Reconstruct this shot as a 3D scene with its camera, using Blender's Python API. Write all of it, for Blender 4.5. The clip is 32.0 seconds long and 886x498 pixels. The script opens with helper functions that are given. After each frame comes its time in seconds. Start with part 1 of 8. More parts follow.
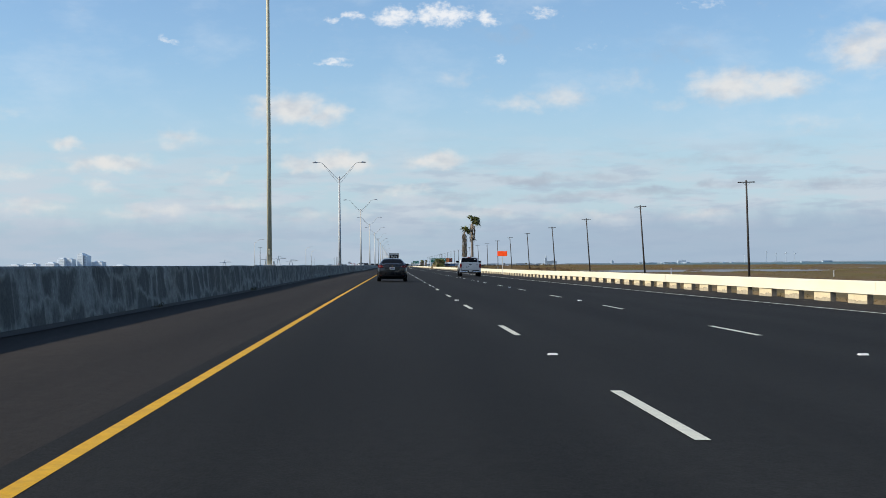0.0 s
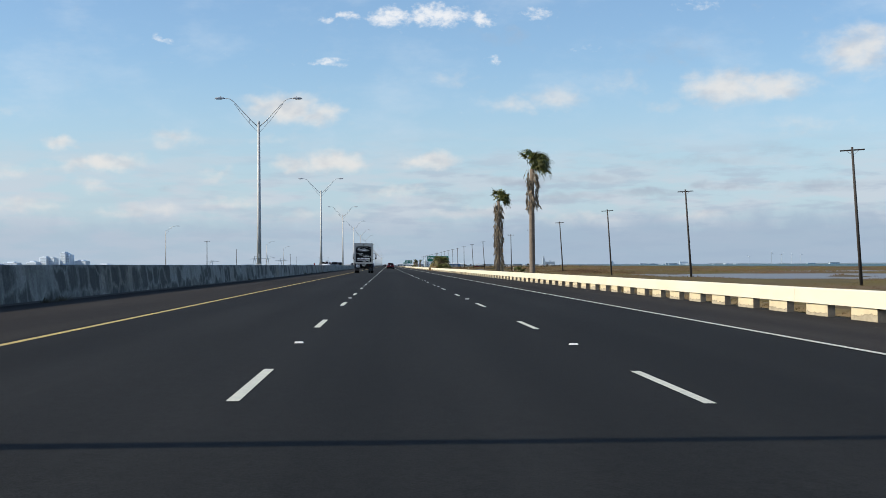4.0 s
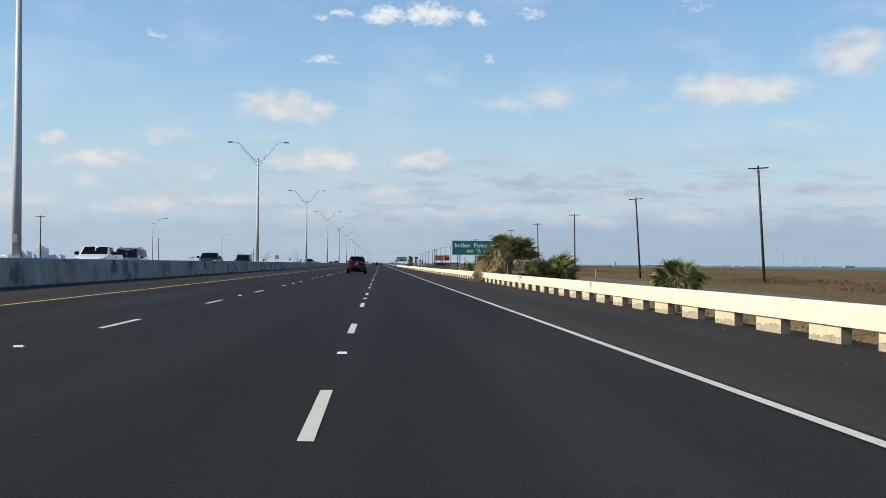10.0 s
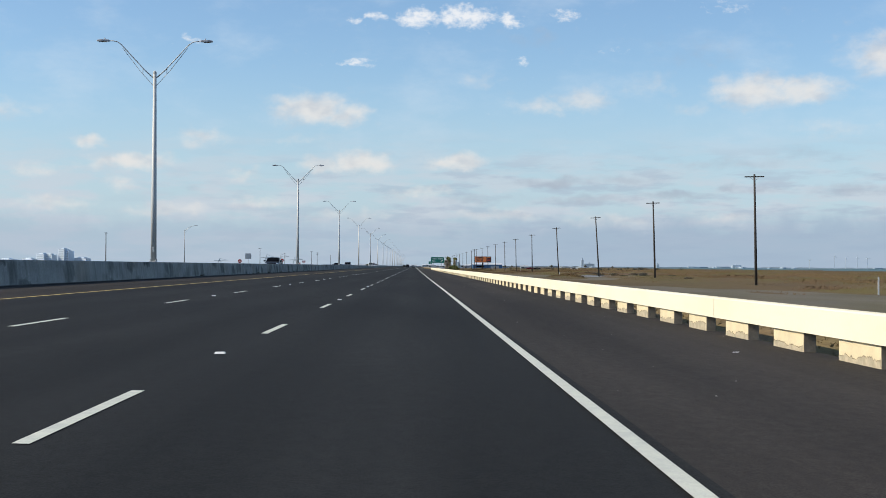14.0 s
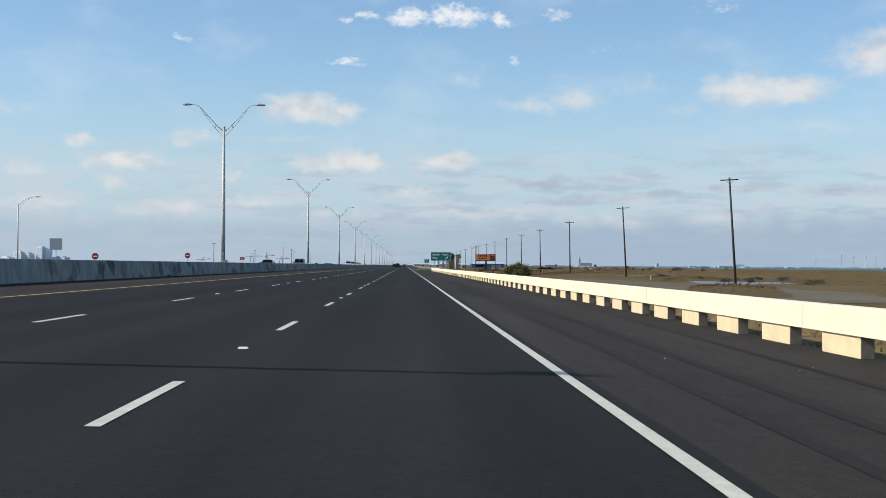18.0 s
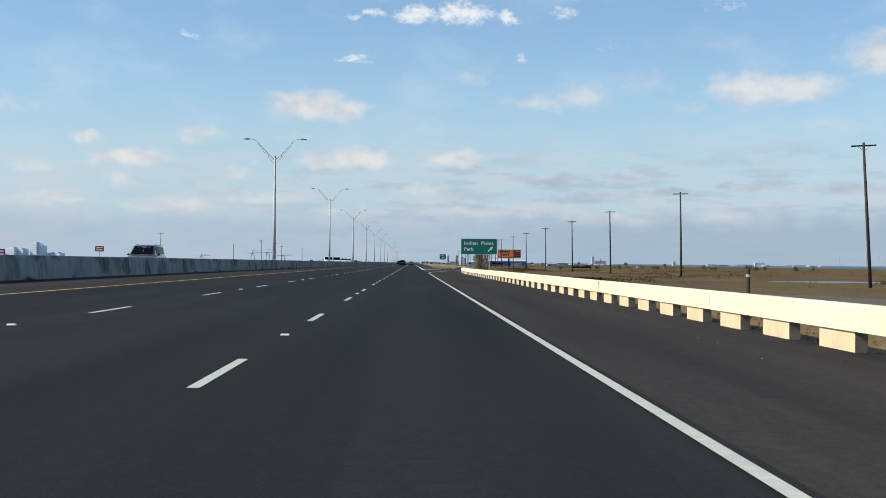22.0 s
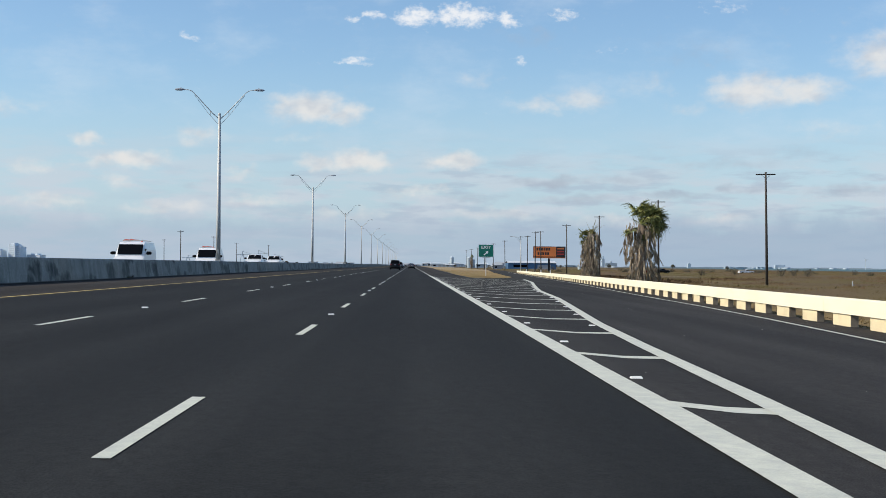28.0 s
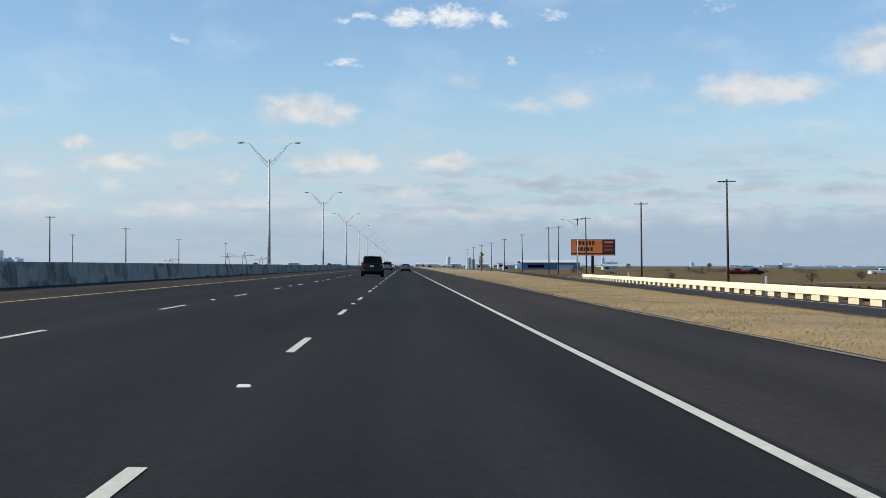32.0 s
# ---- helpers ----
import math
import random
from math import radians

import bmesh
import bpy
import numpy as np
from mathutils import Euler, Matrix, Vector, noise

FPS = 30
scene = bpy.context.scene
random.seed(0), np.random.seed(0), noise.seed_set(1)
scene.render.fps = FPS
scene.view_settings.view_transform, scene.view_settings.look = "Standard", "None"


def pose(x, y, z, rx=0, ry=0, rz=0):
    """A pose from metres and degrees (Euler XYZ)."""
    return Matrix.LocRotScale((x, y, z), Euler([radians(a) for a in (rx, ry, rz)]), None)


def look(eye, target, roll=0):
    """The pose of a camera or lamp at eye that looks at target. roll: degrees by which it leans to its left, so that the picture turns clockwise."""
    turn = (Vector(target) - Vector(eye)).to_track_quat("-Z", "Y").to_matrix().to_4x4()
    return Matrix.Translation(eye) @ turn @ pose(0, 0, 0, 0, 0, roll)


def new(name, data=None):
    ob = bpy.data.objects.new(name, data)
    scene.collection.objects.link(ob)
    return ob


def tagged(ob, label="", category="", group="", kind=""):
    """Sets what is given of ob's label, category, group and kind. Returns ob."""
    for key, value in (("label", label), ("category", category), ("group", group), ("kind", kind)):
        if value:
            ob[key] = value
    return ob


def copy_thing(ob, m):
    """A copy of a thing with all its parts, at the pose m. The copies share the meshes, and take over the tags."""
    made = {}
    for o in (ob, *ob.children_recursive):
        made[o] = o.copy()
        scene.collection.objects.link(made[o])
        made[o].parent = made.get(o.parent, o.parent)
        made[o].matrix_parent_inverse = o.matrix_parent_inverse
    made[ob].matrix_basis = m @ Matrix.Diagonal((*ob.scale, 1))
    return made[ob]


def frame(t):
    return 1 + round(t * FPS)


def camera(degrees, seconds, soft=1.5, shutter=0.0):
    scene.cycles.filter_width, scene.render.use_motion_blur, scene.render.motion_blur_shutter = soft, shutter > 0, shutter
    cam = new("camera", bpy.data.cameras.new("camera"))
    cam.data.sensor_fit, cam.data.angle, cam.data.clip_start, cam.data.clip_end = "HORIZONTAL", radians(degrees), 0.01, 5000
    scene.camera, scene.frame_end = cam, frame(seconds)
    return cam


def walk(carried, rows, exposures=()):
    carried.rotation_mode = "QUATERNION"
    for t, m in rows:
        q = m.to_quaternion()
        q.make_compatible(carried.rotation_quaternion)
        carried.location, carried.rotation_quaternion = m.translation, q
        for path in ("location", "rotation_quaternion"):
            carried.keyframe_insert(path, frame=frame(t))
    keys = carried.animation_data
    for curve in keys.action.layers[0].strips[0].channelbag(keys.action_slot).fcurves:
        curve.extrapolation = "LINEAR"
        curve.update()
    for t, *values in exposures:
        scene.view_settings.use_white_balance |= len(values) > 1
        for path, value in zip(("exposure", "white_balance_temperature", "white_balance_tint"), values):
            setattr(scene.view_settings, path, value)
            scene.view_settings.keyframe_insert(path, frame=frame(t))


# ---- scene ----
cam = camera(36.22, 32.0, 0.8)
# seconds, x, y, z, tilt, lean, heading
PATH = [
    (0.0, 1.822, -8.051, 1.109, 90.666, 0.501, -2.060),
    (0.5, 2.011, 9.538, 1.108, 90.676, 0.158, -2.585),
    (1.0, 2.470, 27.210, 1.103, 90.670, 0.260, -3.035),
    (1.5, 2.917, 44.973, 1.099, 90.694, 0.452, -3.106),
    (2.0, 3.444, 62.919, 1.093, 90.767, 0.179, -2.890),
    (2.5, 3.950, 81.081, 1.087, 90.698, -0.195, -2.713),
    (3.0, 4.218, 99.285, 1.085, 90.799, -0.067, -2.614),
    (3.5, 4.567, 117.588, 1.081, 90.694, 0.214, -2.505),
    (5.5, 5.247, 191.607, 1.073, 90.677, -0.037, -1.836),
    (6.0, 5.389, 210.207, 1.072, 90.681, -0.224, -1.939),
    (6.5, 5.576, 228.201, 1.069, 90.661, -0.304, -2.128),
    (7.0, 5.807, 246.210, 1.066, 90.744, -0.391, -2.332),
    (7.5, 6.082, 264.856, 1.063, 90.666, -0.819, -2.420),
    (8.0, 6.380, 283.702, 1.059, 90.625, -0.750, -2.442),
    (8.5, 6.665, 302.374, 1.054, 90.639, -0.478, -2.469),
    (9.0, 6.999, 320.929, 1.049, 90.689, -0.588, -2.540),
    (9.5, 7.352, 339.393, 1.044, 90.534, -0.389, -2.636),
    (10.0, 7.745, 357.862, 1.038, 90.636, -0.395, -2.672),
    (10.5, 8.139, 376.215, 1.031, 90.727, -0.271, -2.603),
    (11.0, 8.469, 394.561, 1.024, 90.662, -0.473, -2.504),
    (11.5, 8.786, 413.013, 1.017, 90.600, -0.129, -2.391),
    (12.0, 9.039, 431.423, 1.011, 90.680, -0.352, -2.263),
    (12.5, 9.224, 449.689, 1.005, 90.638, -0.225, -2.117),
    (13.0, 9.441, 467.896, 0.998, 90.589, -0.298, -1.816),
    (13.5, 9.677, 486.160, 0.991, 90.606, -0.168, -1.427),
    (14.0, 9.486, 504.533, 0.993, 90.728, -0.270, -1.230),
    (14.5, 9.316, 522.870, 0.995, 90.739, -0.440, -1.116),
    (16.5, 9.046, 595.909, 0.997, 90.583, -0.539, -1.402),
    (17.0, 9.177, 614.041, 0.993, 90.514, -0.347, -1.449),
    (17.5, 9.149, 632.083, 0.993, 90.672, -0.237, -1.581),
    (18.0, 9.214, 650.078, 0.991, 90.700, -0.309, -1.614),
    (18.5, 9.271, 668.036, 0.989, 90.622, -0.255, -1.629),
    (19.0, 9.321, 685.997, 0.987, 90.717, -0.018, -1.500),
    (19.5, 9.306, 704.057, 0.987, 90.765, -0.021, -1.282),
    (20.0, 9.239, 722.173, 0.988, 90.678, -0.284, -1.220),
    (20.5, 9.163, 740.277, 0.990, 90.601, -0.338, -1.341),
    (21.0, 9.113, 758.326, 0.991, 90.693, -0.377, -1.384),
    (21.5, 9.025, 776.236, 0.993, 90.618, -0.669, -1.304),
    (22.0, 9.017, 794.062, 0.993, 90.593, -0.469, -1.335),
    (22.5, 8.979, 811.804, 0.995, 90.606, -0.317, -1.297),
    (23.0, 8.943, 829.569, 0.996, 90.647, -0.190, -1.438),
    (23.5, 8.943, 847.468, 0.996, 90.681, -0.172, -1.492),
    (24.0, 8.896, 865.342, 0.997, 90.567, -0.405, -1.571),
    (24.5, 8.936, 883.037, 0.996, 90.411, -0.575, -1.661),
    (26.5, 8.922, 952.971, 0.997, 90.582, -0.471, -1.494),
    (27.0, 8.924, 970.290, 0.997, 90.678, -0.534, -1.466),
    (27.5, 8.890, 987.629, 0.998, 90.669, -0.597, -1.399),
    (28.0, 8.887, 1005.007, 0.998, 90.685, -0.483, -1.358),
    (28.5, 8.878, 1022.412, 0.998, 90.735, -0.364, -1.287),
    (29.0, 8.830, 1039.732, 0.999, 90.715, -0.414, -1.323),
    (29.5, 8.752, 1057.040, 1.002, 90.590, -0.276, -1.368),
    (30.0, 8.724, 1074.259, 1.003, 90.544, -0.361, -1.392),
    (30.5, 8.686, 1091.355, 1.004, 90.540, -0.307, -1.505),
    (31.0, 8.677, 1108.439, 1.004, 90.711, -0.326, -1.528),
    (31.5, 8.756, 1125.477, 1.002, 90.666, -0.047, -1.545),
    (32.0, 8.638, 1142.460, 1.005, 90.720, -0.029, -1.684),
]
walk(cam, [(r[0], pose(*r[1:])) for r in PATH])

# ---- light ----
SUN_DIR = Vector((-0.80, -0.085, 0.59)).normalized()
sun = new("sun", bpy.data.lights.new("sun", "SUN"))
sun.data.energy, sun.data.angle, sun.data.color = 4.7, radians(0.53), (1.0, 0.9, 0.74)
sun.matrix_world = look(SUN_DIR * 50, (0, 0, 0))


def nodes_of(tree):
    def node(kind, **sets):
        n = tree.nodes.new(kind)
        for k, v in sets.items():
            if k == "op":
                n.operation = v
            elif k == "ins":
                for key, val in v.items():
                    if isinstance(val, bpy.types.NodeSocket):
                        tree.links.new(val, n.inputs[key])
                    else:
                        n.inputs[key].default_value = val
        return n
    return node


world = bpy.data.worlds.new("world")
scene.world = world
world.use_nodes = True
wt = world.node_tree
wt.nodes.clear()
W = nodes_of(wt)


def m1(op, a, b=0.0, c=0.0, clamp=False):
    n = W("ShaderNodeMath", op=op, ins={0: a, 1: b, 2: c})
    n.use_clamp = clamp
    return n.outputs[0]


def ramp01(v, lo, hi):
    n = W("ShaderNodeMapRange", ins={0: v, 1: lo, 2: hi, 3: 0.0, 4: 1.0})
    n.interpolation_type = "SMOOTHSTEP"
    return n.outputs[0]


def wmix(f, a, b):
    n = wt.nodes.new("ShaderNodeMix")
    n.data_type = "RGBA"
    for i, v in ((0, f), (6, a), (7, b)):
        if isinstance(v, bpy.types.NodeSocket):
            wt.links.new(v, n.inputs[i])
        else:
            n.inputs[i].default_value = v if i == 0 else (*v, 1)
    return n.outputs[2]


sky = W("ShaderNodeTexSky")
sky.sky_type, sky.sun_disc = "NISHITA", False
sky.sun_elevation = math.asin(SUN_DIR.z)
sky.sun_rotation = math.atan2(SUN_DIR.x, SUN_DIR.y)
sky.altitude, sky.air_density, sky.dust_density, sky.ozone_density = 0, 1.0, 0.6, 1.5
dirn = W("ShaderNodeTexCoord").outputs["Generated"]
sep = W("ShaderNodeSeparateXYZ", ins={0: dirn})
az = m1("MULTIPLY", m1("ARCTAN2", sep.outputs[0], sep.outputs[1]), 57.2958)
el = m1("MULTIPLY", m1("ARCSINE", sep.outputs[2]), 57.2958)
flat = W("ShaderNodeCombineXYZ", ins={0: az, 1: el, 2: 0.0}).outputs[0]


def wnoise(scale, sx, sy, detail=6.0, rough=0.6, off=0.0):
    v = W("ShaderNodeVectorMath", op="MULTIPLY_ADD", ins={0: flat, 1: (sx, sy, 1), 2: (off, off * 0.7, 0)}).outputs[0]
    return W("ShaderNodeTexNoise", ins={"Vector": v, "Scale": scale, "Detail": detail, "Roughness": rough})


warp = wnoise(1.0, 1.0, 1.3, 3.0, 0.5, 3.0)
shift = W("ShaderNodeVectorMath", op="MULTIPLY_ADD", ins={0: warp.outputs[1], 1: (1.7, 0.8, 0), 2: (-0.85, -0.4, 0)}).outputs[0]
warped = W("ShaderNodeVectorMath", op="ADD", ins={0: flat, 1: shift}).outputs[0]


def puffs(rows):
    """Cloud cover from soft ellipses: azimuth, elevation, half width and half height in degrees, weight."""
    total = None
    for a, e, w, h, k in rows:
        v = W("ShaderNodeVectorMath", op="MULTIPLY_ADD", ins={0: warped, 1: (1 / w, 1 / h, 0), 2: (-a / w, -e / h, 0)}).outputs[0]
        d = W("ShaderNodeVectorMath", op="LENGTH", ins={0: v}).outputs["Value"]
        g = m1("MULTIPLY", ramp01(d, 1.6, 0.05), k)
        total = g if total is None else m1("MAXIMUM", total, g)
    return total


HIGH = [(2.6, 10.45, 0.9, 0.42, 1.0), (1.7, 10.6, 0.7, 0.5, 0.9), (0.1, 10.4, 1.1, 0.38, 0.9), (-1.6, 10.45, 0.6, 0.26, 0.7),
        (-2.4, 10.2, 0.35, 0.22, 0.6), (3.9, 10.3, 0.6, 0.3, 0.8), (6.4, 10.5, 0.8, 0.25, 0.6), (-2.5, 8.5, 0.75, 0.22, 0.8),
        (-9.2, 9.4, 0.4, 0.25, 0.5), (4.5, 8.6, 0.4, 0.18, 0.55), (13.2, 10.7, 1.2, 0.3, 0.4), (8.4, 9.0, 0.9, 0.2, 0.3)]
LOW = [(-4.4, 6.6, 1.7, 0.75, 1.0), (-3.0, 6.35, 1.2, 0.5, 0.9), (-2.2, 4.35, 1.5, 0.5, 1.0), (-3.9, 4.2, 1.0, 0.42, 0.8),
       (1.8, 4.4, 1.2, 0.42, 0.9), (14.2, 7.3, 1.9, 0.72, 1.0), (16.2, 7.25, 1.6, 0.6, 0.9), (-11.8, 4.25, 2.0, 0.42, 0.85),
       (-13.4, 5.0, 0.7, 0.3, 0.8), (-9.0, 5.3, 1.4, 0.4, 0.55), (-12.1, 3.35, 0.9, 0.3, 0.6), (-7.1, 3.8, 0.8, 0.34, 0.6),
       (5.2, 6.75, 1.3, 0.42, 0.6), (7.2, 7.05, 1.5, 0.5, 0.62), (2.8, 7.8, 1.2, 0.45, 0.35), (19.5, 8.6, 1.8, 1.0, 0.9)]
LOW += [(-6.4, 2.6, 1.6, 0.3, 0.6), (-10.4, 2.3, 2.2, 0.3, 0.6), (-14.8, 2.5, 1.8, 0.35, 0.6), (0.2, 3.1, 1.6, 0.25, 0.55), (3.4, 2.2, 2.4, 0.28, 0.55), (8.2, 1.9, 2.6, 0.25, 0.5), (13.0, 2.0, 2.2, 0.25, 0.5), (-3.0, 2.1, 2.6, 0.3, 0.5),
        (-15.5, 3.9, 1.2, 0.4, 0.5), (-5.0, 5.2, 1.6, 0.3, 0.3), (9.8, 7.6, 1.4, 0.6, 0.3), (11.8, 6.6, 1.2, 0.4, 0.35), (17.5, 5.6, 1.8, 0.5, 0.35), (-17, 6.2, 1.6, 0.5, 0.5)]
GREY = [(5.9, 3.55, 1.7, 0.26, 0.8), (9.0, 3.65, 1.3, 0.28, 0.55), (10.8, 2.95, 1.6, 0.22, 0.75), (7.2, 2.8, 2.4, 0.26, 0.6),
        (13.3, 3.2, 0.8, 0.22, 0.7), (14.6, 3.15, 0.9, 0.2, 0.6), (13.2, 4.3, 2.2, 0.3, 0.5), (16.3, 4.6, 1.6, 0.5, 0.35),
        (3.0, 2.85, 2.0, 0.24, 0.5), (5.0, 9.6, 1.6, 0.5, 0.3), (12.0, 8.9, 2.6, 0.8, 0.25), (18.0, 3.2, 1.6, 0.25, 0.6), (-9.4, 3.2, 0.7, 0.2, 0.3)]
fluff = wnoise(1.3, 1.0, 1.5, 5.0, 0.55, 11.0).outputs[0]


torn = wnoise(2.8, 1.0, 1.5, 7.0, 0.62, 17.0).outputs[0]


def cover(rows, lo, hi, rag=fluff, amp=0.8):
    return ramp01(m1("ADD", puffs(rows), m1("MULTIPLY_ADD", rag, amp, -0.525 * amp)), lo, hi)


high, low, grey = cover(HIGH, 0.15, 1.0, torn, 1.5), cover(LOW, 0.05, 1.0), cover(GREY, 0.02, 1.0)
# thin cover that thickens towards the horizon
bank = wnoise(0.62, 0.5, 2.4, 5.0, 0.55, 23.0).outputs[0]
bank = m1("MULTIPLY", ramp01(bank, 0.40, 0.62), ramp01(el, 6.5, 2.2))
shade = wnoise(0.8, 0.5, 2.6, 5.0, 0.55, 87.0).outputs[0]
shade = m1("MULTIPLY", ramp01(shade, 0.47, 0.66), m1("MULTIPLY", ramp01(el, 5.8, 3.2), ramp01(az, -18.0, 4.0)))
veil = wnoise(0.35, 0.6, 1.3, 7.0, 0.6, 41.0).outputs[0]
veil = m1("MULTIPLY", ramp01(veil, 0.45, 0.8), 0.35)
base = W("ShaderNodeVectorMath", op="MULTIPLY", ins={0: sky.outputs[0], 1: (0.112, 0.130, 0.146)}).outputs[0]
c = wmix(veil, base, (0.68, 0.78, 0.88))
c = wmix(m1("MULTIPLY", ramp01(el, 9.0, 0.0), 0.75), c, (0.47, 0.61, 0.76))
c = wmix(m1("MULTIPLY", bank, 0.75), c, (0.59, 0.645, 0.72))
c = wmix(m1("MULTIPLY", shade, 0.6), c, (0.41, 0.495, 0.61))
lump = ramp01(wnoise(0.8, 1.0, 1.6, 3.0, 0.5, 61.0).outputs[0], 0.25, 0.6)
c = wmix(m1("MULTIPLY", grey, 0.75), c, (0.40, 0.46, 0.55))
c = wmix(m1("MULTIPLY", low, 0.85), c, wmix(lump, (0.60, 0.62, 0.66), (0.82, 0.80, 0.775)))
c = wmix(m1("MULTIPLY", high, 0.9), c, (0.90, 0.91, 0.93))
# haze bank resting on the horizon, and dull water light below it
crest = m1("ADD", el, m1("MULTIPLY_ADD", wnoise(0.9, 0.7, 0.7, 4.0, 0.55, 5.0).outputs[0], -1.6, 0.8))
depth = m1("MULTIPLY_ADD", ramp01(az, 0.0, 7.0), 0.30, 0.50)
c = wmix(m1("MULTIPLY", ramp01(crest, 2.5, 1.3), depth), c, (0.355, 0.458, 0.588))
bg = W("ShaderNodeBackground", ins={0: c, 1: 1.0})
wo = wt.nodes.new("ShaderNodeOutputWorld")
wt.links.new(bg.outputs[0], wo.inputs[0])
scene.view_settings.exposure = 0.0


# ---- materials ----
def material(name, color, rough=0.6, metal=0.0, vary=0.15, scale=3.0, fine=40.0, bump=0.0, tint=None, tint_amount=0.0,
             tint_scale=0.6, stretch=(1, 1, 1), coat=0.0, random_value=0.0, world_space=False, spec=0.5):
    """A surface with two scales of variation, a second colour in patches, and fine relief."""
    m = bpy.data.materials.new(name)
    m.use_nodes = True
    t = m.node_tree
    N = nodes_of(t)
    b = t.nodes["Principled BSDF"]
    if world_space:
        co = N("ShaderNodeNewGeometry").outputs["Position"]
    else:
        co = N("ShaderNodeTexCoord").outputs["Object"]
    raw = co
    co = N("ShaderNodeVectorMath", op="MULTIPLY", ins={0: co, 1: stretch}).outputs[0]
    big = N("ShaderNodeTexNoise", ins={"Vector": co, "Scale": scale, "Detail": 4.0}).outputs[0]
    small = N("ShaderNodeTexNoise", ins={"Vector": raw, "Scale": fine, "Detail": 3.0}).outputs[0]
    v = N("ShaderNodeMath", op="ADD", ins={0: big, 1: small}).outputs[0]
    v = N("ShaderNodeMapRange", ins={0: v, 1: 0.6, 2: 1.4, 3: 1 - vary, 4: 1 + vary}).outputs[0]
    if random_value:
        rnd = N("ShaderNodeObjectInfo").outputs["Random"]
        rnd = N("ShaderNodeMapRange", ins={0: rnd, 3: 1 - random_value, 4: 1 + random_value}).outputs[0]
        v = N("ShaderNodeMath", op="MULTIPLY", ins={0: v, 1: rnd}).outputs[0]
    rgb = N("ShaderNodeRGB")
    rgb.outputs[0].default_value = (*color, 1)
    col = rgb.outputs[0]
    if tint:
        f = N("ShaderNodeTexNoise", ins={"Vector": co, "Scale": tint_scale, "Detail": 5.0}).outputs[0]
        f = N("ShaderNodeMapRange", ins={0: f, 1: 0.42, 2: 0.62, 3: 0.0, 4: tint_amount}).outputs[0]
        mx = t.nodes.new("ShaderNodeMix")
        mx.data_type = "RGBA"
        t.links.new(f, mx.inputs[0])
        t.links.new(col, mx.inputs[6])
        mx.inputs[7].default_value = (*tint, 1)
        col = mx.outputs[2]
    col = N("ShaderNodeVectorMath", op="SCALE", ins={0: col, "Scale": v}).outputs[0]
    t.links.new(col, b.inputs["Base Color"])
    r = N("ShaderNodeMapRange", ins={0: big, 1: 0.3, 2: 0.7, 3: max(0.02, rough - 0.08), 4: min(1, rough + 0.08)}).outputs[0]
    t.links.new(r, b.inputs["Roughness"])
    b.inputs["Metallic"].default_value = metal
    b.inputs["Specular IOR Level"].default_value = spec
    b.inputs["Coat Weight"].default_value = coat
    b.inputs["Coat Roughness"].default_value = 0.06
    if bump:
        n = N("ShaderNodeBump", ins={"Strength": bump, "Distance": 0.02, "Height": small})
        t.links.new(n.outputs[0], b.inputs["Normal"])
    return m


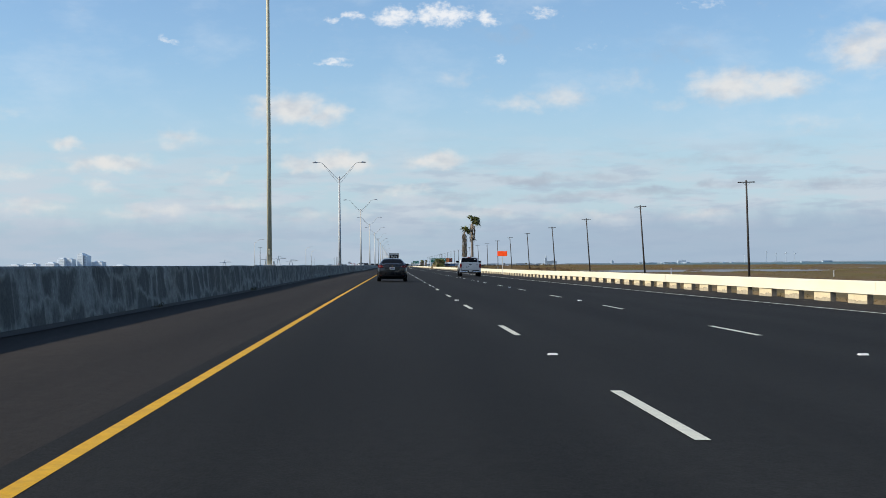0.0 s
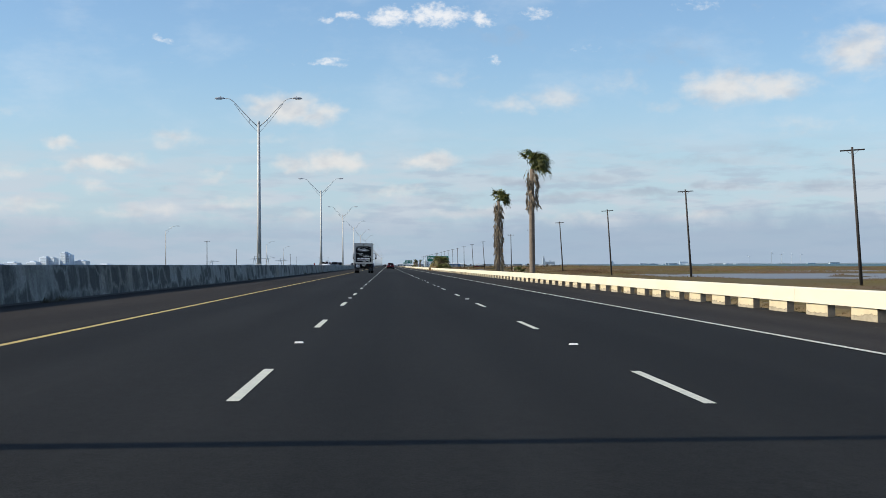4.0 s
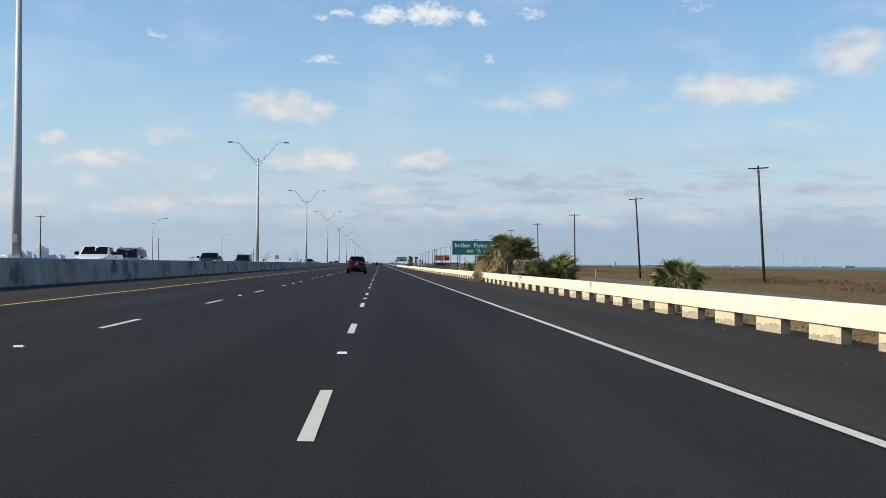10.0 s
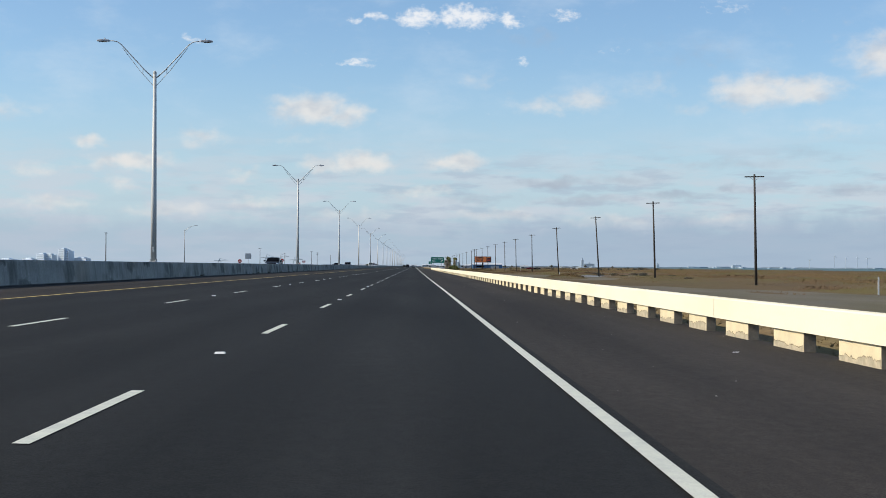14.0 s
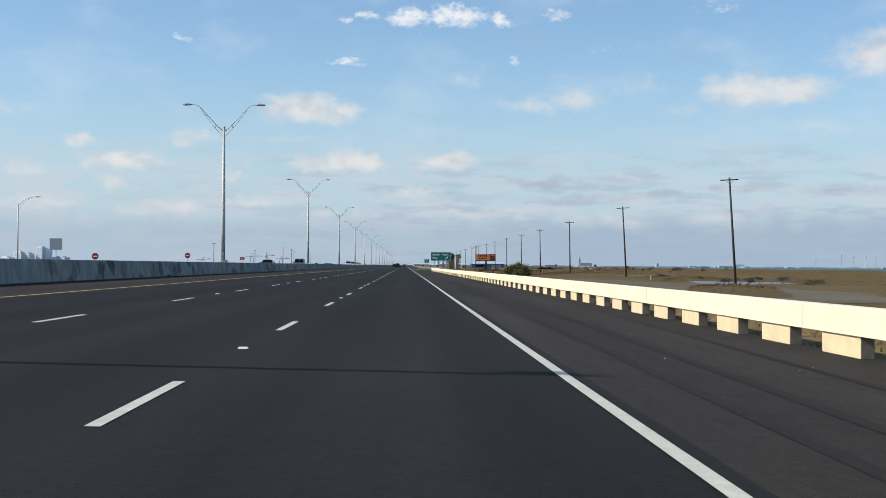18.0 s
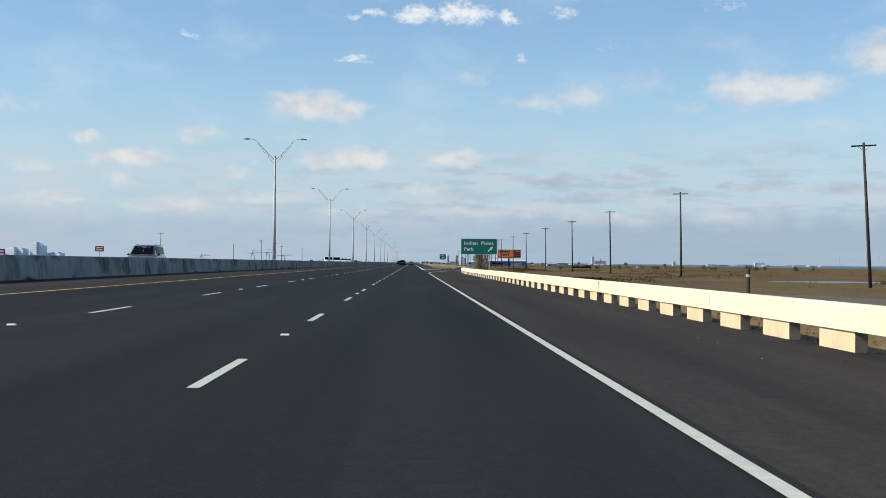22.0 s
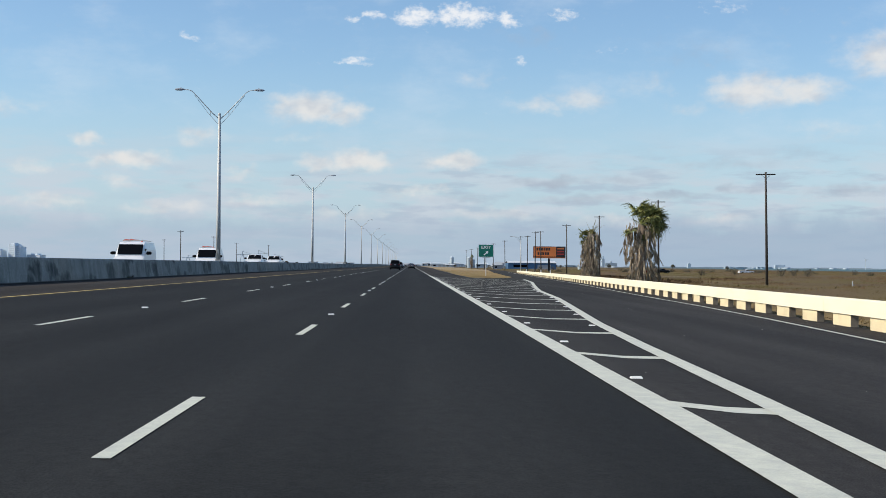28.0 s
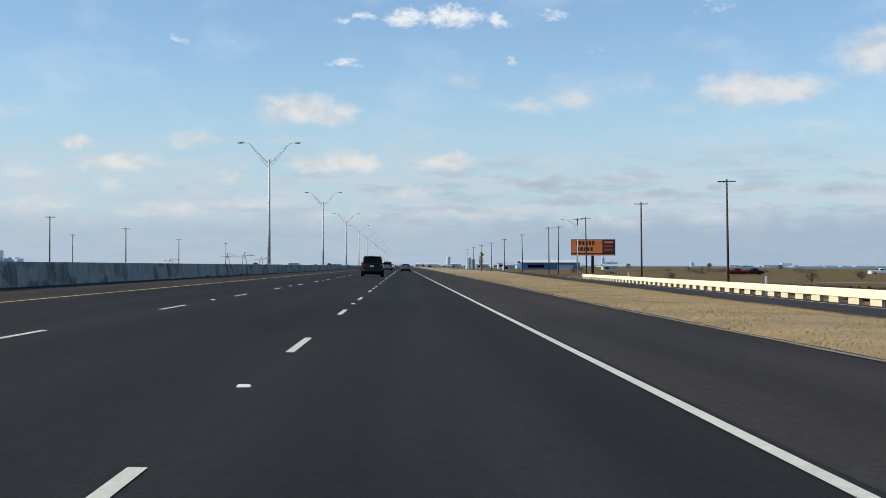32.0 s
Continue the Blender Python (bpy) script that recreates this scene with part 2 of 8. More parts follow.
def asphalt(name, base, light, lane_width, dust, warm):
    """Worn asphalt: aggregate speckle, long wheel tracks, pale dust and dark oil streaks along the lanes."""
    m = bpy.data.materials.new(name)
    m.use_nodes = True
    t = m.node_tree
    N = nodes_of(t)
    b = t.nodes["Principled BSDF"]
    pos = N("ShaderNodeNewGeometry").outputs["Position"]

    def tex(sx, sy, scale, detail=4.0, rough=0.55):
        v = N("ShaderNodeVectorMath", op="MULTIPLY", ins={0: pos, 1: (sx, sy, 1)}).outputs[0]
        return N("ShaderNodeTexNoise", ins={"Vector": v, "Scale": scale, "Detail": detail, "Roughness": rough}).outputs[0]

    def math_(op, p, q):
        return N("ShaderNodeMath", op=op, ins={0: p, 1: q}).outputs[0]

    def span(v, lo, hi, a, c):
        return N("ShaderNodeMapRange", ins={0: v, 1: lo, 2: hi, 3: a, 4: c}).outputs[0]
    x = N("ShaderNodeSeparateXYZ", ins={0: pos}).outputs[0]
    wave = N("ShaderNodeMath", op="COSINE", ins={0: math_("MULTIPLY", x, 2 * math.tau / lane_width)}).outputs[0]
    tracks = span(math_("MULTIPLY", wave, tex(1, 0.03, 0.8)), -0.5, 0.5, 0.88, 1.12)
    patch = span(tex(1, 0.18, 0.22, 5), 0.3, 0.7, 0.82, 1.2)
    streak = span(tex(1, 0.025, 2.6, 4), 0.3, 0.7, 0.88, 1.12)
    grit = math_("MULTIPLY", span(tex(1, 1, 85, 2), 0.3, 0.7, 0.55, 1.45), span(tex(1, 0.5, 11, 4), 0.3, 0.7, 0.82, 1.18))
    # the first stretch carries an older, darker overlay
    grit = math_("MULTIPLY", grit, span(N("ShaderNodeSeparateXYZ", ins={0: pos}).outputs[1], 338.0, 356.0, 0.74, 1.0))
    pale = N("ShaderNodeTexVoronoi", ins={"Vector": pos, "Scale": 9.0}).outputs["Distance"]
    pale = span(pale, 0.02, 0.045, dust, 0.0)
    v = math_("MULTIPLY", math_("MULTIPLY", tracks, patch), math_("MULTIPLY", streak, grit))
    mix = t.nodes.new("ShaderNodeMix")
    mix.data_type = "RGBA"
    t.links.new(span(tex(1, 0.1, 0.35, 5), 0.4, 0.65, 0.0, 1.0), mix.inputs[0])
    mix.inputs[6].default_value = (*base, 1)
    mix.inputs[7].default_value = (*light, 1)
    c = N("ShaderNodeVectorMath", op="SCALE", ins={0: mix.outputs[2], "Scale": v}).outputs[0]
    m2 = t.nodes.new("ShaderNodeMix")
    m2.data_type = "RGBA"
    t.links.new(pale, m2.inputs[0])
    t.links.new(c, m2.inputs[6])
    m2.inputs[7].default_value = (*warm, 1)
    t.links.new(m2.outputs[2], b.inputs["Base Color"])
    b.inputs["Roughness"].default_value = 0.9
    b.inputs["Specular IOR Level"].default_value = 0.12
    bump = N("ShaderNodeBump", ins={"Strength": 0.5, "Distance": 0.01, "Height": tex(1, 1, 60, 3)})
    t.links.new(bump.outputs[0], b.inputs["Normal"])
    return m


ASPHALT = asphalt("asphalt", (0.0146, 0.0151, 0.0148), (0.0188, 0.0193, 0.0187), 3.66, 0.10, (0.10, 0.095, 0.09))
SHOULDER = asphalt("shoulder_asphalt", (0.0295, 0.026, 0.0225), (0.037, 0.032, 0.0275), 4.5, 0.35, (0.16, 0.145, 0.125))
GORE_ASPHALT = asphalt("ramp_asphalt", (0.029, 0.0275, 0.026), (0.037, 0.035, 0.033), 3.66, 0.25, (0.16, 0.15, 0.135))
WHITE_LINE = material("white_road_paint", (0.60, 0.605, 0.505), 0.6, vary=0.16, scale=5, fine=70, bump=0.2, tint=(0.36, 0.36, 0.35),
                      tint_amount=0.25, tint_scale=9, world_space=True)
YELLOW_LINE = material("yellow_road_paint", (0.60, 0.34, 0.022), 0.7, spec=0.15, vary=0.16, scale=5, fine=70, bump=0.2, tint=(0.42, 0.24, 0.03),
                       tint_amount=0.5, tint_scale=7, world_space=True)
YELLOW_WORN = material("worn_yellow_road_paint", (0.56, 0.42, 0.15), 0.75, spec=0.15, vary=0.18, scale=5, fine=70, bump=0.2, tint=(0.34, 0.27, 0.13),
                       tint_amount=0.6, tint_scale=6, world_space=True)
MARKER = material("marker_plastic", (0.75, 0.75, 0.72), 0.35, vary=0.08)
RAIL = material("cream_painted_concrete", (0.86, 0.78, 0.58), 0.75, vary=0.06, scale=0.8, fine=30, bump=0.15, tint=(0.74, 0.66, 0.47),
                tint_amount=0.35, tint_scale=1.1, stretch=(1, 0.3, 1), world_space=True)
POST_CREAM = material("dusty_cream_paint", (0.74, 0.625, 0.395), 0.8, vary=0.08, scale=1.2, fine=30, bump=0.2, tint=(0.54, 0.44, 0.27), tint_amount=0.3, tint_scale=2.2, world_space=True)


def stained_concrete(name, base, tan, mildew):
    """Old cast concrete: blocky mildew patches, pale lime runs between them, tan rust wash, pits."""
    m = bpy.data.materials.new(name)
    m.use_nodes = True
    t = m.node_tree
    N = nodes_of(t)
    b = t.nodes["Principled BSDF"]
    pos = N("ShaderNodeNewGeometry").outputs["Position"]

    def tex(sy, sz, scale, detail=4.0):
        v = N("ShaderNodeVectorMath", op="MULTIPLY", ins={0: pos, 1: (0.2, sy, sz)}).outputs[0]
        return v, N("ShaderNodeTexNoise", ins={"Vector": v, "Scale": scale, "Detail": detail}).outputs[0]

    def span(v, lo, hi, a, c):
        return N("ShaderNodeMapRange", ins={0: v, 1: lo, 2: hi, 3: a, 4: c}).outputs[0]

    def op(o, p, q):
        return N("ShaderNodeMath", op=o, ins={0: p, 1: q}).outputs[0]

    def mix(f, p, q):
        n = t.nodes.new("ShaderNodeMix")
        n.data_type = "RGBA"
        t.links.new(f, n.inputs[0])
        for i, v in ((6, p), (7, q)):
            if isinstance(v, tuple):
                n.inputs[i].default_value = (*v, 1)
            else:
                t.links.new(v, n.inputs[i])
        return n.outputs[2]
    wob = N("ShaderNodeVectorMath", op="SCALE", ins={0: N("ShaderNodeTexNoise", ins={"Vector": pos, "Scale": 2.0, "Detail": 4.0}).outputs[1], "Scale": 0.7}).outputs[0]
    cell_at = N("ShaderNodeVectorMath", op="ADD", ins={0: tex(0.75, 1.35, 1)[0], 1: wob}).outputs[0]
    cell = N("ShaderNodeTexVoronoi", ins={"Vector": cell_at, "Scale": 1.0, "Randomness": 0.7})
    edge = N("ShaderNodeTexVoronoi", ins={"Vector": cell_at, "Scale": 1.0, "Randomness": 0.7})
    edge.feature = "DISTANCE_TO_EDGE"
    per = N("ShaderNodeSeparateXYZ", ins={0: cell.outputs["Color"]}).outputs[0]
    amount = span(N("ShaderNodeSeparateXYZ", ins={0: pos}).outputs[1], 110.0, 300.0, 0.75, -0.05)
    grow = op("ADD", op("ADD", per, amount), op("MULTIPLY", tex(1, 0.6, 2.6, 5.0)[1], 0.6))
    patch = op("MULTIPLY", span(grow, 0.78, 1.25, 0.0, 1.0), span(edge.outputs["Distance"], 0.0, 0.16, 0.35, 1.0))
    runs = span(tex(5.0, 0.22, 1.0, 3.0)[1], 0.56, 0.70, 0.0, 0.30)
    dark_runs = span(tex(3.1, 0.18, 1.0, 4.0)[1], 0.52, 0.75, 0.0, 0.55)
    c = mix(span(tex(0.5, 0.6, 0.35, 4.0)[1], 0.5, 0.7, 0.0, 0.7), base, tan)
    c = mix(dark_runs, c, tuple(0.45 * v for v in base))
    c = mix(op("MULTIPLY", patch, 0.9), c, mildew)
    c = mix(runs, c, tuple(min(1, 1.25 * v) for v in base))
    grain = op("MULTIPLY", span(tex(1, 1, 16, 4.0)[1], 0.3, 0.7, 0.8, 1.2), span(tex(1, 1, 1.4, 4.0)[1], 0.3, 0.7, 0.82, 1.18))
    c = N("ShaderNodeVectorMath", op="SCALE", ins={0: c, "Scale": grain}).outputs[0]
    t.links.new(c, b.inputs["Base Color"])
    b.inputs["Roughness"].default_value = 0.9
    b.inputs["Specular IOR Level"].default_value = 0.25
    n = N("ShaderNodeBump", ins={"Strength": 0.35, "Distance": 0.02, "Height": tex(1, 1, 22, 4.0)[1]})
    t.links.new(n.outputs[0], b.inputs["Normal"])
    return m


WALL = stained_concrete("weathered_concrete", (0.255, 0.27, 0.255), (0.24, 0.215, 0.17), (0.055, 0.06, 0.058))
POST_BARE = material("bare_dusty_concrete", (0.50, 0.425, 0.29), 0.9, vary=0.2, scale=4, fine=30, bump=0.3, tint=(0.33, 0.275, 0.185), tint_amount=0.6, tint_scale=6, world_space=True)
PEELED_EDGE = material("grimy_paint_edge", (0.17, 0.125, 0.07), 0.95, vary=0.3, scale=9, fine=40, world_space=True)
POST_END = material("shaded_end_concrete", (0.27, 0.225, 0.17), 0.9, vary=0.2, scale=4, fine=30, bump=0.1, tint=(0.17, 0.14, 0.105), tint_amount=0.6, tint_scale=5, world_space=True)
TYRE_MARK = material("rubber_streak", (0.0245, 0.022, 0.0195), 0.9, vary=0.35, scale=1.5, fine=20, stretch=(1, 0.08, 1), world_space=True, spec=0.12)
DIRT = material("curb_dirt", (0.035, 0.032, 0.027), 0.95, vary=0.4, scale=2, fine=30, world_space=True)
GALV = material("galvanised_steel", (0.50, 0.505, 0.49), 0.6, metal=0.2, vary=0.15, scale=1.0, fine=20)
POLE_CREAM = material("weathered_zinc_pole", (0.56, 0.51, 0.36), 0.65, vary=0.2, scale=1.0, fine=20, stretch=(1, 1, 0.2))
LAMP_HEAD = material("lamp_housing_grey", (0.40, 0.41, 0.43), 0.45, metal=0.3, vary=0.08)
LAMP_GLASS = material("lamp_lens", (0.55, 0.57, 0.6), 0.2, vary=0.03)
POLE_WOOD = material("creosoted_pole_wood", (0.052, 0.044, 0.038), 0.85, vary=0.3, scale=1.5, fine=25, bump=0.3, stretch=(1, 1, 0.15))
INSULATOR = material("porcelain_insulator", (0.30, 0.30, 0.30), 0.25, vary=0.05)
SIGN_GREEN = material("sign_green_sheeting", (0.0, 0.175, 0.128), 0.35, vary=0.06, scale=1.5, fine=15)
SIGN_WHITE = material("sign_white_sheeting", (0.92, 0.93, 0.92), 0.4, vary=0.04)
SIGN_BACK = material("sign_aluminium", (0.45, 0.46, 0.47), 0.45, metal=0.6, vary=0.08)
SIGN_RED = material("sign_red_sheeting", (0.42, 0.035, 0.03), 0.4, vary=0.06)
SIGN_ORANGE = material("sign_orange_sheeting", (0.95, 0.085, 0.012), 0.6, vary=0.08, scale=2, spec=0.15)
STEEL_DARK = material("dark_steel", (0.016, 0.0165, 0.018), 0.7, metal=0.0, vary=0.2, spec=0.2)
MARSH = material("marsh_ground", (0.118, 0.084, 0.045), 0.95, spec=0.06, vary=0.35, scale=0.05, fine=0.9, bump=0.2, tint=(0.105, 0.092, 0.042),
                 tint_amount=0.75, tint_scale=0.022, stretch=(1, 0.45, 1), world_space=True)
MUD = material("wet_mud", (0.142, 0.122, 0.088), 0.8, spec=0.12, tint=(0.105, 0.092, 0.05), tint_amount=0.8, tint_scale=0.12, vary=0.28, scale=0.2, fine=3, stretch=(1, 0.4, 1), world_space=True)
REED_TALL = material("tall_reddish_reeds", (0.150, 0.103, 0.065), 0.9, spec=0.06, vary=0.22, scale=0.08, fine=1.5, tint=(0.135, 0.100, 0.045), tint_amount=0.7,
                     tint_scale=0.08, world_space=True)
REED = material("marsh_grass", (0.122, 0.086, 0.052), 0.9, spec=0.06, vary=0.28, scale=0.08, fine=2.5, bump=0.3, tint=(0.120, 0.098, 0.036), tint_amount=0.9,
                tint_scale=0.045, stretch=(1, 0.35, 1), world_space=True)
VERGE = material("verge_weeds", (0.195, 0.138, 0.070), 0.9, spec=0.05, vary=0.4, scale=0.6, fine=6, bump=0.3, tint=(0.145, 0.114, 0.050), tint_amount=0.8,
                 tint_scale=0.25, world_space=True)
DRY_GRASS = material("dry_lawn", (0.325, 0.23, 0.108), 0.95, vary=0.25, scale=0.5, fine=9, bump=0.3, tint=(0.215, 0.165, 0.082), tint_amount=0.8,
                     tint_scale=0.22, world_space=True)
DRY_BLADE = material("dry_grass_blades", (0.395, 0.285, 0.14), 0.9, vary=0.25, scale=0.6, fine=5, tint=(0.26, 0.205, 0.10), tint_amount=0.8,
                     tint_scale=0.22, world_space=True)
SHADE_SOIL = material("shade_dark_soil", (0.030, 0.022, 0.014), 0.95, spec=0.1, vary=0.4, scale=2, fine=25, bump=0.3, world_space=True)
GRAVEL = material("pale_gravel", (0.22, 0.20, 0.17), 0.95, vary=0.3, scale=1.5, fine=30, bump=0.5, world_space=True)
GRAVEL_PALE = material("pale_stone_chips", (0.34, 0.325, 0.29), 0.9, vary=0.3, scale=2, fine=30, world_space=True)
BAY = material("bay_water", (0.055, 0.12, 0.135), 0.6, vary=0.10, scale=0.03, fine=0.4, stretch=(1, 3, 1), world_space=True)
POOL = material("shallow_pool_water", (0.17, 0.18, 0.19), 0.5, vary=0.12, scale=0.1, fine=1.2, world_space=True)
# distance haze is mixed into the base colours of these far things
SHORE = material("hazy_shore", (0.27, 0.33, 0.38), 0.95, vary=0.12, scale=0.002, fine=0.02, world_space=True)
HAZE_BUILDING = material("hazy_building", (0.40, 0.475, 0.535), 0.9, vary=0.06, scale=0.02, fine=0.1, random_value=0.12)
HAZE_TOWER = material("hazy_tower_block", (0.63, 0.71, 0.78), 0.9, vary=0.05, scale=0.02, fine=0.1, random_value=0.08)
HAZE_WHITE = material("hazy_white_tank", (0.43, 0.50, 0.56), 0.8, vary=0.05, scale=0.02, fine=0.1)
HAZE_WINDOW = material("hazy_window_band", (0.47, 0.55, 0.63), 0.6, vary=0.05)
TYRE = material("tyre_rubber", (0.008, 0.008, 0.0085), 0.9, vary=0.2, bump=0.2, spec=0.12)
RIM = material("alloy_rim", (0.30, 0.305, 0.32), 0.38, metal=0.8, vary=0.08)
RIM_DARK = material("steel_rim_dark", (0.05, 0.05, 0.052), 0.5, metal=0.6)
GLASS_DARK = material("tinted_car_glass", (0.006, 0.007, 0.009), 0.08, vary=0.05, spec=0.025)
BLACK_TRIM = material("black_plastic_trim", (0.006, 0.006, 0.0065), 0.6, vary=0.12, spec=0.1)
CHROME = material("chrome_trim", (0.72, 0.73, 0.75), 0.12, metal=1.0, vary=0.04)
TAIL_RED = material("tail_lamp_red", (0.22, 0.004, 0.005), 0.3, vary=0.25, scale=9, spec=0.2)
TAIL_CLEAR = material("lamp_clear", (0.42, 0.32, 0.31), 0.15, vary=0.05, coat=0.5)
HEAD_CLEAR = material("headlamp_clear", (0.72, 0.75, 0.78), 0.1, vary=0.05, coat=1.0)
PLATE = material("licence_plate", (0.60, 0.62, 0.62), 0.4, vary=0.05)
PLATE_INK = material("plate_ink", (0.16, 0.17, 0.22), 0.5)
GOLD = material("gold_emblem", (0.70, 0.52, 0.20), 0.25, metal=0.9, vary=0.05)
PAINT_CHARCOAL = material("charcoal_car_paint", (0.018, 0.018, 0.0195), 0.30, metal=0.0, vary=0.03, coat=0.45, spec=0.35)
PAINT_SILVER = material("silver_car_paint", (0.44, 0.46, 0.49), 0.32, metal=0.45, vary=0.02, coat=0.6)
BUMPER_STEEL = material("bumper_steel", (0.48, 0.49, 0.51), 0.2, metal=0.85, vary=0.05)
PAINT_RED = material("crimson_car_paint", (0.105, 0.004, 0.008), 0.30, metal=0.0, vary=0.03, coat=0.30, spec=0.15)
PAINT_BLACK = material("black_car_paint", (0.008, 0.008, 0.009), 0.4, metal=0.0, vary=0.03, coat=0.15, spec=0.2)
PAINT_WHITE = material("white_vehicle_paint", (0.76, 0.77, 0.78), 0.35, vary=0.04, coat=0.5)
PAINT_GREY = material("grey_car_paint", (0.14, 0.145, 0.15), 0.3, metal=0.5, vary=0.05, coat=0.8)
FLAP = material("scuffed_grey_rubber", (0.06, 0.065, 0.075), 0.8, vary=0.3, scale=2, fine=14, tint=(0.02, 0.022, 0.025), tint_amount=0.7, tint_scale=2.5, spec=0.2)
PAINT_BLUE = material("blue_cab_paint", (0.022, 0.042, 0.095), 0.3, vary=0.06, coat=0.8)
BOX_WHITE = material("truck_box_aluminium", (0.40, 0.405, 0.40), 0.5, metal=0.1, vary=0.10, scale=0.8, fine=12, tint=(0.38, 0.38, 0.37),
                     tint_amount=0.5, tint_scale=1.2)
BOX_PRINT = material("truck_side_wrap", (0.20, 0.235, 0.265), 0.4, vary=0.4, scale=1.2, fine=2.5, tint=(0.085, 0.09, 0.10), tint_amount=0.85,
                     tint_scale=0.7, stretch=(1, 1, 0.35))
DOOR_BLACK = material("black_vinyl_wrap", (0.006, 0.006, 0.007), 0.5, vary=0.1, spec=0.1)
LETTER_WHITE = material("vinyl_lettering", (0.72, 0.74, 0.74), 0.5, vary=0.05)
LETTER_GREY = material("vinyl_lettering_grey", (0.33, 0.35, 0.36), 0.5, vary=0.05)
PALM_TRUNK = material("palm_trunk_bark", (0.20, 0.155, 0.115), 0.9, vary=0.35, scale=1.5, fine=14, bump=0.5, stretch=(1, 1, 3))
FROND = material("palm_frond_green", (0.125, 0.142, 0.042), 0.55, spec=0.3, vary=0.35, scale=1.2, fine=8, tint=(0.34, 0.31, 0.11), tint_amount=0.55,
                 tint_scale=1.0, random_value=0.55)
FROND_STRAW = material("straw_palm_leaf", (0.40, 0.29, 0.15), 0.9, vary=0.35, scale=1.5, fine=12, tint=(0.12, 0.08, 0.045), tint_amount=0.85, tint_scale=1.6, random_value=0.3)
FROND_YELLOW = material("yellowing_palm_leaf", (0.27, 0.235, 0.075), 0.6, vary=0.3, scale=2, fine=20, tint=(0.36, 0.27, 0.13), tint_amount=0.7, tint_scale=1.4, random_value=0.25)
FROND_DEAD = material("dead_palm_frond", (0.40, 0.325, 0.23), 0.9, vary=0.35, scale=1.2, fine=9, tint=(0.115, 0.085, 0.058), tint_amount=0.9,
                      tint_scale=1.2, random_value=0.45)
STALK = material("palm_stalk", (0.20, 0.17, 0.07), 0.7, vary=0.2)
BUSH = material("scrub_leaf", (0.085, 0.070, 0.045), 0.9, vary=0.35, scale=1.0, fine=6, tint=(0.055, 0.062, 0.028), tint_amount=0.8,
                tint_scale=0.3, world_space=True)
BLUE_CLAD = material("blue_metal_cladding", (0.045, 0.13, 0.26), 0.5, vary=0.08, scale=0.1, fine=2)
ROOF_PALE = material("pale_metal_roof", (0.55, 0.58, 0.6), 0.5, vary=0.06)
CLAD_GREY = material("grey_cladding", (0.34, 0.37, 0.40), 0.7, vary=0.08)
BOARD_ORANGE = material("billboard_orange_print", (0.78, 0.22, 0.055), 0.6, vary=0.05)
BOARD_DARK = material("billboard_dark_print", (0.035, 0.02, 0.02), 0.6, vary=0.1)
POST_WHITE = material("white_delineator_plastic", (0.75, 0.75, 0.72), 0.5, vary=0.06)


# ---- mesh helpers ----
def mesh_of(name, bm, mat, smooth=False):
    me = bpy.data.meshes.new(name)
    bm.normal_update()
    bm.to_mesh(me)
    bm.free()
    me.materials.append(mat)
    if smooth:
        for p in me.polygons:
            p.use_smooth = True
    return me


def part(name, bm, mat, parent, label="", smooth=False):
    ob = new(name, mesh_of(name, bm, mat, smooth))
    ob.parent = parent
    return tagged(ob, label) if label else ob


def shared(name, me, parent, m):
    ob = new(name, me)
    ob.parent = parent
    ob.matrix_basis = m
    return ob


def thing(name, label, category, at=None, group="", kind=""):
    ob = new(name)
    if at is not None:
        ob.matrix_basis = at
    return tagged(ob, label, category, group, kind)


def add_box(bm, x0, x1, y0, y1, z0, z1, bevel=0.0):
    vs = [bm.verts.new(p) for p in ((x0, y0, z0), (x1, y0, z0), (x1, y1, z0), (x0, y1, z0), (x0, y0, z1), (x1, y0, z1), (x1, y1, z1), (x0, y1, z1))]
    fs = [bm.faces.new([vs[i] for i in f]) for f in ((3, 2, 1, 0), (4, 5, 6, 7), (0, 1, 5, 4), (1, 2, 6, 5), (2, 3, 7, 6), (3, 0, 4, 7))]
    if bevel:
        es = list({e for f in fs for e in f.edges})
        bmesh.ops.bevel(bm, geom=es, offset=bevel, segments=2, affect="EDGES", profile=0.5)
    return bm


def box(x0, x1, y0, y1, z0, z1, bevel=0.0):
    return add_box(bmesh.new(), x0, x1, y0, y1, z0, z1, bevel)


def add_tube(bm, pts, radii, n=10, caps=True):
    """A round bar along points."""
    pts = [Vector(p) for p in pts]
    rings = []
    for i, p in enumerate(pts):
        d = (pts[min(i + 1, len(pts) - 1)] - pts[max(i - 1, 0)]).normalized()
        a = d.orthogonal().normalized() if abs(d.z) < 0.99 else Vector((1, 0, 0))
        a = (a - d * a.dot(d)).normalized()
        if i and rings:
            a = (last - d * last.dot(d)).normalized()
        last = a
        b = d.cross(a)
        r = radii[i] if isinstance(radii, (list, tuple)) else radii
        rings.append([bm.verts.new(p + (a * math.cos(k * math.tau / n) + b * math.sin(k * math.tau / n)) * r) for k in range(n)])
    for q, w in zip(rings, rings[1:]):
        for k in range(n):
            bm.faces.new((q[k], q[(k + 1) % n], w[(k + 1) % n], w[k]))
    if caps:
        bm.faces.new(rings[0][::-1])
        bm.faces.new(rings[-1])
    return bm


def tube(pts, radii, n=10):
    return add_tube(bmesh.new(), pts, radii, n)


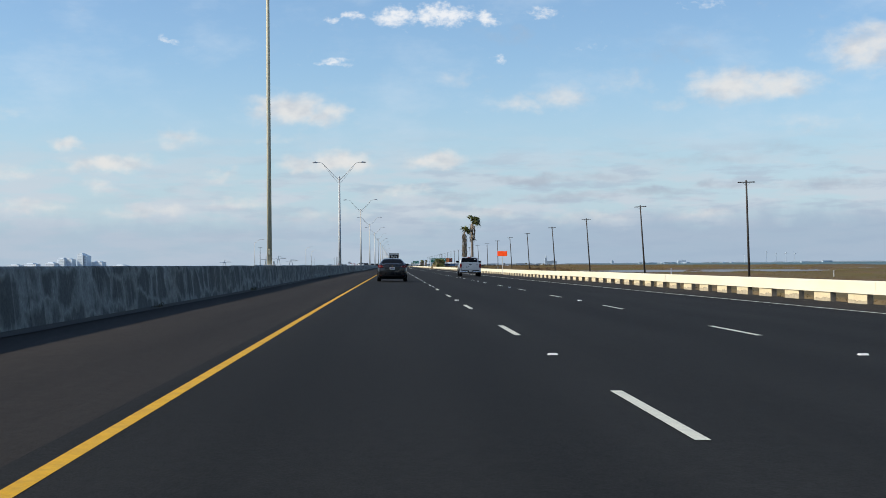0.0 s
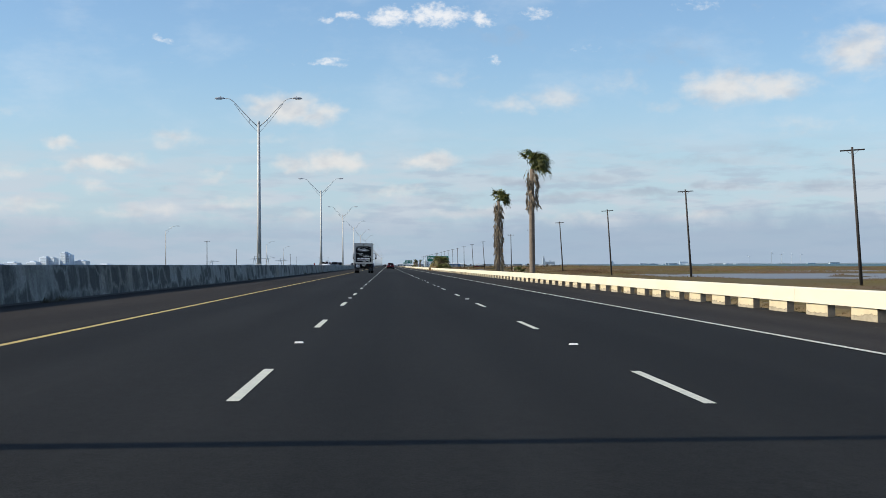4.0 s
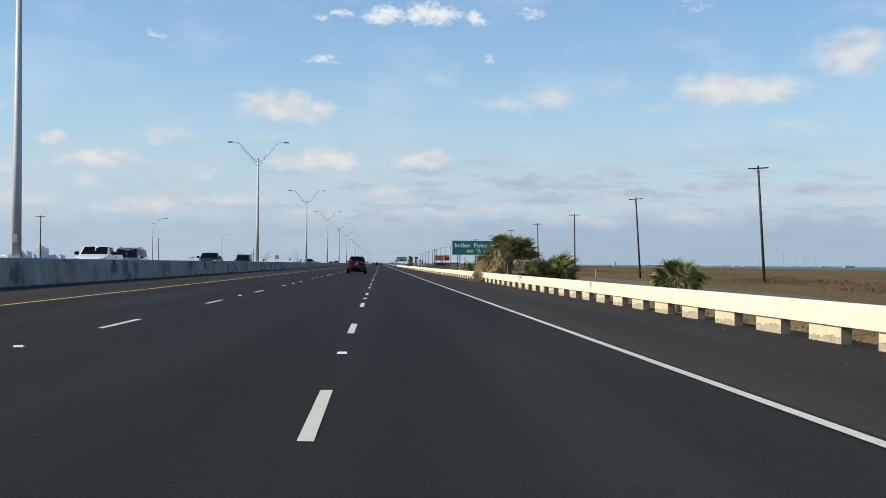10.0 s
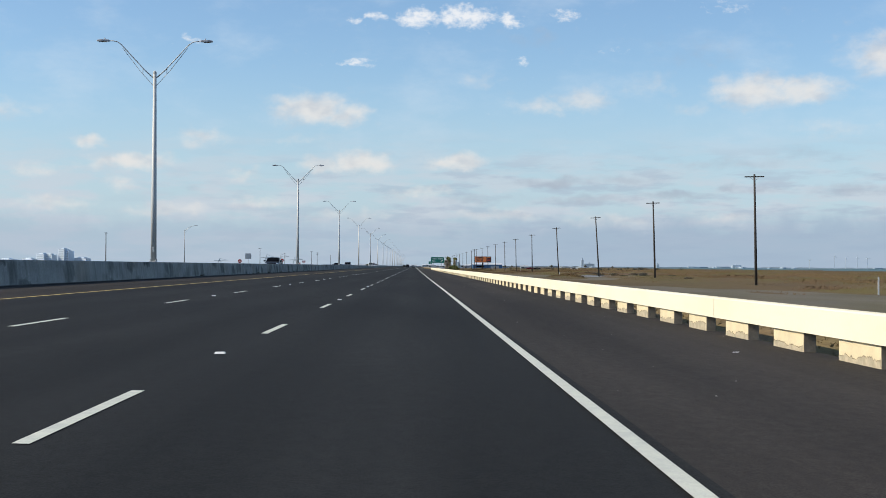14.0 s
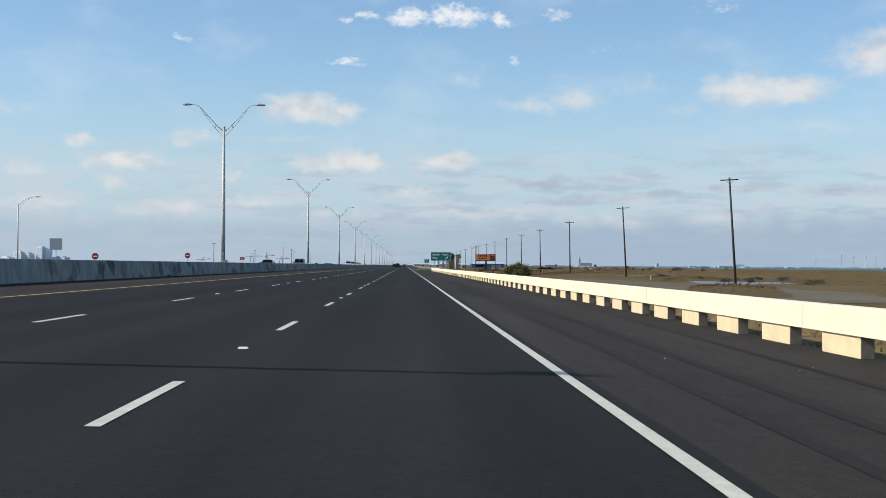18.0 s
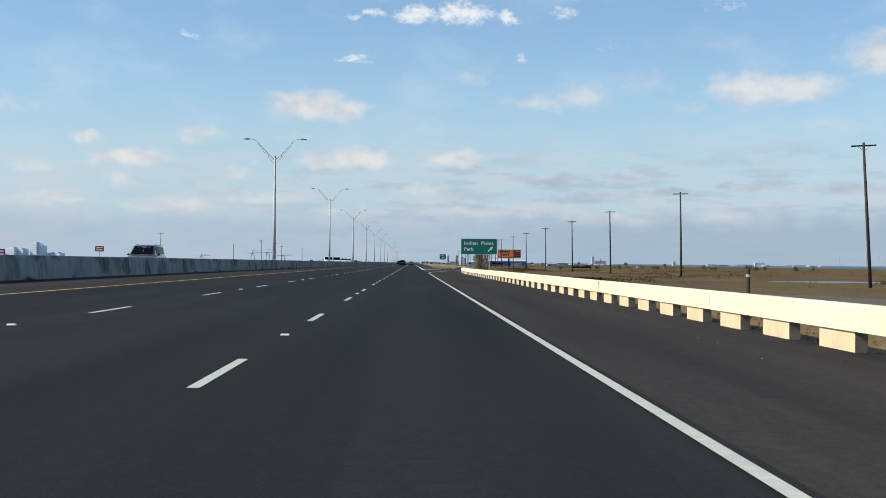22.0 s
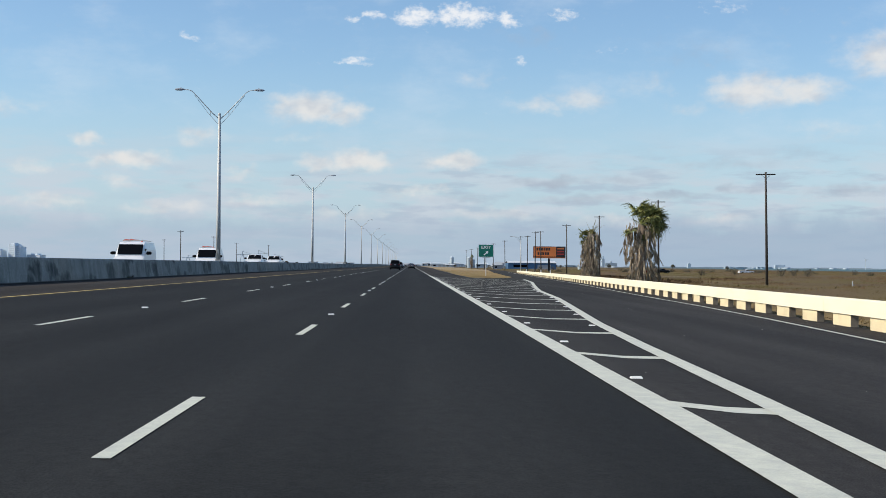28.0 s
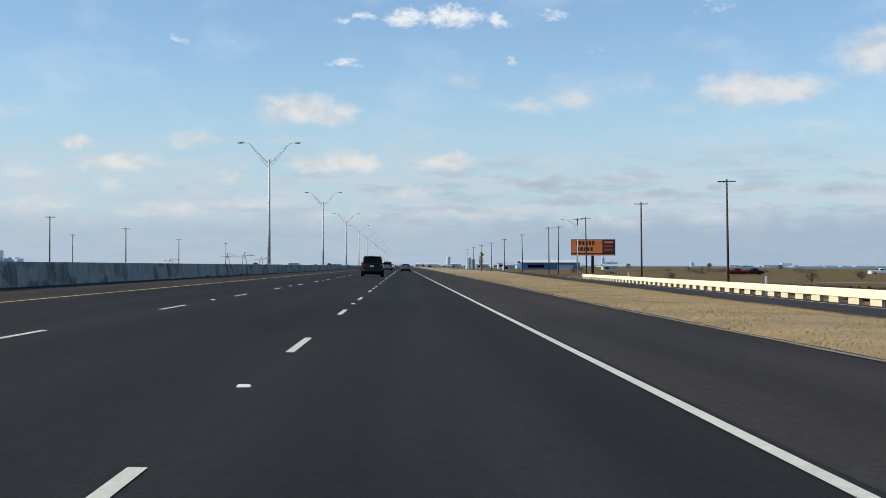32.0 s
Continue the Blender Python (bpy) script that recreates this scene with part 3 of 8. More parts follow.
def lathe(profile, n=24, axis="x", caps=True):
    """Revolve (radius, along) pairs round an axis."""
    bm = bmesh.new()
    rings = []
    for r, a in profile:
        ring = []
        for k in range(n):
            c, s = math.cos(k * math.tau / n) * r, math.sin(k * math.tau / n) * r
            ring.append(bm.verts.new((a, c, s) if axis == "x" else (c, s, a) if axis == "z" else (c, a, s)))
        rings.append(ring)
    for q, w in zip(rings, rings[1:]):
        for k in range(n):
            bm.faces.new((q[k], q[(k + 1) % n], w[(k + 1) % n], w[k]))
    if caps:
        bm.faces.new(rings[0][::-1])
        bm.faces.new(rings[-1])
    bmesh.ops.recalc_face_normals(bm, faces=bm.faces)
    return bm


def loft(rings, close=False, caps=True):
    bm = bmesh.new()
    vs = [[bm.verts.new(p) for p in r] for r in rings]
    n = len(vs[0])
    for q, w in zip(vs, vs[1:]):
        for k in range(n if close else n - 1):
            bm.faces.new((q[k], q[(k + 1) % n], w[(k + 1) % n], w[k]))
    if caps:
        bm.faces.new(vs[0][::-1])
        bm.faces.new(vs[-1])
    bmesh.ops.recalc_face_normals(bm, faces=bm.faces)
    return bm


def prism(outline, axis, a, b):
    """Extrude a 2D outline along an axis: 'x' takes (y, z), 'y' takes (x, z), 'z' takes (x, y)."""
    def at(p, s):
        return {"x": (s, p[0], p[1]), "y": (p[0], s, p[1]), "z": (p[0], p[1], s)}[axis]
    return loft([[at(p, a) for p in outline], [at(p, b) for p in outline]], close=True)


def sheet(bm_rows):
    bm = bmesh.new()
    vs = [[bm.verts.new(p) for p in r] for r in bm_rows]
    for q, w in zip(vs, vs[1:]):
        for k in range(len(q) - 1):
            bm.faces.new((q[k], q[k + 1], w[k + 1], w[k]))
    bm.normal_update()
    for f in bm.faces:
        if f.normal.z < 0:
            f.normal_flip()
    return bm


def between(y, table):
    ys = [a for a, _ in table]
    return float(np.interp(y, ys, [b for _, b in table]))


# ---- the lie of the road ----
SLOPE = [(-20, 0.0116), (180, 0.0138), (360, 0.0158), (560, 0.0267), (760, 0.0299), (1070, 0.0296)]
BARRIER = [(-60, 15.0), (945, 15.0), (970, 15.5), (993, 16.5), (1029, 18.6), (1079, 21.5), (1110, 23.4), (1165, 26.2), (1210, 28.4), (1310, 33.6), (1400, 38.6)]
RAMP_LEFT = [(1000, 10.9), (1013, 11.7), (1030, 12.5), (1056, 14.4), (1073, 15.3), (1099, 17.4), (1114, 18.7), (1141, 20.3), (1165, 21.4), (1210, 23.4), (1310, 28.2), (1400, 33.0), (1500, 38.5)]
RAMP_RIGHT = [(940, 10.85), (960, 11.6), (983, 13.4), (999, 14.5), (1028, 17.1), (1046, 18.6), (1070, 19.8), (1110, 22.3), (1165, 25.0), (1210, 27.2), (1310, 32.3), (1400, 37.2), (1500, 42.6)]
MARSH_Z = -1.35


# cross fall of the paved shoulder beside the barrier, and the edge line's drift at the start
SHOULDER_SLOPE = [(-20, 0.014), (85, 0.0135), (113, 0.025), (239, 0.031), (431, 0.030), (499, 0.022), (525, 0.029), (560, 0.024), (632, 0.016), (776, 0.0135), (884, 0.019), (960, 0.0296), (1400, 0.0296)]
EDGE_LINE = [(-40, 13.3), (24, 12.65), (39, 12.25), (70, 11.72), (102, 11.22), (150, 10.92), (226, 10.83), (560, 10.85), (640, 10.79), (700, 10.80), (760, 10.85), (940, 10.85)]
LEFT_SLOPE = 0.027


def road_z(x, y):
    """The pavement: it falls steadily to the right, the shoulder with a slope of its own."""
    s = between(y, SLOPE)
    if x < -4.3:
        return 7.3 * s
    if x < 0:
        return 7.3 * s - LEFT_SLOPE * x
    if x <= 11:
        return -s * (x - 7.3)
    return -s * 3.7 - between(y, SHOULDER_SLOPE) * (x - 11)


def strip(name, xs_of, ys, mat, lift, parent=None, cols=2):
    """A sheet that lies on the road between two lines in the plan."""
    rows = []
    for y in ys:
        a, b = xs_of(y)
        rows.append([(a + (b - a) * k / (cols - 1), y, road_z(a + (b - a) * k / (cols - 1), y) + lift) for k in range(cols)])
    return part(name, sheet(rows), mat, parent)


def steps(a, b, d):
    n = max(1, round((b - a) / d))
    return [a + (b - a) * i / n for i in range(n + 1)]


# ground: one sheet to the horizon, raised under the road
gx = [-4950, -2000, -600, -200, -60, -34, -30, -4.2, -4.0, -0.05, 0, 8, 15.0, 16.6, 22, 60, 140, 300, 700, 2000, 4950]
rows = []
for y in [-4900, -1500, -400] + steps(-100, 1900, 25) + [2400, 3200, 4900]:
    row = []
    for x in gx:
        shift = between(y, BARRIER) - 15.0
        xx = x + shift if 14 < x < 30 else x
        edge = between(y, BARRIER)
        if x <= -60:
            z = MARSH_Z
        elif x <= -34:
            z = -0.4
        elif xx <= edge + 0.1:
            z = road_z(xx if xx > 0 else 0, y) - 0.12
        elif x == 16.6:
            z = road_z(xx, y) - 0.16
        else:
            z = MARSH_Z
        row.append((xx, y, z))
    rows.append(row)
ground = tagged(part("ground", sheet(rows), MARSH, None), "brown coastal marsh ground reaching the horizon", "ground", kind="structure")

# grassy verge that falls from the barrier to the marsh
rows = []
for y in steps(-60, 1400, 4):
    e, rz = between(y, BARRIER), road_z(between(y, BARRIER), y)
    rows.append([(e + d, y, rz + dz + (0.07 * noise.noise((d * 2, y * 0.4, 3)) if 0.6 < d < 6 else 0))
                 for d, dz in ((0.24, -0.24), (0.65, -0.25), (1.15, -0.10), (1.7, 0.0), (2.3, -0.03), (3.2, -0.25), (5.0, -0.7), (7.5, MARSH_Z - rz - 0.03 + 0.02), (9.0, MARSH_Z - rz - 0.12))])
tagged(part("verge", sheet(rows), VERGE, None, smooth=True), "weedy yellow-green verge falling from the barrier to the marsh", "verge", kind="structure")

# near-black strip that paints in the rail's shade on the ground behind the posts
strip("damp_soil", lambda y: (between(y, BARRIER) + 0.25, between(y, BARRIER) + 0.82 + 0.12 * noise.noise((y * 0.7, 2, 2))), steps(-60, 1345, 2), SHADE_SOIL, -0.205, bpy.data.objects["verge"])

YS = steps(-60, 1700, 20) + [1900, 2200, 2700]
def lane_edge(y):
    """Where the roadway's asphalt meets the shoulder's."""
    return max(11.0, between(y, EDGE_LINE) + 0.16) if y < 940 else 11.0


road = strip("road", lambda y: (-0.2, lane_edge(y)), YS, ASPHALT, 0.0, cols=9)
tagged(road, "dark asphalt three-lane causeway roadway", "road", kind="structure")
sh_l = strip("shoulder_left", lambda y: (-4.2 if y < 230 else -3.62, -0.2), YS, SHOULDER, -0.002)
tagged(sh_l, "brown-grey asphalt shoulder along the median wall", "shoulder", kind="structure")


def right_edge(y):
    return between(y, BARRIER) + 0.25 if y < 1400 else 39 + (y - 1400) * 0.055


YS2 = steps(-60, 1000, 20) + steps(1004, 1400, 6)
sh_r = strip("shoulder_right", lambda y: (lane_edge(y), right_edge(y)), YS2 + [1700, 2700], SHOULDER, -0.002, cols=3)
tagged(sh_r, "brown-grey asphalt shoulder beside the low barrier", "shoulder", kind="structure")
ramp = strip("exit_ramp", lambda y: (between(y, RAMP_LEFT) - 0.1, between(y, RAMP_RIGHT) + 0.1), steps(946, 1500, 6), GORE_ASPHALT, 0.006, cols=3)
gore = strip("gore_pavement", lambda y: (11.0, max(11.05, between(y, RAMP_LEFT) - 0.08)), steps(1001, 1150, 6), GORE_ASPHALT, 0.003, cols=3)
tagged(gore, "dark asphalt gore between roadway and exit ramp", "pavement", kind="structure")
tagged(ramp, "dark asphalt exit ramp curving off the causeway", "ramp", kind="structure")

# lane lines
CYCLE, DASH = 12.192, 3.2


def line_strip(name, x_of, y0, y1, width, mat, parent, lift=0.005, step=20):
    return strip(name, lambda y: (x_of(y) - width / 2, x_of(y) + width / 2), steps(y0, y1, step), mat, lift, parent)


line_strip("yellow_edge_line", lambda y: 0.06 * max(0.0, min(1.0, (25 - y) / 20)), -40, 150, 0.11, YELLOW_LINE, road)
line_strip("yellow_edge_line", lambda y: 0.0, 150.1, 2400, 0.11, YELLOW_WORN, road)
line_strip("white_edge_line", lambda y: between(y, EDGE_LINE) if y < 940 else between(y, RAMP_RIGHT), -40, 1400, 0.12, WHITE_LINE, road, lift=0.012, step=12)
line_strip("white_edge_line", lambda y: 10.875, 1001, 1137, 0.28, WHITE_LINE, road, lift=0.012)
line_strip("white_edge_line", lambda y: 10.85, 1137.0, 2400, 0.12, WHITE_LINE, road, lift=0.012)
line_strip("gore_line", lambda y: between(y, RAMP_LEFT), 1001, 1142, 0.23, WHITE_LINE, ramp, lift=0.013, step=8)
for lx in (3.66, 7.32):
    for k in range(0, 150):
        y = k * CYCLE
        line_strip("lane_dash", lambda q: lx, y, y + DASH, 0.100, WHITE_LINE, road, step=4)
# chevrons in the gore
y = 1016.0
while y < 1135:
    xa, xb = 11.0, between(y, RAMP_LEFT) - 0.10
    if xb - xa > 0.4:
        mid = xa + (xb - xa) * 0.53
        sag = min(2.3, (mid - xa) * 0.95)
        bm = bmesh.new()
        w = 0.30
        pts = [(xa, y), (mid, y - sag), (xb, y - 0.4)]
        lo = [bm.verts.new((px, py - w, road_z(px, py) + 0.008)) for px, py in pts]
        hi = [bm.verts.new((px, py + w * 0.5, road_z(px, py) + 0.008)) for px, py in pts]
        for i in range(2):
            bm.faces.new((lo[i], lo[i + 1], hi[i + 1], hi[i]))
        part("chevron_line", bm, WHITE_LINE, ramp)
    y += 6.31


def marker_mesh():
    bm = loft([[(-0.06, -0.05, 0), (0.06, -0.05, 0), (0.06, 0.05, 0), (-0.06, 0.05, 0)],
               [(-0.05, -0.025, 0.02), (0.05, -0.025, 0.02), (0.05, 0.025, 0.02), (-0.05, 0.025, 0.02)]], close=True)
    return mesh_of("pavement_marker", bm, MARKER)


MK = marker_mesh()
for lx in (3.66, 7.32):
    for k in range(0, 60):
        y = 7.7 + k * CYCLE * 2
        shared("pavement_marker", MK, road, pose(lx, y, road_z(lx, y) + 0.004))
for k in range(19):
    y = 1018.4 + 6.31 * k
    shared("pavement_marker", MK, ramp, pose(11.13, y, road_z(11.13, y) + 0.008))
    xr = between(y, RAMP_LEFT) - 0.19
    if xr > 12.2:
        shared("pavement_marker", MK, ramp, pose(xr, y, road_z(xr, y) + 0.008))
# rubber streaks left on the shoulder
for x0, x1, y0, y1, w in ((12.1, 11.7, 696, 648, 0.16), (12.95, 12.4, 696, 648, 0.18), (14.25, 13.3, 690, 640, 0.14)):
    strip("tyre_mark", lambda y: (x0 + (x1 - x0) * (y - y0) / (y1 - y0) - w / 2 + 0.03 * noise.noise((y * 0.2, 0, x0)), x0 + (x1 - x0) * (y - y0) / (y1 - y0) + w / 2 + 0.03 * noise.noise((y * 0.2, 3, x0))), steps(y1, y0, 1.5), TYRE_MARK, 0.003, sh_r)

# median wall with a raised mildewed cap
wall = thing("wall_median", "tall weathered grey concrete median wall with dark stains", "wall", kind="structure")


WALL_SHIFT = [(-60, -0.05), (45, -0.10), (75, -0.30), (110, -0.45), (140, -0.45), (230, 0.0), (2400, 0.0)]


def wall_piece(y0, y1):
    def ring(y):
        z0 = road_z(-3.7, y)
        k = between(y, WALL_SHIFT)
        pts = [(-3.70, y, z0 - 0.05), (-3.73, y, z0 + 0.28), (-3.80, y, 1.10), (-3.83, y, 1.14), (-4.24, y, 1.14), (-4.28, y, 1.10), (-4.4, y, z0 + 0.1), (-4.42, y, z0 - 0.35)]
        return [(px + k, py, pz) for px, py, pz in pts]
    return loft([ring(y0), ring(y1)], close=True)


y = -60.0
while y < 2300:
    n = 9.14 if y < 1500 else 80
    part("wall_panel", wall_piece(y + 0.012, y + n - 0.012), WALL, wall)
    y += n
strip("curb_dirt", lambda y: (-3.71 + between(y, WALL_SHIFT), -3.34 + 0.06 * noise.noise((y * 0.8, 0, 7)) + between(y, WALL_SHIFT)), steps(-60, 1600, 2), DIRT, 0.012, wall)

# low barrier: a rail on short posts
PITCH = 3.2
# centres of posts that are known along the causeway; those between are spread evenly
KNOWN_POSTS = (30.17, 238.2, 431.2, 498.9, 629.9, 725.1, 774.8, 883.2)
POST_Y = [KNOWN_POSTS[0] - PITCH * k for k in range(28, 0, -1)]
for a, b in zip(KNOWN_POSTS, KNOWN_POSTS[1:]):
    n = round((b - a) / PITCH)
    POST_Y += [a + (b - a) * k / n for k in range(n)]
POST_Y += [KNOWN_POSTS[-1] + PITCH * k for k in range(145)]
rail_label = "cream-painted concrete barrier rail on short block posts"
barrier = thing("barrier_causeway", rail_label, "barrier", kind="structure")
barrier_b = thing("barrier_ramp", rail_label + " along the ramp", "barrier", kind="structure")


def rail_piece(y0, y1):
    def ring(y):
        x = between(y, BARRIER)
        b = road_z(x, y)
        dx = (between(y + 1, BARRIER) - between(y - 1, BARRIER)) / 2
        return [(x - 0.02, y, b + 0.285), (x - 0.02, y, b + 0.63), (x + 0.01, y, b + 0.652), (x + 0.21, y, b + 0.652), (x + 0.24, y, b + 0.63), (x + 0.24, y, b + 0.285)]
    return loft([ring(y) for y in steps(y0, y1, 4)], close=True)


bm = box(0.02, 0.205, -0.80, 0.80, -0.12, 0.285, 0.012)


def shaded_ends(me):
    """Cream paint on the side that faces the road; the ends' shade is a darker brown colour."""
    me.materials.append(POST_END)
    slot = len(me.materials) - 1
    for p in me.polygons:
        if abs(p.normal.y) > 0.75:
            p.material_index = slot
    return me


POST = shaded_ends(mesh_of("post", bm, POST_CREAM))


def worn_post(seed):
    """The same post with its paint peeled off in a ragged band along the foot."""
    q = random.Random(seed)
    bm = box(0.02, 0.205, -0.80, 0.80, -0.12, 0.285, 0.012)
    level = 0.08 + 0.06 * q.random()
    pts = []
    for k in range(141):
        level = min(0.165, max(0.05, level + q.uniform(-0.011, 0.011)))
        pts.append((-0.785 + 1.57 * k / 140, level + q.uniform(-0.004, 0.004)))
    lo = [bm.verts.new((0.0165, y, -0.1)) for y, z in pts]
    hi = [bm.verts.new((0.0165, y, z)) for y, z in pts]
    rim = [bm.verts.new((0.0160, y, z + 0.004 + 0.012 * max(0.0, noise.noise((y * 6, seed, 3)) + 0.3))) for y, z in pts]
    for k in range(140):
        bm.faces.new((lo[k + 1], lo[k], hi[k], hi[k + 1])).material_index = 1
        bm.faces.new((hi[k + 1], hi[k], rim[k], rim[k + 1])).material_index = 2
    me = mesh_of("post", bm, POST_CREAM)
    me.materials.append(POST_BARE)
    me.materials.append(PEELED_EDGE)
    return shaded_ends(me)


WORN = [worn_post(k) for k in range(5)]
for y in POST_Y:
    who = barrier if y < 945 else barrier_b
    x = between(y, BARRIER)
    turn = math.degrees(math.atan2(between(y + 1, BARRIER) - between(y - 1, BARRIER), 2))
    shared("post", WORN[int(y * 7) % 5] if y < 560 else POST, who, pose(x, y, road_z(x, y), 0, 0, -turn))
for a, b in zip(POST_Y[::4], POST_Y[4::4] + [POST_Y[-1] + PITCH]):
    part("rail", rail_piece(a - PITCH / 2 + 0.008, b - PITCH / 2 - 0.008), RAIL, barrier if a < 945 else barrier_b)

# ---- street lamps on the median ----
def street_lamp():
    lamp = thing("street_lamp", "tall galvanised steel twin-arm street lamp on the median wall", "street lamp", group="median street lamps")
    part("base_plate", box(-0.19, 0.17, -0.19, 0.19, 0, 0.04, 0.008), GALV, lamp)
    for sx in (-0.15, 0.13):
        for sy in (-0.15, 0.15):
            part("anchor_bolt", tube([(sx, sy, 0), (sx, sy, 0.14)], 0.022, 6), GALV, lamp)
    part("pole", tube([(0, 0, 0.04), (0, 0, 3), (0, 0, 9.75)], [0.155, 0.14, 0.085], 14), GALV, lamp, smooth=True)
    part("cap", lathe([(0.095, 9.75), (0.095, 9.86), (0.03, 9.93)], 12, "z"), GALV, lamp)
    part("handhole_cover", box(-0.06, 0.06, -0.165, -0.135, 0.5, 0.75, 0.01), GALV, lamp)
    for s in (-1, 1):
        arm = part("arm", tube([(0.08 * s, 0, 9.55), (0.5 * s, 0, 9.93), (1.75 * s, 0, 11.28), (1.95 * s, 0, 11.42), (2.15 * s, 0, 11.46), (2.45 * s, 0, 11.47)], [0.030, 0.030, 0.026, 0.025, 0.024, 0.024], 8), GALV, lamp, smooth=True)
        part("strut", tube([(0.08 * s, 0, 9.15), (0.8 * s, 0, 9.95), (1.68 * s, 0, 11.1)], 0.016, 6), GALV, arm)
        part("tie", tube([(0.62 * s, 0, 9.75), (0.62 * s, 0, 10.06)], 0.016, 6), GALV, arm)
        head = loft([[(x * s, y, z) for y, z in ((-w, 11.44), (-w, 11.44 + h), (-w * 0.5, 11.44 + h * 1.5), (w * 0.5, 11.44 + h * 1.5), (w, 11.44 + h), (w, 11.44))]
                     for x, w, h in ((2.3, 0.05, 0.03), (2.4, 0.13, 0.06), (2.75, 0.16, 0.07), (2.95, 0.13, 0.05), (3.0, 0.09, 0.02))], close=True)
        hd = part("luminaire", head, LAMP_HEAD, lamp)
        part("lens", box(min(2.5 * s, 2.9 * s), max(2.5 * s, 2.9 * s), -0.11, 0.11, 11.405, 11.438, 0.006), LAMP_GLASS, hd)
        part("photocell", lathe([(0.035, 11.52), (0.035, 11.6), (0.01, 11.62)], 8, "z"), LAMP_HEAD, hd).location = (2.6 * s, 0, 0)
    return lamp


LAMP_Y = [-29.5, 143, 229.5, 316, 402.3, 488.6, 575, 662, 749, 835.3, 922.8, 1009.4, 1095.9, 1182.4, 1270.5, 1357, 1443.5, 1530, 1616.5, 1703, 1789.5, 1876, 1962.5, 2049, 2135.5, 2222]
first = street_lamp()
first.matrix_basis = pose(-4.0, LAMP_Y[0], 1.14)
for i, y in enumerate(LAMP_Y[1:]):
    copy_thing(first, pose(-4.0 + between(y, WALL_SHIFT) * 0.5, y, 1.14, 0, 0, 0))
# single-arm lamps of the frontage road beyond the other carriageway
def frontage_lamp():
    lamp = thing("frontage_lamp", "slim galvanised single-arm street lamp beyond the opposite lanes", "street lamp", group="frontage road lamps")
    part("pole", tube([(0, 0, 0), (0, 0, 9.2)], [0.12, 0.07], 10), GALV, lamp, smooth=True)
    part("arm", tube([(0, 0, 9.0), (0.9, 0, 9.8), (1.8, 0, 10.15), (2.4, 0, 10.2)], 0.035, 8), GALV, lamp, smooth=True)
    part("strut", tube([(0, 0, 8.4), (0.85, 0, 9.45), (1.6, 0, 10.0)], 0.022, 6), GALV, lamp)
    part("luminaire", box(2.35, 3.0, -0.12, 0.12, 10.14, 10.26, 0.03), LAMP_HEAD, lamp)
    return lamp


fl = frontage_lamp()
fl.matrix_basis = pose(-43.1, 430.6, -0.4)
for x, y, k in ((-41.0, 651.0, 1.06), (-50.9, 862.2, 1.15)):
    copy_thing(fl, pose(x, y, -0.4) @ Matrix.Scale(k, 4))

# ---- utility poles ----
def utility_pole():
    p = thing("utility_pole", "tall dark weathered wooden utility pole with one crossarm in the marsh", "utility pole", group="marsh utility poles")
    part("pole", tube([(0, 0, 0), (0, 0, 7), (0, 0, 14.75)], [0.19, 0.165, 0.125], 10), POLE_WOOD, p, smooth=True)
    part("crossarm", box(-1.3, 1.3, -0.07, 0.05, 14.35, 14.5, 0.012), POLE_WOOD, p)
    for s in (-1, 1):
        part("brace", tube([(0, -0.09, 13.85), (0.62 * s, -0.09, 14.36)], 0.025, 6), GALV, p)
    for s in (-1.22, -0.75, 0.75, 1.22):
        part("insulator", lathe([(0.02, 14.5), (0.05, 14.53), (0.035, 14.58), (0.05, 14.62), (0.025, 14.67)], 8, "z"), INSULATOR, p)
    return p


UTIL = [(192.9, 1.2), (277.4, 3.3), (357.8, 3.5), (437.6, 3.4), (522.0, 3.6), (601.3, 3.6), (683.4, 1.0), (758.7, 1.6), (836.0, 3.5), (928.4, 3.3), (1023.4, 1.0),
        (1105.0, 1.2), (1179.0, 1.1), (1255.5, 0.8), (1334.0, 0.9), (1404.0, 0.5), (1483.0, 1.0), (1571.0, 0.6), (1666.0, 1.2), (1760.0, 0.5), (1850.0, 0.9), (1940.0, 0.3), (2030.0, 1.0), (2120.0, 0.4)]
up = utility_pole()
rng = random.Random(4)
up.matrix_basis = pose(54.9, UTIL[0][0], MARSH_Z, 0, -UTIL[0][1], 0)
for y, lean in UTIL[1:]:
    copy_thing(up, pose(54.9, y, MARSH_Z, rng.uniform(-0.6, 0.6), -lean, rng.uniform(-6, 6)))

# the one taller pole on the median, at the start of the causeway
tall = thing("tall_steel_pole", "very tall tapered galvanised steel pole bolted on the median wall", "pole", pose(-3.98, 55.3, 1.14))
part("base_plate", box(-0.26, 0.26, -0.26, 0.26, 0, 0.05, 0.01), GALV, tall)
for sx in (-0.19, 0.19):
    for sy in (-0.19, 0.19):
        part("anchor_bolt", tube([(sx, sy, 0), (sx, sy, 0.2)], 0.028, 6), GALV, tall)
part("pole", tube([(0, 0, 0.05), (0, 0, 6), (0, 0, 17)], [0.115, 0.095, 0.065], 14), POLE_CREAM, tall, smooth=True)
part("handhole_cover", box(-0.05, 0.05, -0.125, -0.09, 0.5, 0.75, 0.01), POLE_CREAM, tall)


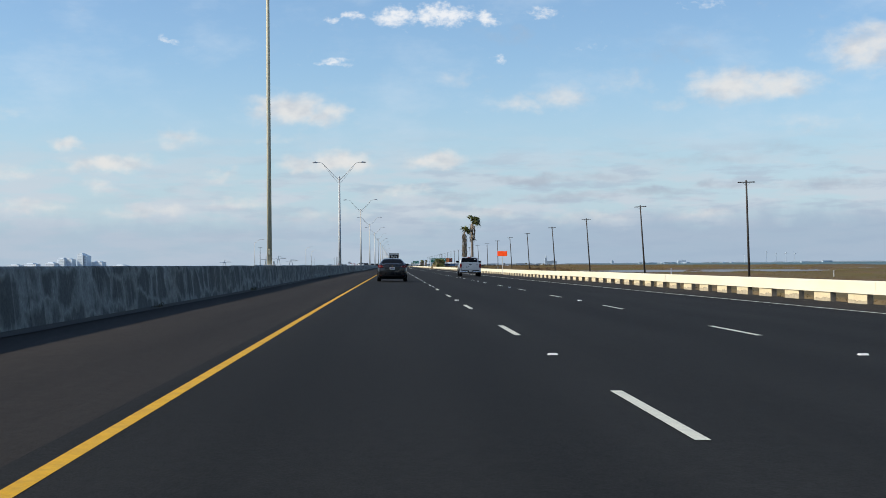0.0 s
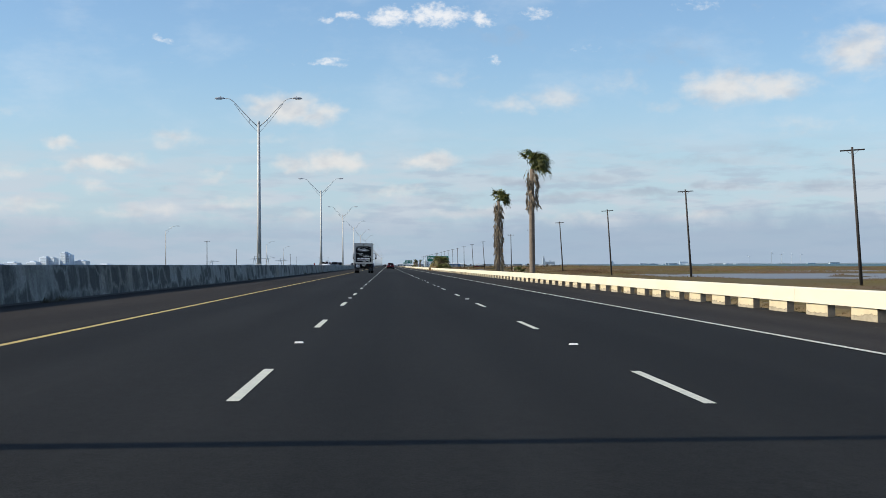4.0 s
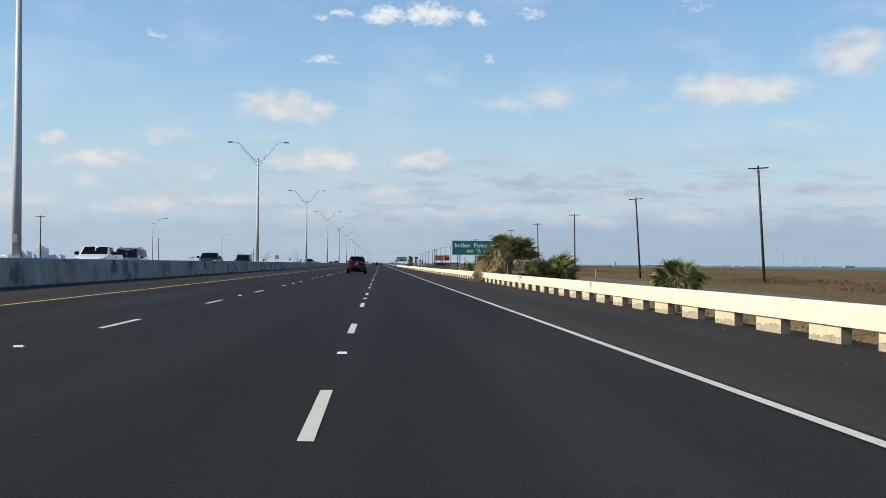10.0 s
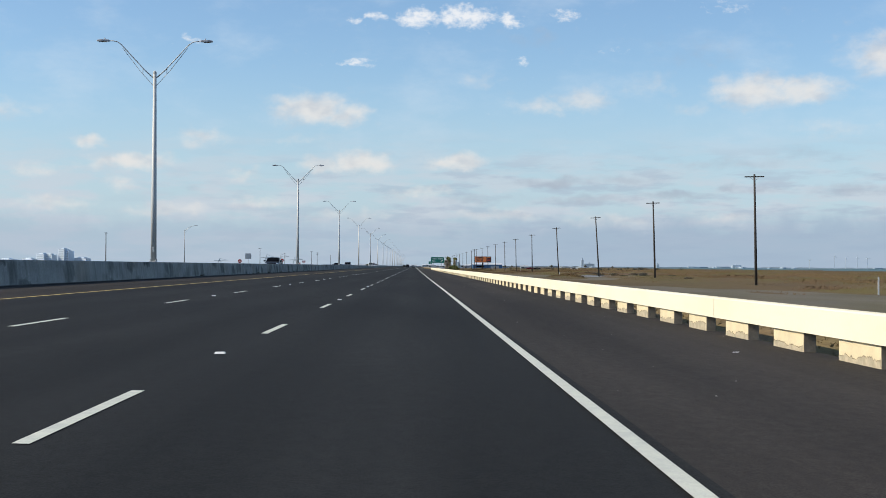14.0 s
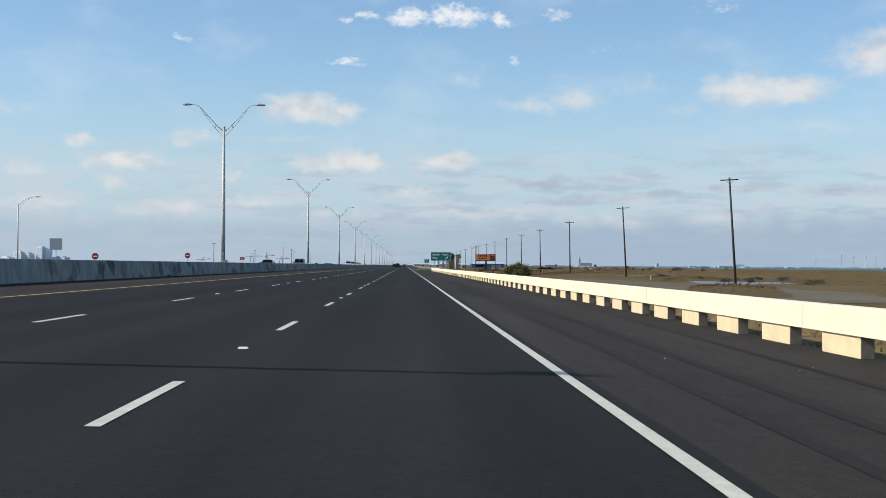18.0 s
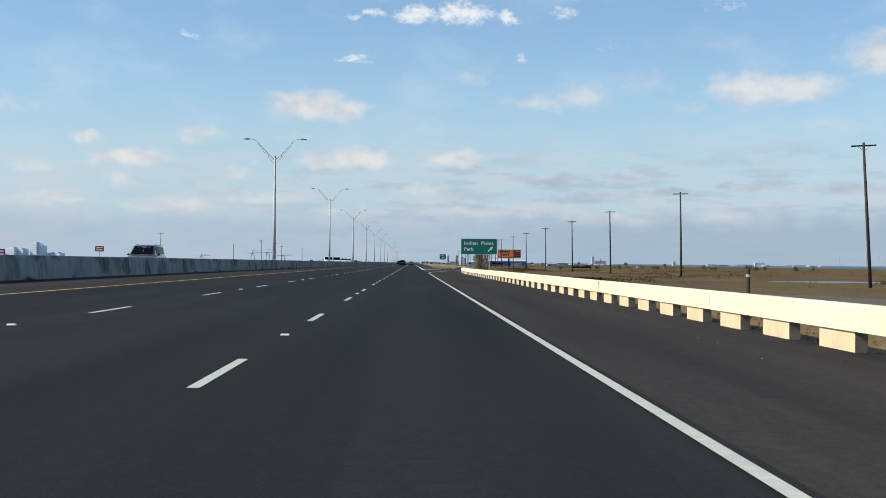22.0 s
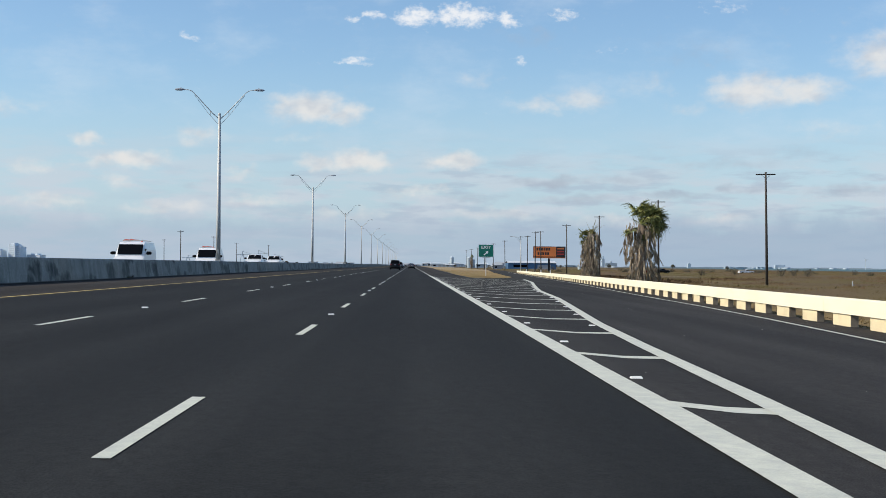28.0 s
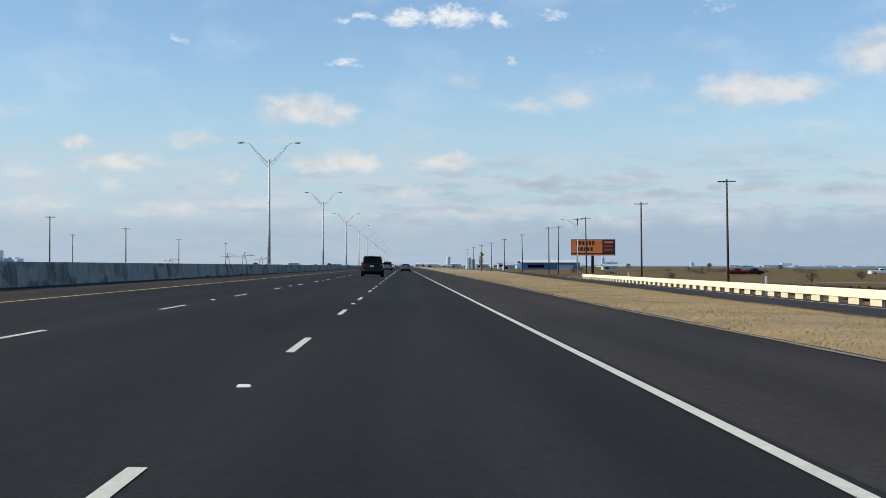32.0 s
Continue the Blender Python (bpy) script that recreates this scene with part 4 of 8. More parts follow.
# ---- lettering ----
def letters(text, size, mat, parent, at, width=None, name="lettering", shear=0.0, depth=0.003):
    """Text standing in the x-z plane and facing -y, its lower left corner at the given place."""
    cu = bpy.data.curves.new(name, "FONT")
    cu.body, cu.size, cu.shear, cu.extrude = text, size, shear, depth
    cu.resolution_u = 3
    cu.offset = 0.016 * size
    tmp = bpy.data.objects.new(name, cu)
    me = bpy.data.meshes.new_from_object(tmp)
    bpy.data.objects.remove(tmp)
    me.name = name
    me.materials.clear()
    me.materials.append(mat)
    xs = [v.co.x for v in me.vertices]
    k = (width / (max(xs) - min(xs))) if width else 1.0
    x0 = min(xs)
    for v in me.vertices:
        v.co = Vector(((v.co.x - x0) * k, -v.co.z, v.co.y))
    # one object for each character: join the loose pieces whose widths overlap
    root = list(range(len(me.vertices)))

    def find(i):
        while root[i] != i:
            root[i] = root[root[i]]
            i = root[i]
        return i
    for p in me.polygons:
        for i in p.vertices[1:]:
            root[find(i)] = find(p.vertices[0])
    spans = {}
    for v in me.vertices:
        k = find(v.index)
        lo, hi = spans.get(k, (v.co.x, v.co.x))
        spans[k] = (min(lo, v.co.x), max(hi, v.co.x))
    glyphs = []
    for k, (lo, hi) in sorted(spans.items(), key=lambda q: q[1][0]):
        if glyphs and not shear and lo < glyphs[-1][1] - 0.3 * (hi - lo):
            glyphs[-1] = (glyphs[-1][0], max(hi, glyphs[-1][1]), glyphs[-1][2] | {k})
        else:
            glyphs.append((lo, hi, {k}))
    for lo, hi, keys in glyphs:
        faces = [list(p.vertices) for p in me.polygons if find(p.vertices[0]) in keys]
        used = sorted({i for f in faces for i in f})
        at_new = {i: n for n, i in enumerate(used)}
        one = bpy.data.meshes.new("letter")
        one.from_pydata([me.vertices[i].co.copy() for i in used], [], [[at_new[i] for i in f] for f in faces])
        one.materials.append(mat)
        ob = new("letter", one)
        ob.parent = parent
        ob.matrix_basis = Matrix.Translation(at)
    bpy.data.meshes.remove(me)


def rounded(w, h, r, n=5):
    pts = []
    for cx, cz, a in ((w - r, h - r, 0), (r, h - r, 90), (r, r, 180), (w - r, r, 270)):
        for k in range(n + 1):
            t = radians(a + 90 * k / n)
            pts.append((cx + r * math.cos(t), cz + r * math.sin(t)))
    return pts


def sign_panel(parent, w, h, z0, mat=None, border=0.045, r=0.16):
    """A panel with a white rim, its lower left front corner at the thing's x 0."""
    panel = part("panel", prism([(x, z + z0) for x, z in rounded(w, h, 0.05)], "y", 0.0, 0.03), SIGN_BACK, parent, "bare aluminium panel")
    part("rim", prism([(x, z + z0) for x, z in rounded(w, h, r)], "y", -0.004, 0.0), SIGN_WHITE, panel)
    part("face", prism([(x + border, z + z0 + border) for x, z in rounded(w - 2 * border, h - 2 * border, r - border * 0.6)], "y", -0.008, -0.0041), mat or SIGN_GREEN, panel, "green reflective face")
    return panel


def sign_post(parent, x, z0, z1, y=0.1):
    p = part("post", prism([(x - 0.075, y - 0.06), (x + 0.075, y - 0.06), (x + 0.075, y - 0.045), (x + 0.01, y - 0.045), (x + 0.01, y + 0.045), (x + 0.075, y + 0.045), (x + 0.075, y + 0.06),
                            (x - 0.075, y + 0.06), (x - 0.075, y + 0.045), (x - 0.01, y + 0.045), (x - 0.01, y - 0.045), (x - 0.075, y - 0.045)], "z", z0, z1), GALV, parent)
    return p


def arrow_up_right(parent, x, z, s):
    """A white arrow that points up and to the right."""
    pts = [(0, -0.09), (0.55, -0.09), (0.55, -0.26), (1.0, 0.0), (0.55, 0.26), (0.55, 0.09), (0, 0.09)]
    c = math.cos(radians(43))
    sn = math.sin(radians(43))
    out = [(x + (a * c - b * sn) * s, z + (a * sn + b * c) * s) for a, b in pts]
    return part("arrow", prism(out, "y", -0.014, -0.0082), SIGN_WHITE, parent)


half = thing("guide_sign", "wide green guide sign reading Indian Point Park exit half mile", "road sign", pose(15.47, 503.1, 0))
panel = sign_panel(half, 5.83, 1.57, 2.02)
for px in (0.84, 3.12, 4.88):
    sign_post(half, px, MARSH_Z - 0.1, 2.9)
letters("Indian  Point  Park", 0.62, SIGN_WHITE, panel, (0.32, -0.0095, 2.86), 5.20)
letters("EXIT", 0.40, SIGN_WHITE, panel, (1.64, -0.0095, 2.30), 0.74)
letters("1", 0.28, SIGN_WHITE, panel, (2.66, -0.0095, 2.52), 0.085)
letters("/", 0.58, SIGN_WHITE, panel, (2.79, -0.0095, 2.28), 0.23)
letters("2", 0.28, SIGN_WHITE, panel, (3.02, -0.0095, 2.25), 0.15)
letters("MILE", 0.40, SIGN_WHITE, panel, (3.42, -0.0095, 2.30), 0.82)

turn_off = thing("guide_sign", "green guide sign reading Indian Point Park with an arrow", "road sign", pose(15.22, 964.0, 0))
panel = sign_panel(turn_off, 4.55, 2.0, 2.1)
for px in (0.9, 3.58):
    sign_post(turn_off, px, MARSH_Z - 0.1, 3.4)
letters("Indian  Point", 0.56, SIGN_WHITE, panel, (0.42, -0.0095, 3.34), 3.66)
letters("Park", 0.56, SIGN_WHITE, panel, (0.42, -0.0095, 2.58), 1.22)
arrow_up_right(panel, 3.38, 2.50, 0.86)

gore = thing("exit_sign", "square green exit sign with a slanting arrow on the grass", "road sign", pose(16.59, 1159.7, 0))
panel = sign_panel(gore, 1.73, 1.44, 1.965, border=0.035, r=0.1)
part("post", tube([(0.87, 0.09, -0.5), (0.87, 0.09, 2.7)], 0.045, 10), GALV, gore)
part("bracket", box(0.45, 1.3, 0.03, 0.09, 1.90, 1.96, 0.006), GALV, gore)
part("backing_bar", box(0.2, 1.53, 0.03, 0.06, 2.2, 2.28, 0.006), GALV, gore)
part("backing_bar", box(0.2, 1.53, 0.03, 0.06, 3.0, 3.08, 0.006), GALV, gore)
letters("EXIT", 0.44, SIGN_WHITE, panel, (0.34, -0.0095, 2.93), 1.05)
arrow_up_right(panel, 0.62, 2.18, 0.72)

work = thing("warning_sign", "blank orange rectangular roadwork sign on a thin post", "road sign", pose(14.8, 156.5, 0, 0, 0, -26))
part("panel", prism([(x - 0.46, z + 2.1) for x, z in rounded(1.28, 0.60, 0.06)], "y", 0, 0.02), SIGN_ORANGE, work)
part("post", box(0.13, 0.21, 0.021, 0.06, road_z(14.8, 156), 2.6, 0.005), GALV, work)
part("foot", box(-0.35, 0.7, -0.1, 0.2, road_z(14.8, 156), road_z(14.8, 156) + 0.06, 0.01), STEEL_DARK, work)

# signs of the opposite carriageway, seen over the wall
def round_sign(x, y, z):
    s = thing("no_entry_sign", "round red sign with a white bar on a post", "road sign", pose(x, y, 0), group="signs across the median")
    part("disc", prism([(0.45 * math.cos(a), z + 0.45 * math.sin(a)) for a in [k * math.tau / 28 for k in range(28)]], "y", -0.012, 0.0), SIGN_RED, s)
    part("bar", box(-0.3, 0.3, -0.018, -0.0125, z - 0.08, z + 0.08), SIGN_WHITE, s)
    part("ring", prism([(0.47 * math.cos(a), z + 0.47 * math.sin(a)) for a in [k * math.tau / 28 for k in range(28)]], "y", 0.001, 0.012), SIGN_WHITE, s)
    part("post", tube([(0, 0.05, -0.4), (0, 0.05, z + 0.4)], 0.035, 8), GALV, s)


def oblong_sign(x, y, z, w, h, mat, words, name="wrong_way_sign", label="red rectangular sign with illegible white lines on a post"):
    s = thing(name, label, "road sign", pose(x, y, 0), group="signs across the median")
    p = part("panel", prism([(a - w / 2, b + z - h / 2) for a, b in rounded(w, h, 0.06)], "y", -0.012, 0.0), mat, s)
    for k in range(words):
        zz = z + h * (0.2 - 0.4 * k)
        part("line_of_writing", box(-w * 0.36, w * 0.36, -0.018, -0.0125, zz - h * 0.09, zz + h * 0.09), SIGN_WHITE, p)
    part("post", tube([(0, 0.05, -0.4), (0, 0.05, z + h * 0.4)], 0.035, 8), GALV, s)


round_sign(-26.2, 872, 2.40)
round_sign(-33.0, 836, 2.0)
oblong_sign(-26.6, 949.6, 2.30, 1.0, 0.62, SIGN_RED, 2)
oblong_sign(-24.5, 905, 1.55, 1.0, 0.6, SIGN_RED, 2)
oblong_sign(-24.2, 780.8, 2.85, 1.2, 1.1, SIGN_BACK, 0, "sign_back", "bare aluminium back of a square road sign")

# delineators and small posts beyond the barrier
for i, (x, y, h) in enumerate(((47, 212, 1.6), (50, 622, 1.6), (68, 194, 1.15), (61.7, 1166, 0.9), (48, 863, 1.0), (29.5, 1220, 1.1), (27.9, 1190, 1.1), (33.2, 1290, 1.1))):
    far = x > 40
    d = thing("delineator_post", "short white marker post standing in the grass", "post", pose(x, y, MARSH_Z if far else road_z(x, y)), group="marker posts")
    part("stem", prism(rounded(0.14, 0.05, 0.02), "z", -0.1, h), POST_WHITE, d)
    part("reflector", box(0.03, 0.11, -0.006, -0.001, h - 0.25, h - 0.1), MARKER, d)
wp = thing("wooden_stake", "weathered wooden stake post behind the barrier", "post", pose(22.0, 846, MARSH_Z))
part("stake", tube([(0, 0, -0.1), (0, 0, 2.2)], [0.09, 0.08], 8), POLE_WOOD, wp)
part("band", tube([(0, 0, 1.9), (0, 0, 2.0)], 0.095, 8), GALV, wp)


# ---- palms ----
def fan_mesh(name, mat, radius, blades, droop, spread, seed, ragged=0.2, stalk=0.7, web=0.085):
    """A fan leaf on a stalk that runs along +y."""
    r = random.Random(seed)
    bm = bmesh.new()
    add_tube(bm, [(0, 0, 0), (0, stalk * 0.5, 0.03), (0, stalk, 0)], [0.022, 0.018, 0.012], 5)
    hub = Vector((0, stalk, 0))
    for k in range(blades):
        a = radians(-spread + 2 * spread * (k + 0.5) / blades + r.uniform(-1.5, 1.5))
        d = Vector((math.sin(a), math.cos(a), 0))
        n = Vector((d.y, -d.x, 0))
        ln = radius * (1 - 0.22 * abs(a) / radians(max(spread, 1))) * (1 - r.random() * ragged)
        dr = droop * r.uniform(0.5, 1.8)
        tw = r.uniform(-0.5, 0.5)
        pts = []
        for f, wf in ((0.0, 0.012), (0.28, web * 0.28), (0.52, web * 0.5), (0.76, 0.0135), (1.0, 0.003)):
            tip = max(0.0, f - 0.42)
            c = hub + d * (ln * f - ln * dr * tip * tip) + Vector((0, 0, 0.22 * ln * f * abs(math.sin(a)) - 2.2 * dr * ln * tip ** 1.6))
            c += n * tw * ln * 0.8 * tip * tip
            w = radius * wf
            fold = Vector((0, 0, w * 0.55))
            pts.append((bm.verts.new(c - n * w + fold), bm.verts.new(c - fold * 0.6), bm.verts.new(c + n * w + fold)))
        for p, q in zip(pts, pts[1:]):
            bm.faces.new((p[0], p[1], q[1], q[0]))
            bm.faces.new((p[1], p[2], q[2], q[1]))
    return mesh_of(name, bm, mat)


GREEN_FANS = [fan_mesh("frond", FROND, 0.85, 34, d, 100, s, 0.28, 0.75, 0.062) for d, s in ((0.15, 1), (0.45, 2), (0.9, 3), (0.3, 4))]
STIFF_FANS = GREEN_FANS[:2] + GREEN_FANS[3:]
SKIRT_FANS = [fan_mesh("dead_frond", FROND_DEAD, 0.85, 8, d, sp, s, 0.5, 0.2, 0.055) for d, sp, s in ((0.06, 14, 35), (0.12, 20, 36), (0.03, 9, 37))]
YELLOW_FANS = [fan_mesh("yellow_frond", FROND_YELLOW, 0.95, 14, d, sp, s, 0.4, 0.6) for d, sp, s in ((0.75, 40, 51), (1.0, 30, 52), (0.5, 55, 53))]
DEAD_FANS = [fan_mesh("dead_frond", FROND_STRAW, 0.75, 15, d, sp, s, 0.45, 0.5, 0.115) for d, sp, s in ((0.5, 45, 5), (0.9, 30, 6), (0.3, 22, 7))]


def aim(at, d, roll, size):
    """A pose whose +y runs along d."""
    d = Vector(d).normalized()
    return Matrix.Translation(at) @ d.to_track_quat("Y", "Z").to_matrix().to_4x4() @ Matrix.Rotation(radians(roll), 4, "Y") @ Matrix.Scale(size, 4)


def palm(x, y, z0, top, trunk_r, crown, leaves, skirt_lo, skirt_hi, skirt_r, skirts, label, seed, wind=0.9, flare=1.0, sticks=0, shape=(1.0, 1.0, 1.0), reach=1.0):
    r = random.Random(seed)
    p = thing("palm_tree", label, "palm tree", pose(x, y, 0), group="palms behind the barrier")
    hub = top - crown * 0.62
    bm = tube([(0, 0, z0), (0.02, 0, z0 + 0.25), (r.uniform(-.05, .05), 0, (z0 + hub) / 2), (r.uniform(-.06, .06), 0, hub)],
              [trunk_r * 1.35, trunk_r * 1.1, trunk_r, trunk_r * 0.8], 14)
    part("trunk", bm, PALM_TRUNK, p, smooth=True)
    for k in range(int((skirt_lo - z0) / 0.16)):
        zz = z0 + 0.3 + k * 0.16 + r.uniform(-0.05, 0.05)
        if zz < skirt_lo:
            part("bark_ring", lathe([(trunk_r * (1.0 + r.uniform(0, 0.03)), zz), (trunk_r * (1.03 + r.uniform(0, 0.03)), zz + 0.02), (trunk_r * 1.0, zz + r.uniform(0.04, 0.09))], 12, "z"), PALM_TRUNK, p)
    for k in range(leaves):
        a = r.uniform(0, math.tau)
        e = r.uniform(-0.35, 1.0) if k % 3 else r.uniform(0.5, 1.2)
        d = Vector((math.cos(a) * math.cos(e) + wind * r.uniform(0.35, 1.0), math.sin(a) * math.cos(e), math.sin(e)))
        shared("frond", r.choice(GREEN_FANS), p, aim((r.uniform(-.08, .08), r.uniform(-.08, .08), hub + r.uniform(-0.15, 0.2)), d, r.uniform(-50, 50), crown / 1.62 * r.uniform(0.85, 1.1)))
    for k in range(skirts):
        f = (k + r.random()) / skirts
        zz = skirt_lo + (skirt_hi - skirt_lo) * f
        a = r.uniform(0, math.tau)
        lump = 0.55 + 0.45 * noise.noise((math.cos(a) * 0.8, math.sin(a) * 0.8, zz * 0.8 + seed))
        rr = trunk_r * 0.95 + skirt_r * 0.42 * math.sqrt(r.random()) * lump * float(np.interp(f, (0, 0.6, 1), shape))
        loose = 0.16 * flare if k % 9 else 0.5
        d = Vector((math.cos(a) * loose + 0.06 * wind, math.sin(a) * loose, -1))
        shared("dead_frond", r.choice(SKIRT_FANS), p, aim((math.cos(a) * rr, math.sin(a) * rr, zz + 0.75), d, r.uniform(-90, 90), r.uniform(0.65, 1.1) * min(1.25, 0.65 + skirt_r * 0.5)))
    for k in range(sticks):
        a = r.uniform(0, math.tau)
        e = r.uniform(0.0, 1.3)
        ln = r.uniform(0.5, 1.2) * reach
        q = Vector((math.cos(a) * math.cos(e), math.sin(a) * math.cos(e), math.sin(e)))
        part("bare_stalk", tube([(0, 0, hub), q * ln * 0.5 + Vector((0, 0, hub)), q * ln + Vector((0.1, 0, hub - 0.1 * ln))], [0.02, 0.016, 0.008], 5), STALK, p)
    return p


palm(16.38, 244.0, -0.5, 9.95, 0.215, 1.95, 44, 5.2, 8.0, 0.85, 130, "tall fan palm with windblown green crown and brown skirt", 11, wind=1.5, sticks=3)
palm(17.05, 285.3, -0.6, 9.15, 0.20, 1.65, 36, 0.1, 7.3, 1.0, 299, "fan palm with a small crown and a full-length brown skirt", 12, wind=1.3)
palm(23.9, 1093.0, -1.3, 5.0, 0.32, 2.0, 56, -1.2, 3.15, 2.7, 299, "stout fan palm with broad windblown crown and thick skirt", 13, wind=1.5, flare=1.1, shape=(1.1, 1.15, 1.0))
palm(26.0, 1132.5, -1.3, 4.35, 0.24, 0.5, 0, -1.1, 3.55, 1.9, 290, "dead fan palm trunk wrapped in a shaggy brown skirt", 14, sticks=16, shape=(0.45, 1.0, 0.75), reach=1.5)
palm(29.15, 1161.0, -1.3, 5.15, 0.22, 1.6, 40, -0.9, 3.2, 1.7, 220, "small fan palm with a sparse crown and ragged skirt", 15, wind=0.9, shape=(0.9, 1.1, 0.5))
palm(37.3, 1640.0, MARSH_Z + 0.4, 5.9, 0.30, 1.3, 24, -0.6, 4.4, 1.4, 120, "distant fan palm with a dark skirt", 16)


def palm_bush(x, y, z0, size, leaves, dead, label, seed, spill=(0, 0), wind=0.5, yellow=0):
    r = random.Random(seed)
    p = thing("palm_bush", label, "palm bush", pose(x, y, z0), group="palms behind the barrier")
    part("stump", tube([(0, 0, -0.15 - max(0.0, z0 + 0.3)), (0, 0, 0.35 * size)], [0.16 * size, 0.11 * size], 9), PALM_TRUNK, p)
    for k in range(leaves):
        a = r.uniform(0, math.tau)
        e = r.uniform(0.2, 1.45)
        d = Vector((math.cos(a) * math.cos(e) + wind * r.uniform(0, 0.8), math.sin(a) * math.cos(e), math.sin(e)))
        shared("frond", r.choice(STIFF_FANS), p, aim((math.cos(a) * 0.1, math.sin(a) * 0.1, 0.25 * size), d, r.uniform(-60, 60), size * r.uniform(0.75, 1.15)))
    for k in range(yellow):
        a = r.uniform(0, math.tau)
        e = r.uniform(-0.25, 0.75)
        d = Vector((math.cos(a) * math.cos(e) + spill[0] * 0.6 * r.random(), math.sin(a) * math.cos(e), math.sin(e)))
        shared("yellow_frond", r.choice(YELLOW_FANS), p, aim((math.cos(a) * 0.12, math.sin(a) * 0.12, 0.3 * size), d, r.uniform(-70, 70), size * r.uniform(0.7, 1.1)))
    for k in range(dead):
        a = r.uniform(0, math.tau)
        e = r.uniform(-0.5, 0.45)
        d = Vector((math.cos(a) * math.cos(e) + spill[0] * r.random(), math.sin(a) * math.cos(e) + spill[1] * r.random(), math.sin(e)))
        shared("dead_frond", r.choice(DEAD_FANS), p, aim((math.cos(a) * 0.15, math.sin(a) * 0.15, 0.45 * size), d, r.uniform(-90, 90), size * r.uniform(0.7, 1.1)))
    return p


palm_bush(17.15, 456.2, 1.0, 1.52, 54, 40, "large young fan palm with green and straw-brown leaves", 21, (-1.0, -0.5), 0.6, 30)
palm_bush(16.2, 457.6, 0.35, 1.25, 8, 40, "sprawling fan palm with yellow and dead leaves spilling over the rail", 22, (-1.2, 0.2), 0.1, 26)
palm_bush(16.55, 464.2, 0.1, 1.35, 28, 10, "young green fan palm beside a larger one", 23, (0, 0), 0.6, 10)
palm_bush(16.6, 484.0, -0.25, 1.0, 26, 8, "small green fan palm growing against the barrier", 24)
palm_bush(16.5, 433.5, -0.3, 1.05, 34, 8, "young green fan palm standing behind the barrier", 25)
palm_bush(16.6, 426.9, -0.3, 1.2, 42, 10, "young green fan palm standing behind the barrier", 26)
palm_bush(16.3, 396.5, 0.25, 0.62, 30, 12, "low yellow-green fan palm behind the barrier", 27)
palm_bush(15.95, 251.0, 0.35, 0.38, 16, 10, "low yellowed fan palm seedling behind the barrier", 28)
palm_bush(16.3, 735.0, 0.15, 0.68, 40, 10, "bushy green fan palm standing behind the barrier", 29, (0, 0), 0.15)
# dead leaves hanging over the rail
r = random.Random(31)
spill = tagged(new("dead_leaf_heap"), "heap of straw-coloured dead palm leaves hanging over the rail", "dead leaves")
for k in range(80):
    y = 451.4 + 4.2 * r.random()
    low = k % 3 == 0
    x = between(y, BARRIER) - r.uniform(0.06, 0.45 if low else 0.2)
    d = Vector((r.uniform(-0.75, 0.0), r.uniform(-0.45, 0.45), -1 if not low else r.uniform(-0.5, -0.15)))
    z = road_z(x, y) + (r.uniform(0.16, 0.34) if low else r.uniform(0.5, 0.95))
    shared("dead_frond", r.choice(DEAD_FANS), spill, aim((x, y, z), d, r.uniform(-90, 90), r.uniform(0.55, 0.85)))


for k in range(40):
    y = 450.8 + 9.0 * r.random()
    x = between(y, BARRIER) + r.uniform(0.4, 1.6)
    d = Vector((r.uniform(-0.8, 0.4), r.uniform(-0.5, 0.5), -1))
    shared("dead_frond", r.choice(DEAD_FANS), spill, aim((x, y, r.uniform(0.75, 1.45)), d, r.uniform(-90, 90), r.uniform(0.7, 1.0)))


# ---- vehicles: rear bumper at y 0, nose towards +y ----
def wheel(parent, x, y, r, w, rim_mat, spokes=7, name="wheel", drop=0.0):
    s = 1 if x > 0 else -1
    hub = new(name)
    hub.parent = parent
    hub.matrix_basis = pose(x, y, r - drop)
    prof = [(r * 0.62, -w / 2), (r * 0.93, -w / 2), (r, -w * 0.36), (r, w * 0.36), (r * 0.93, w / 2), (r * 0.62, w / 2)]
    part("tyre", lathe(prof, 30, "x", False), TYRE, hub, smooth=False)
    bm = lathe([(r * 0.60, -s * w * 0.45), (r * 0.64, s * w * 0.30), (r * 0.61, s * w * 0.49), (r * 0.56, s * w * 0.40), (r * 0.54, s * w * 0.24), (r * 0.30, s * w * 0.20), (r * 0.10, s * w * 0.30)], 24, "x", False)
    for k in range(spokes):
        a = k * math.tau / spokes
        d = Vector((0, math.cos(a), math.sin(a)))
        add_tube(bm, [Vector((s * w * 0.40, 0, 0)) + d * r * 0.08, Vector((s * w * 0.42, 0, 0)) + d * r * 0.56], [r * 0.09, r * 0.07], 6)
    part("rim", bm, rim_mat, hub)
    part("hub_cap", lathe([(r * 0.14, s * w * 0.3), (r * 0.13, s * w * 0.5), (r * 0.05, s * w * 0.53)], 12, "x"), rim_mat, hub)
    return hub


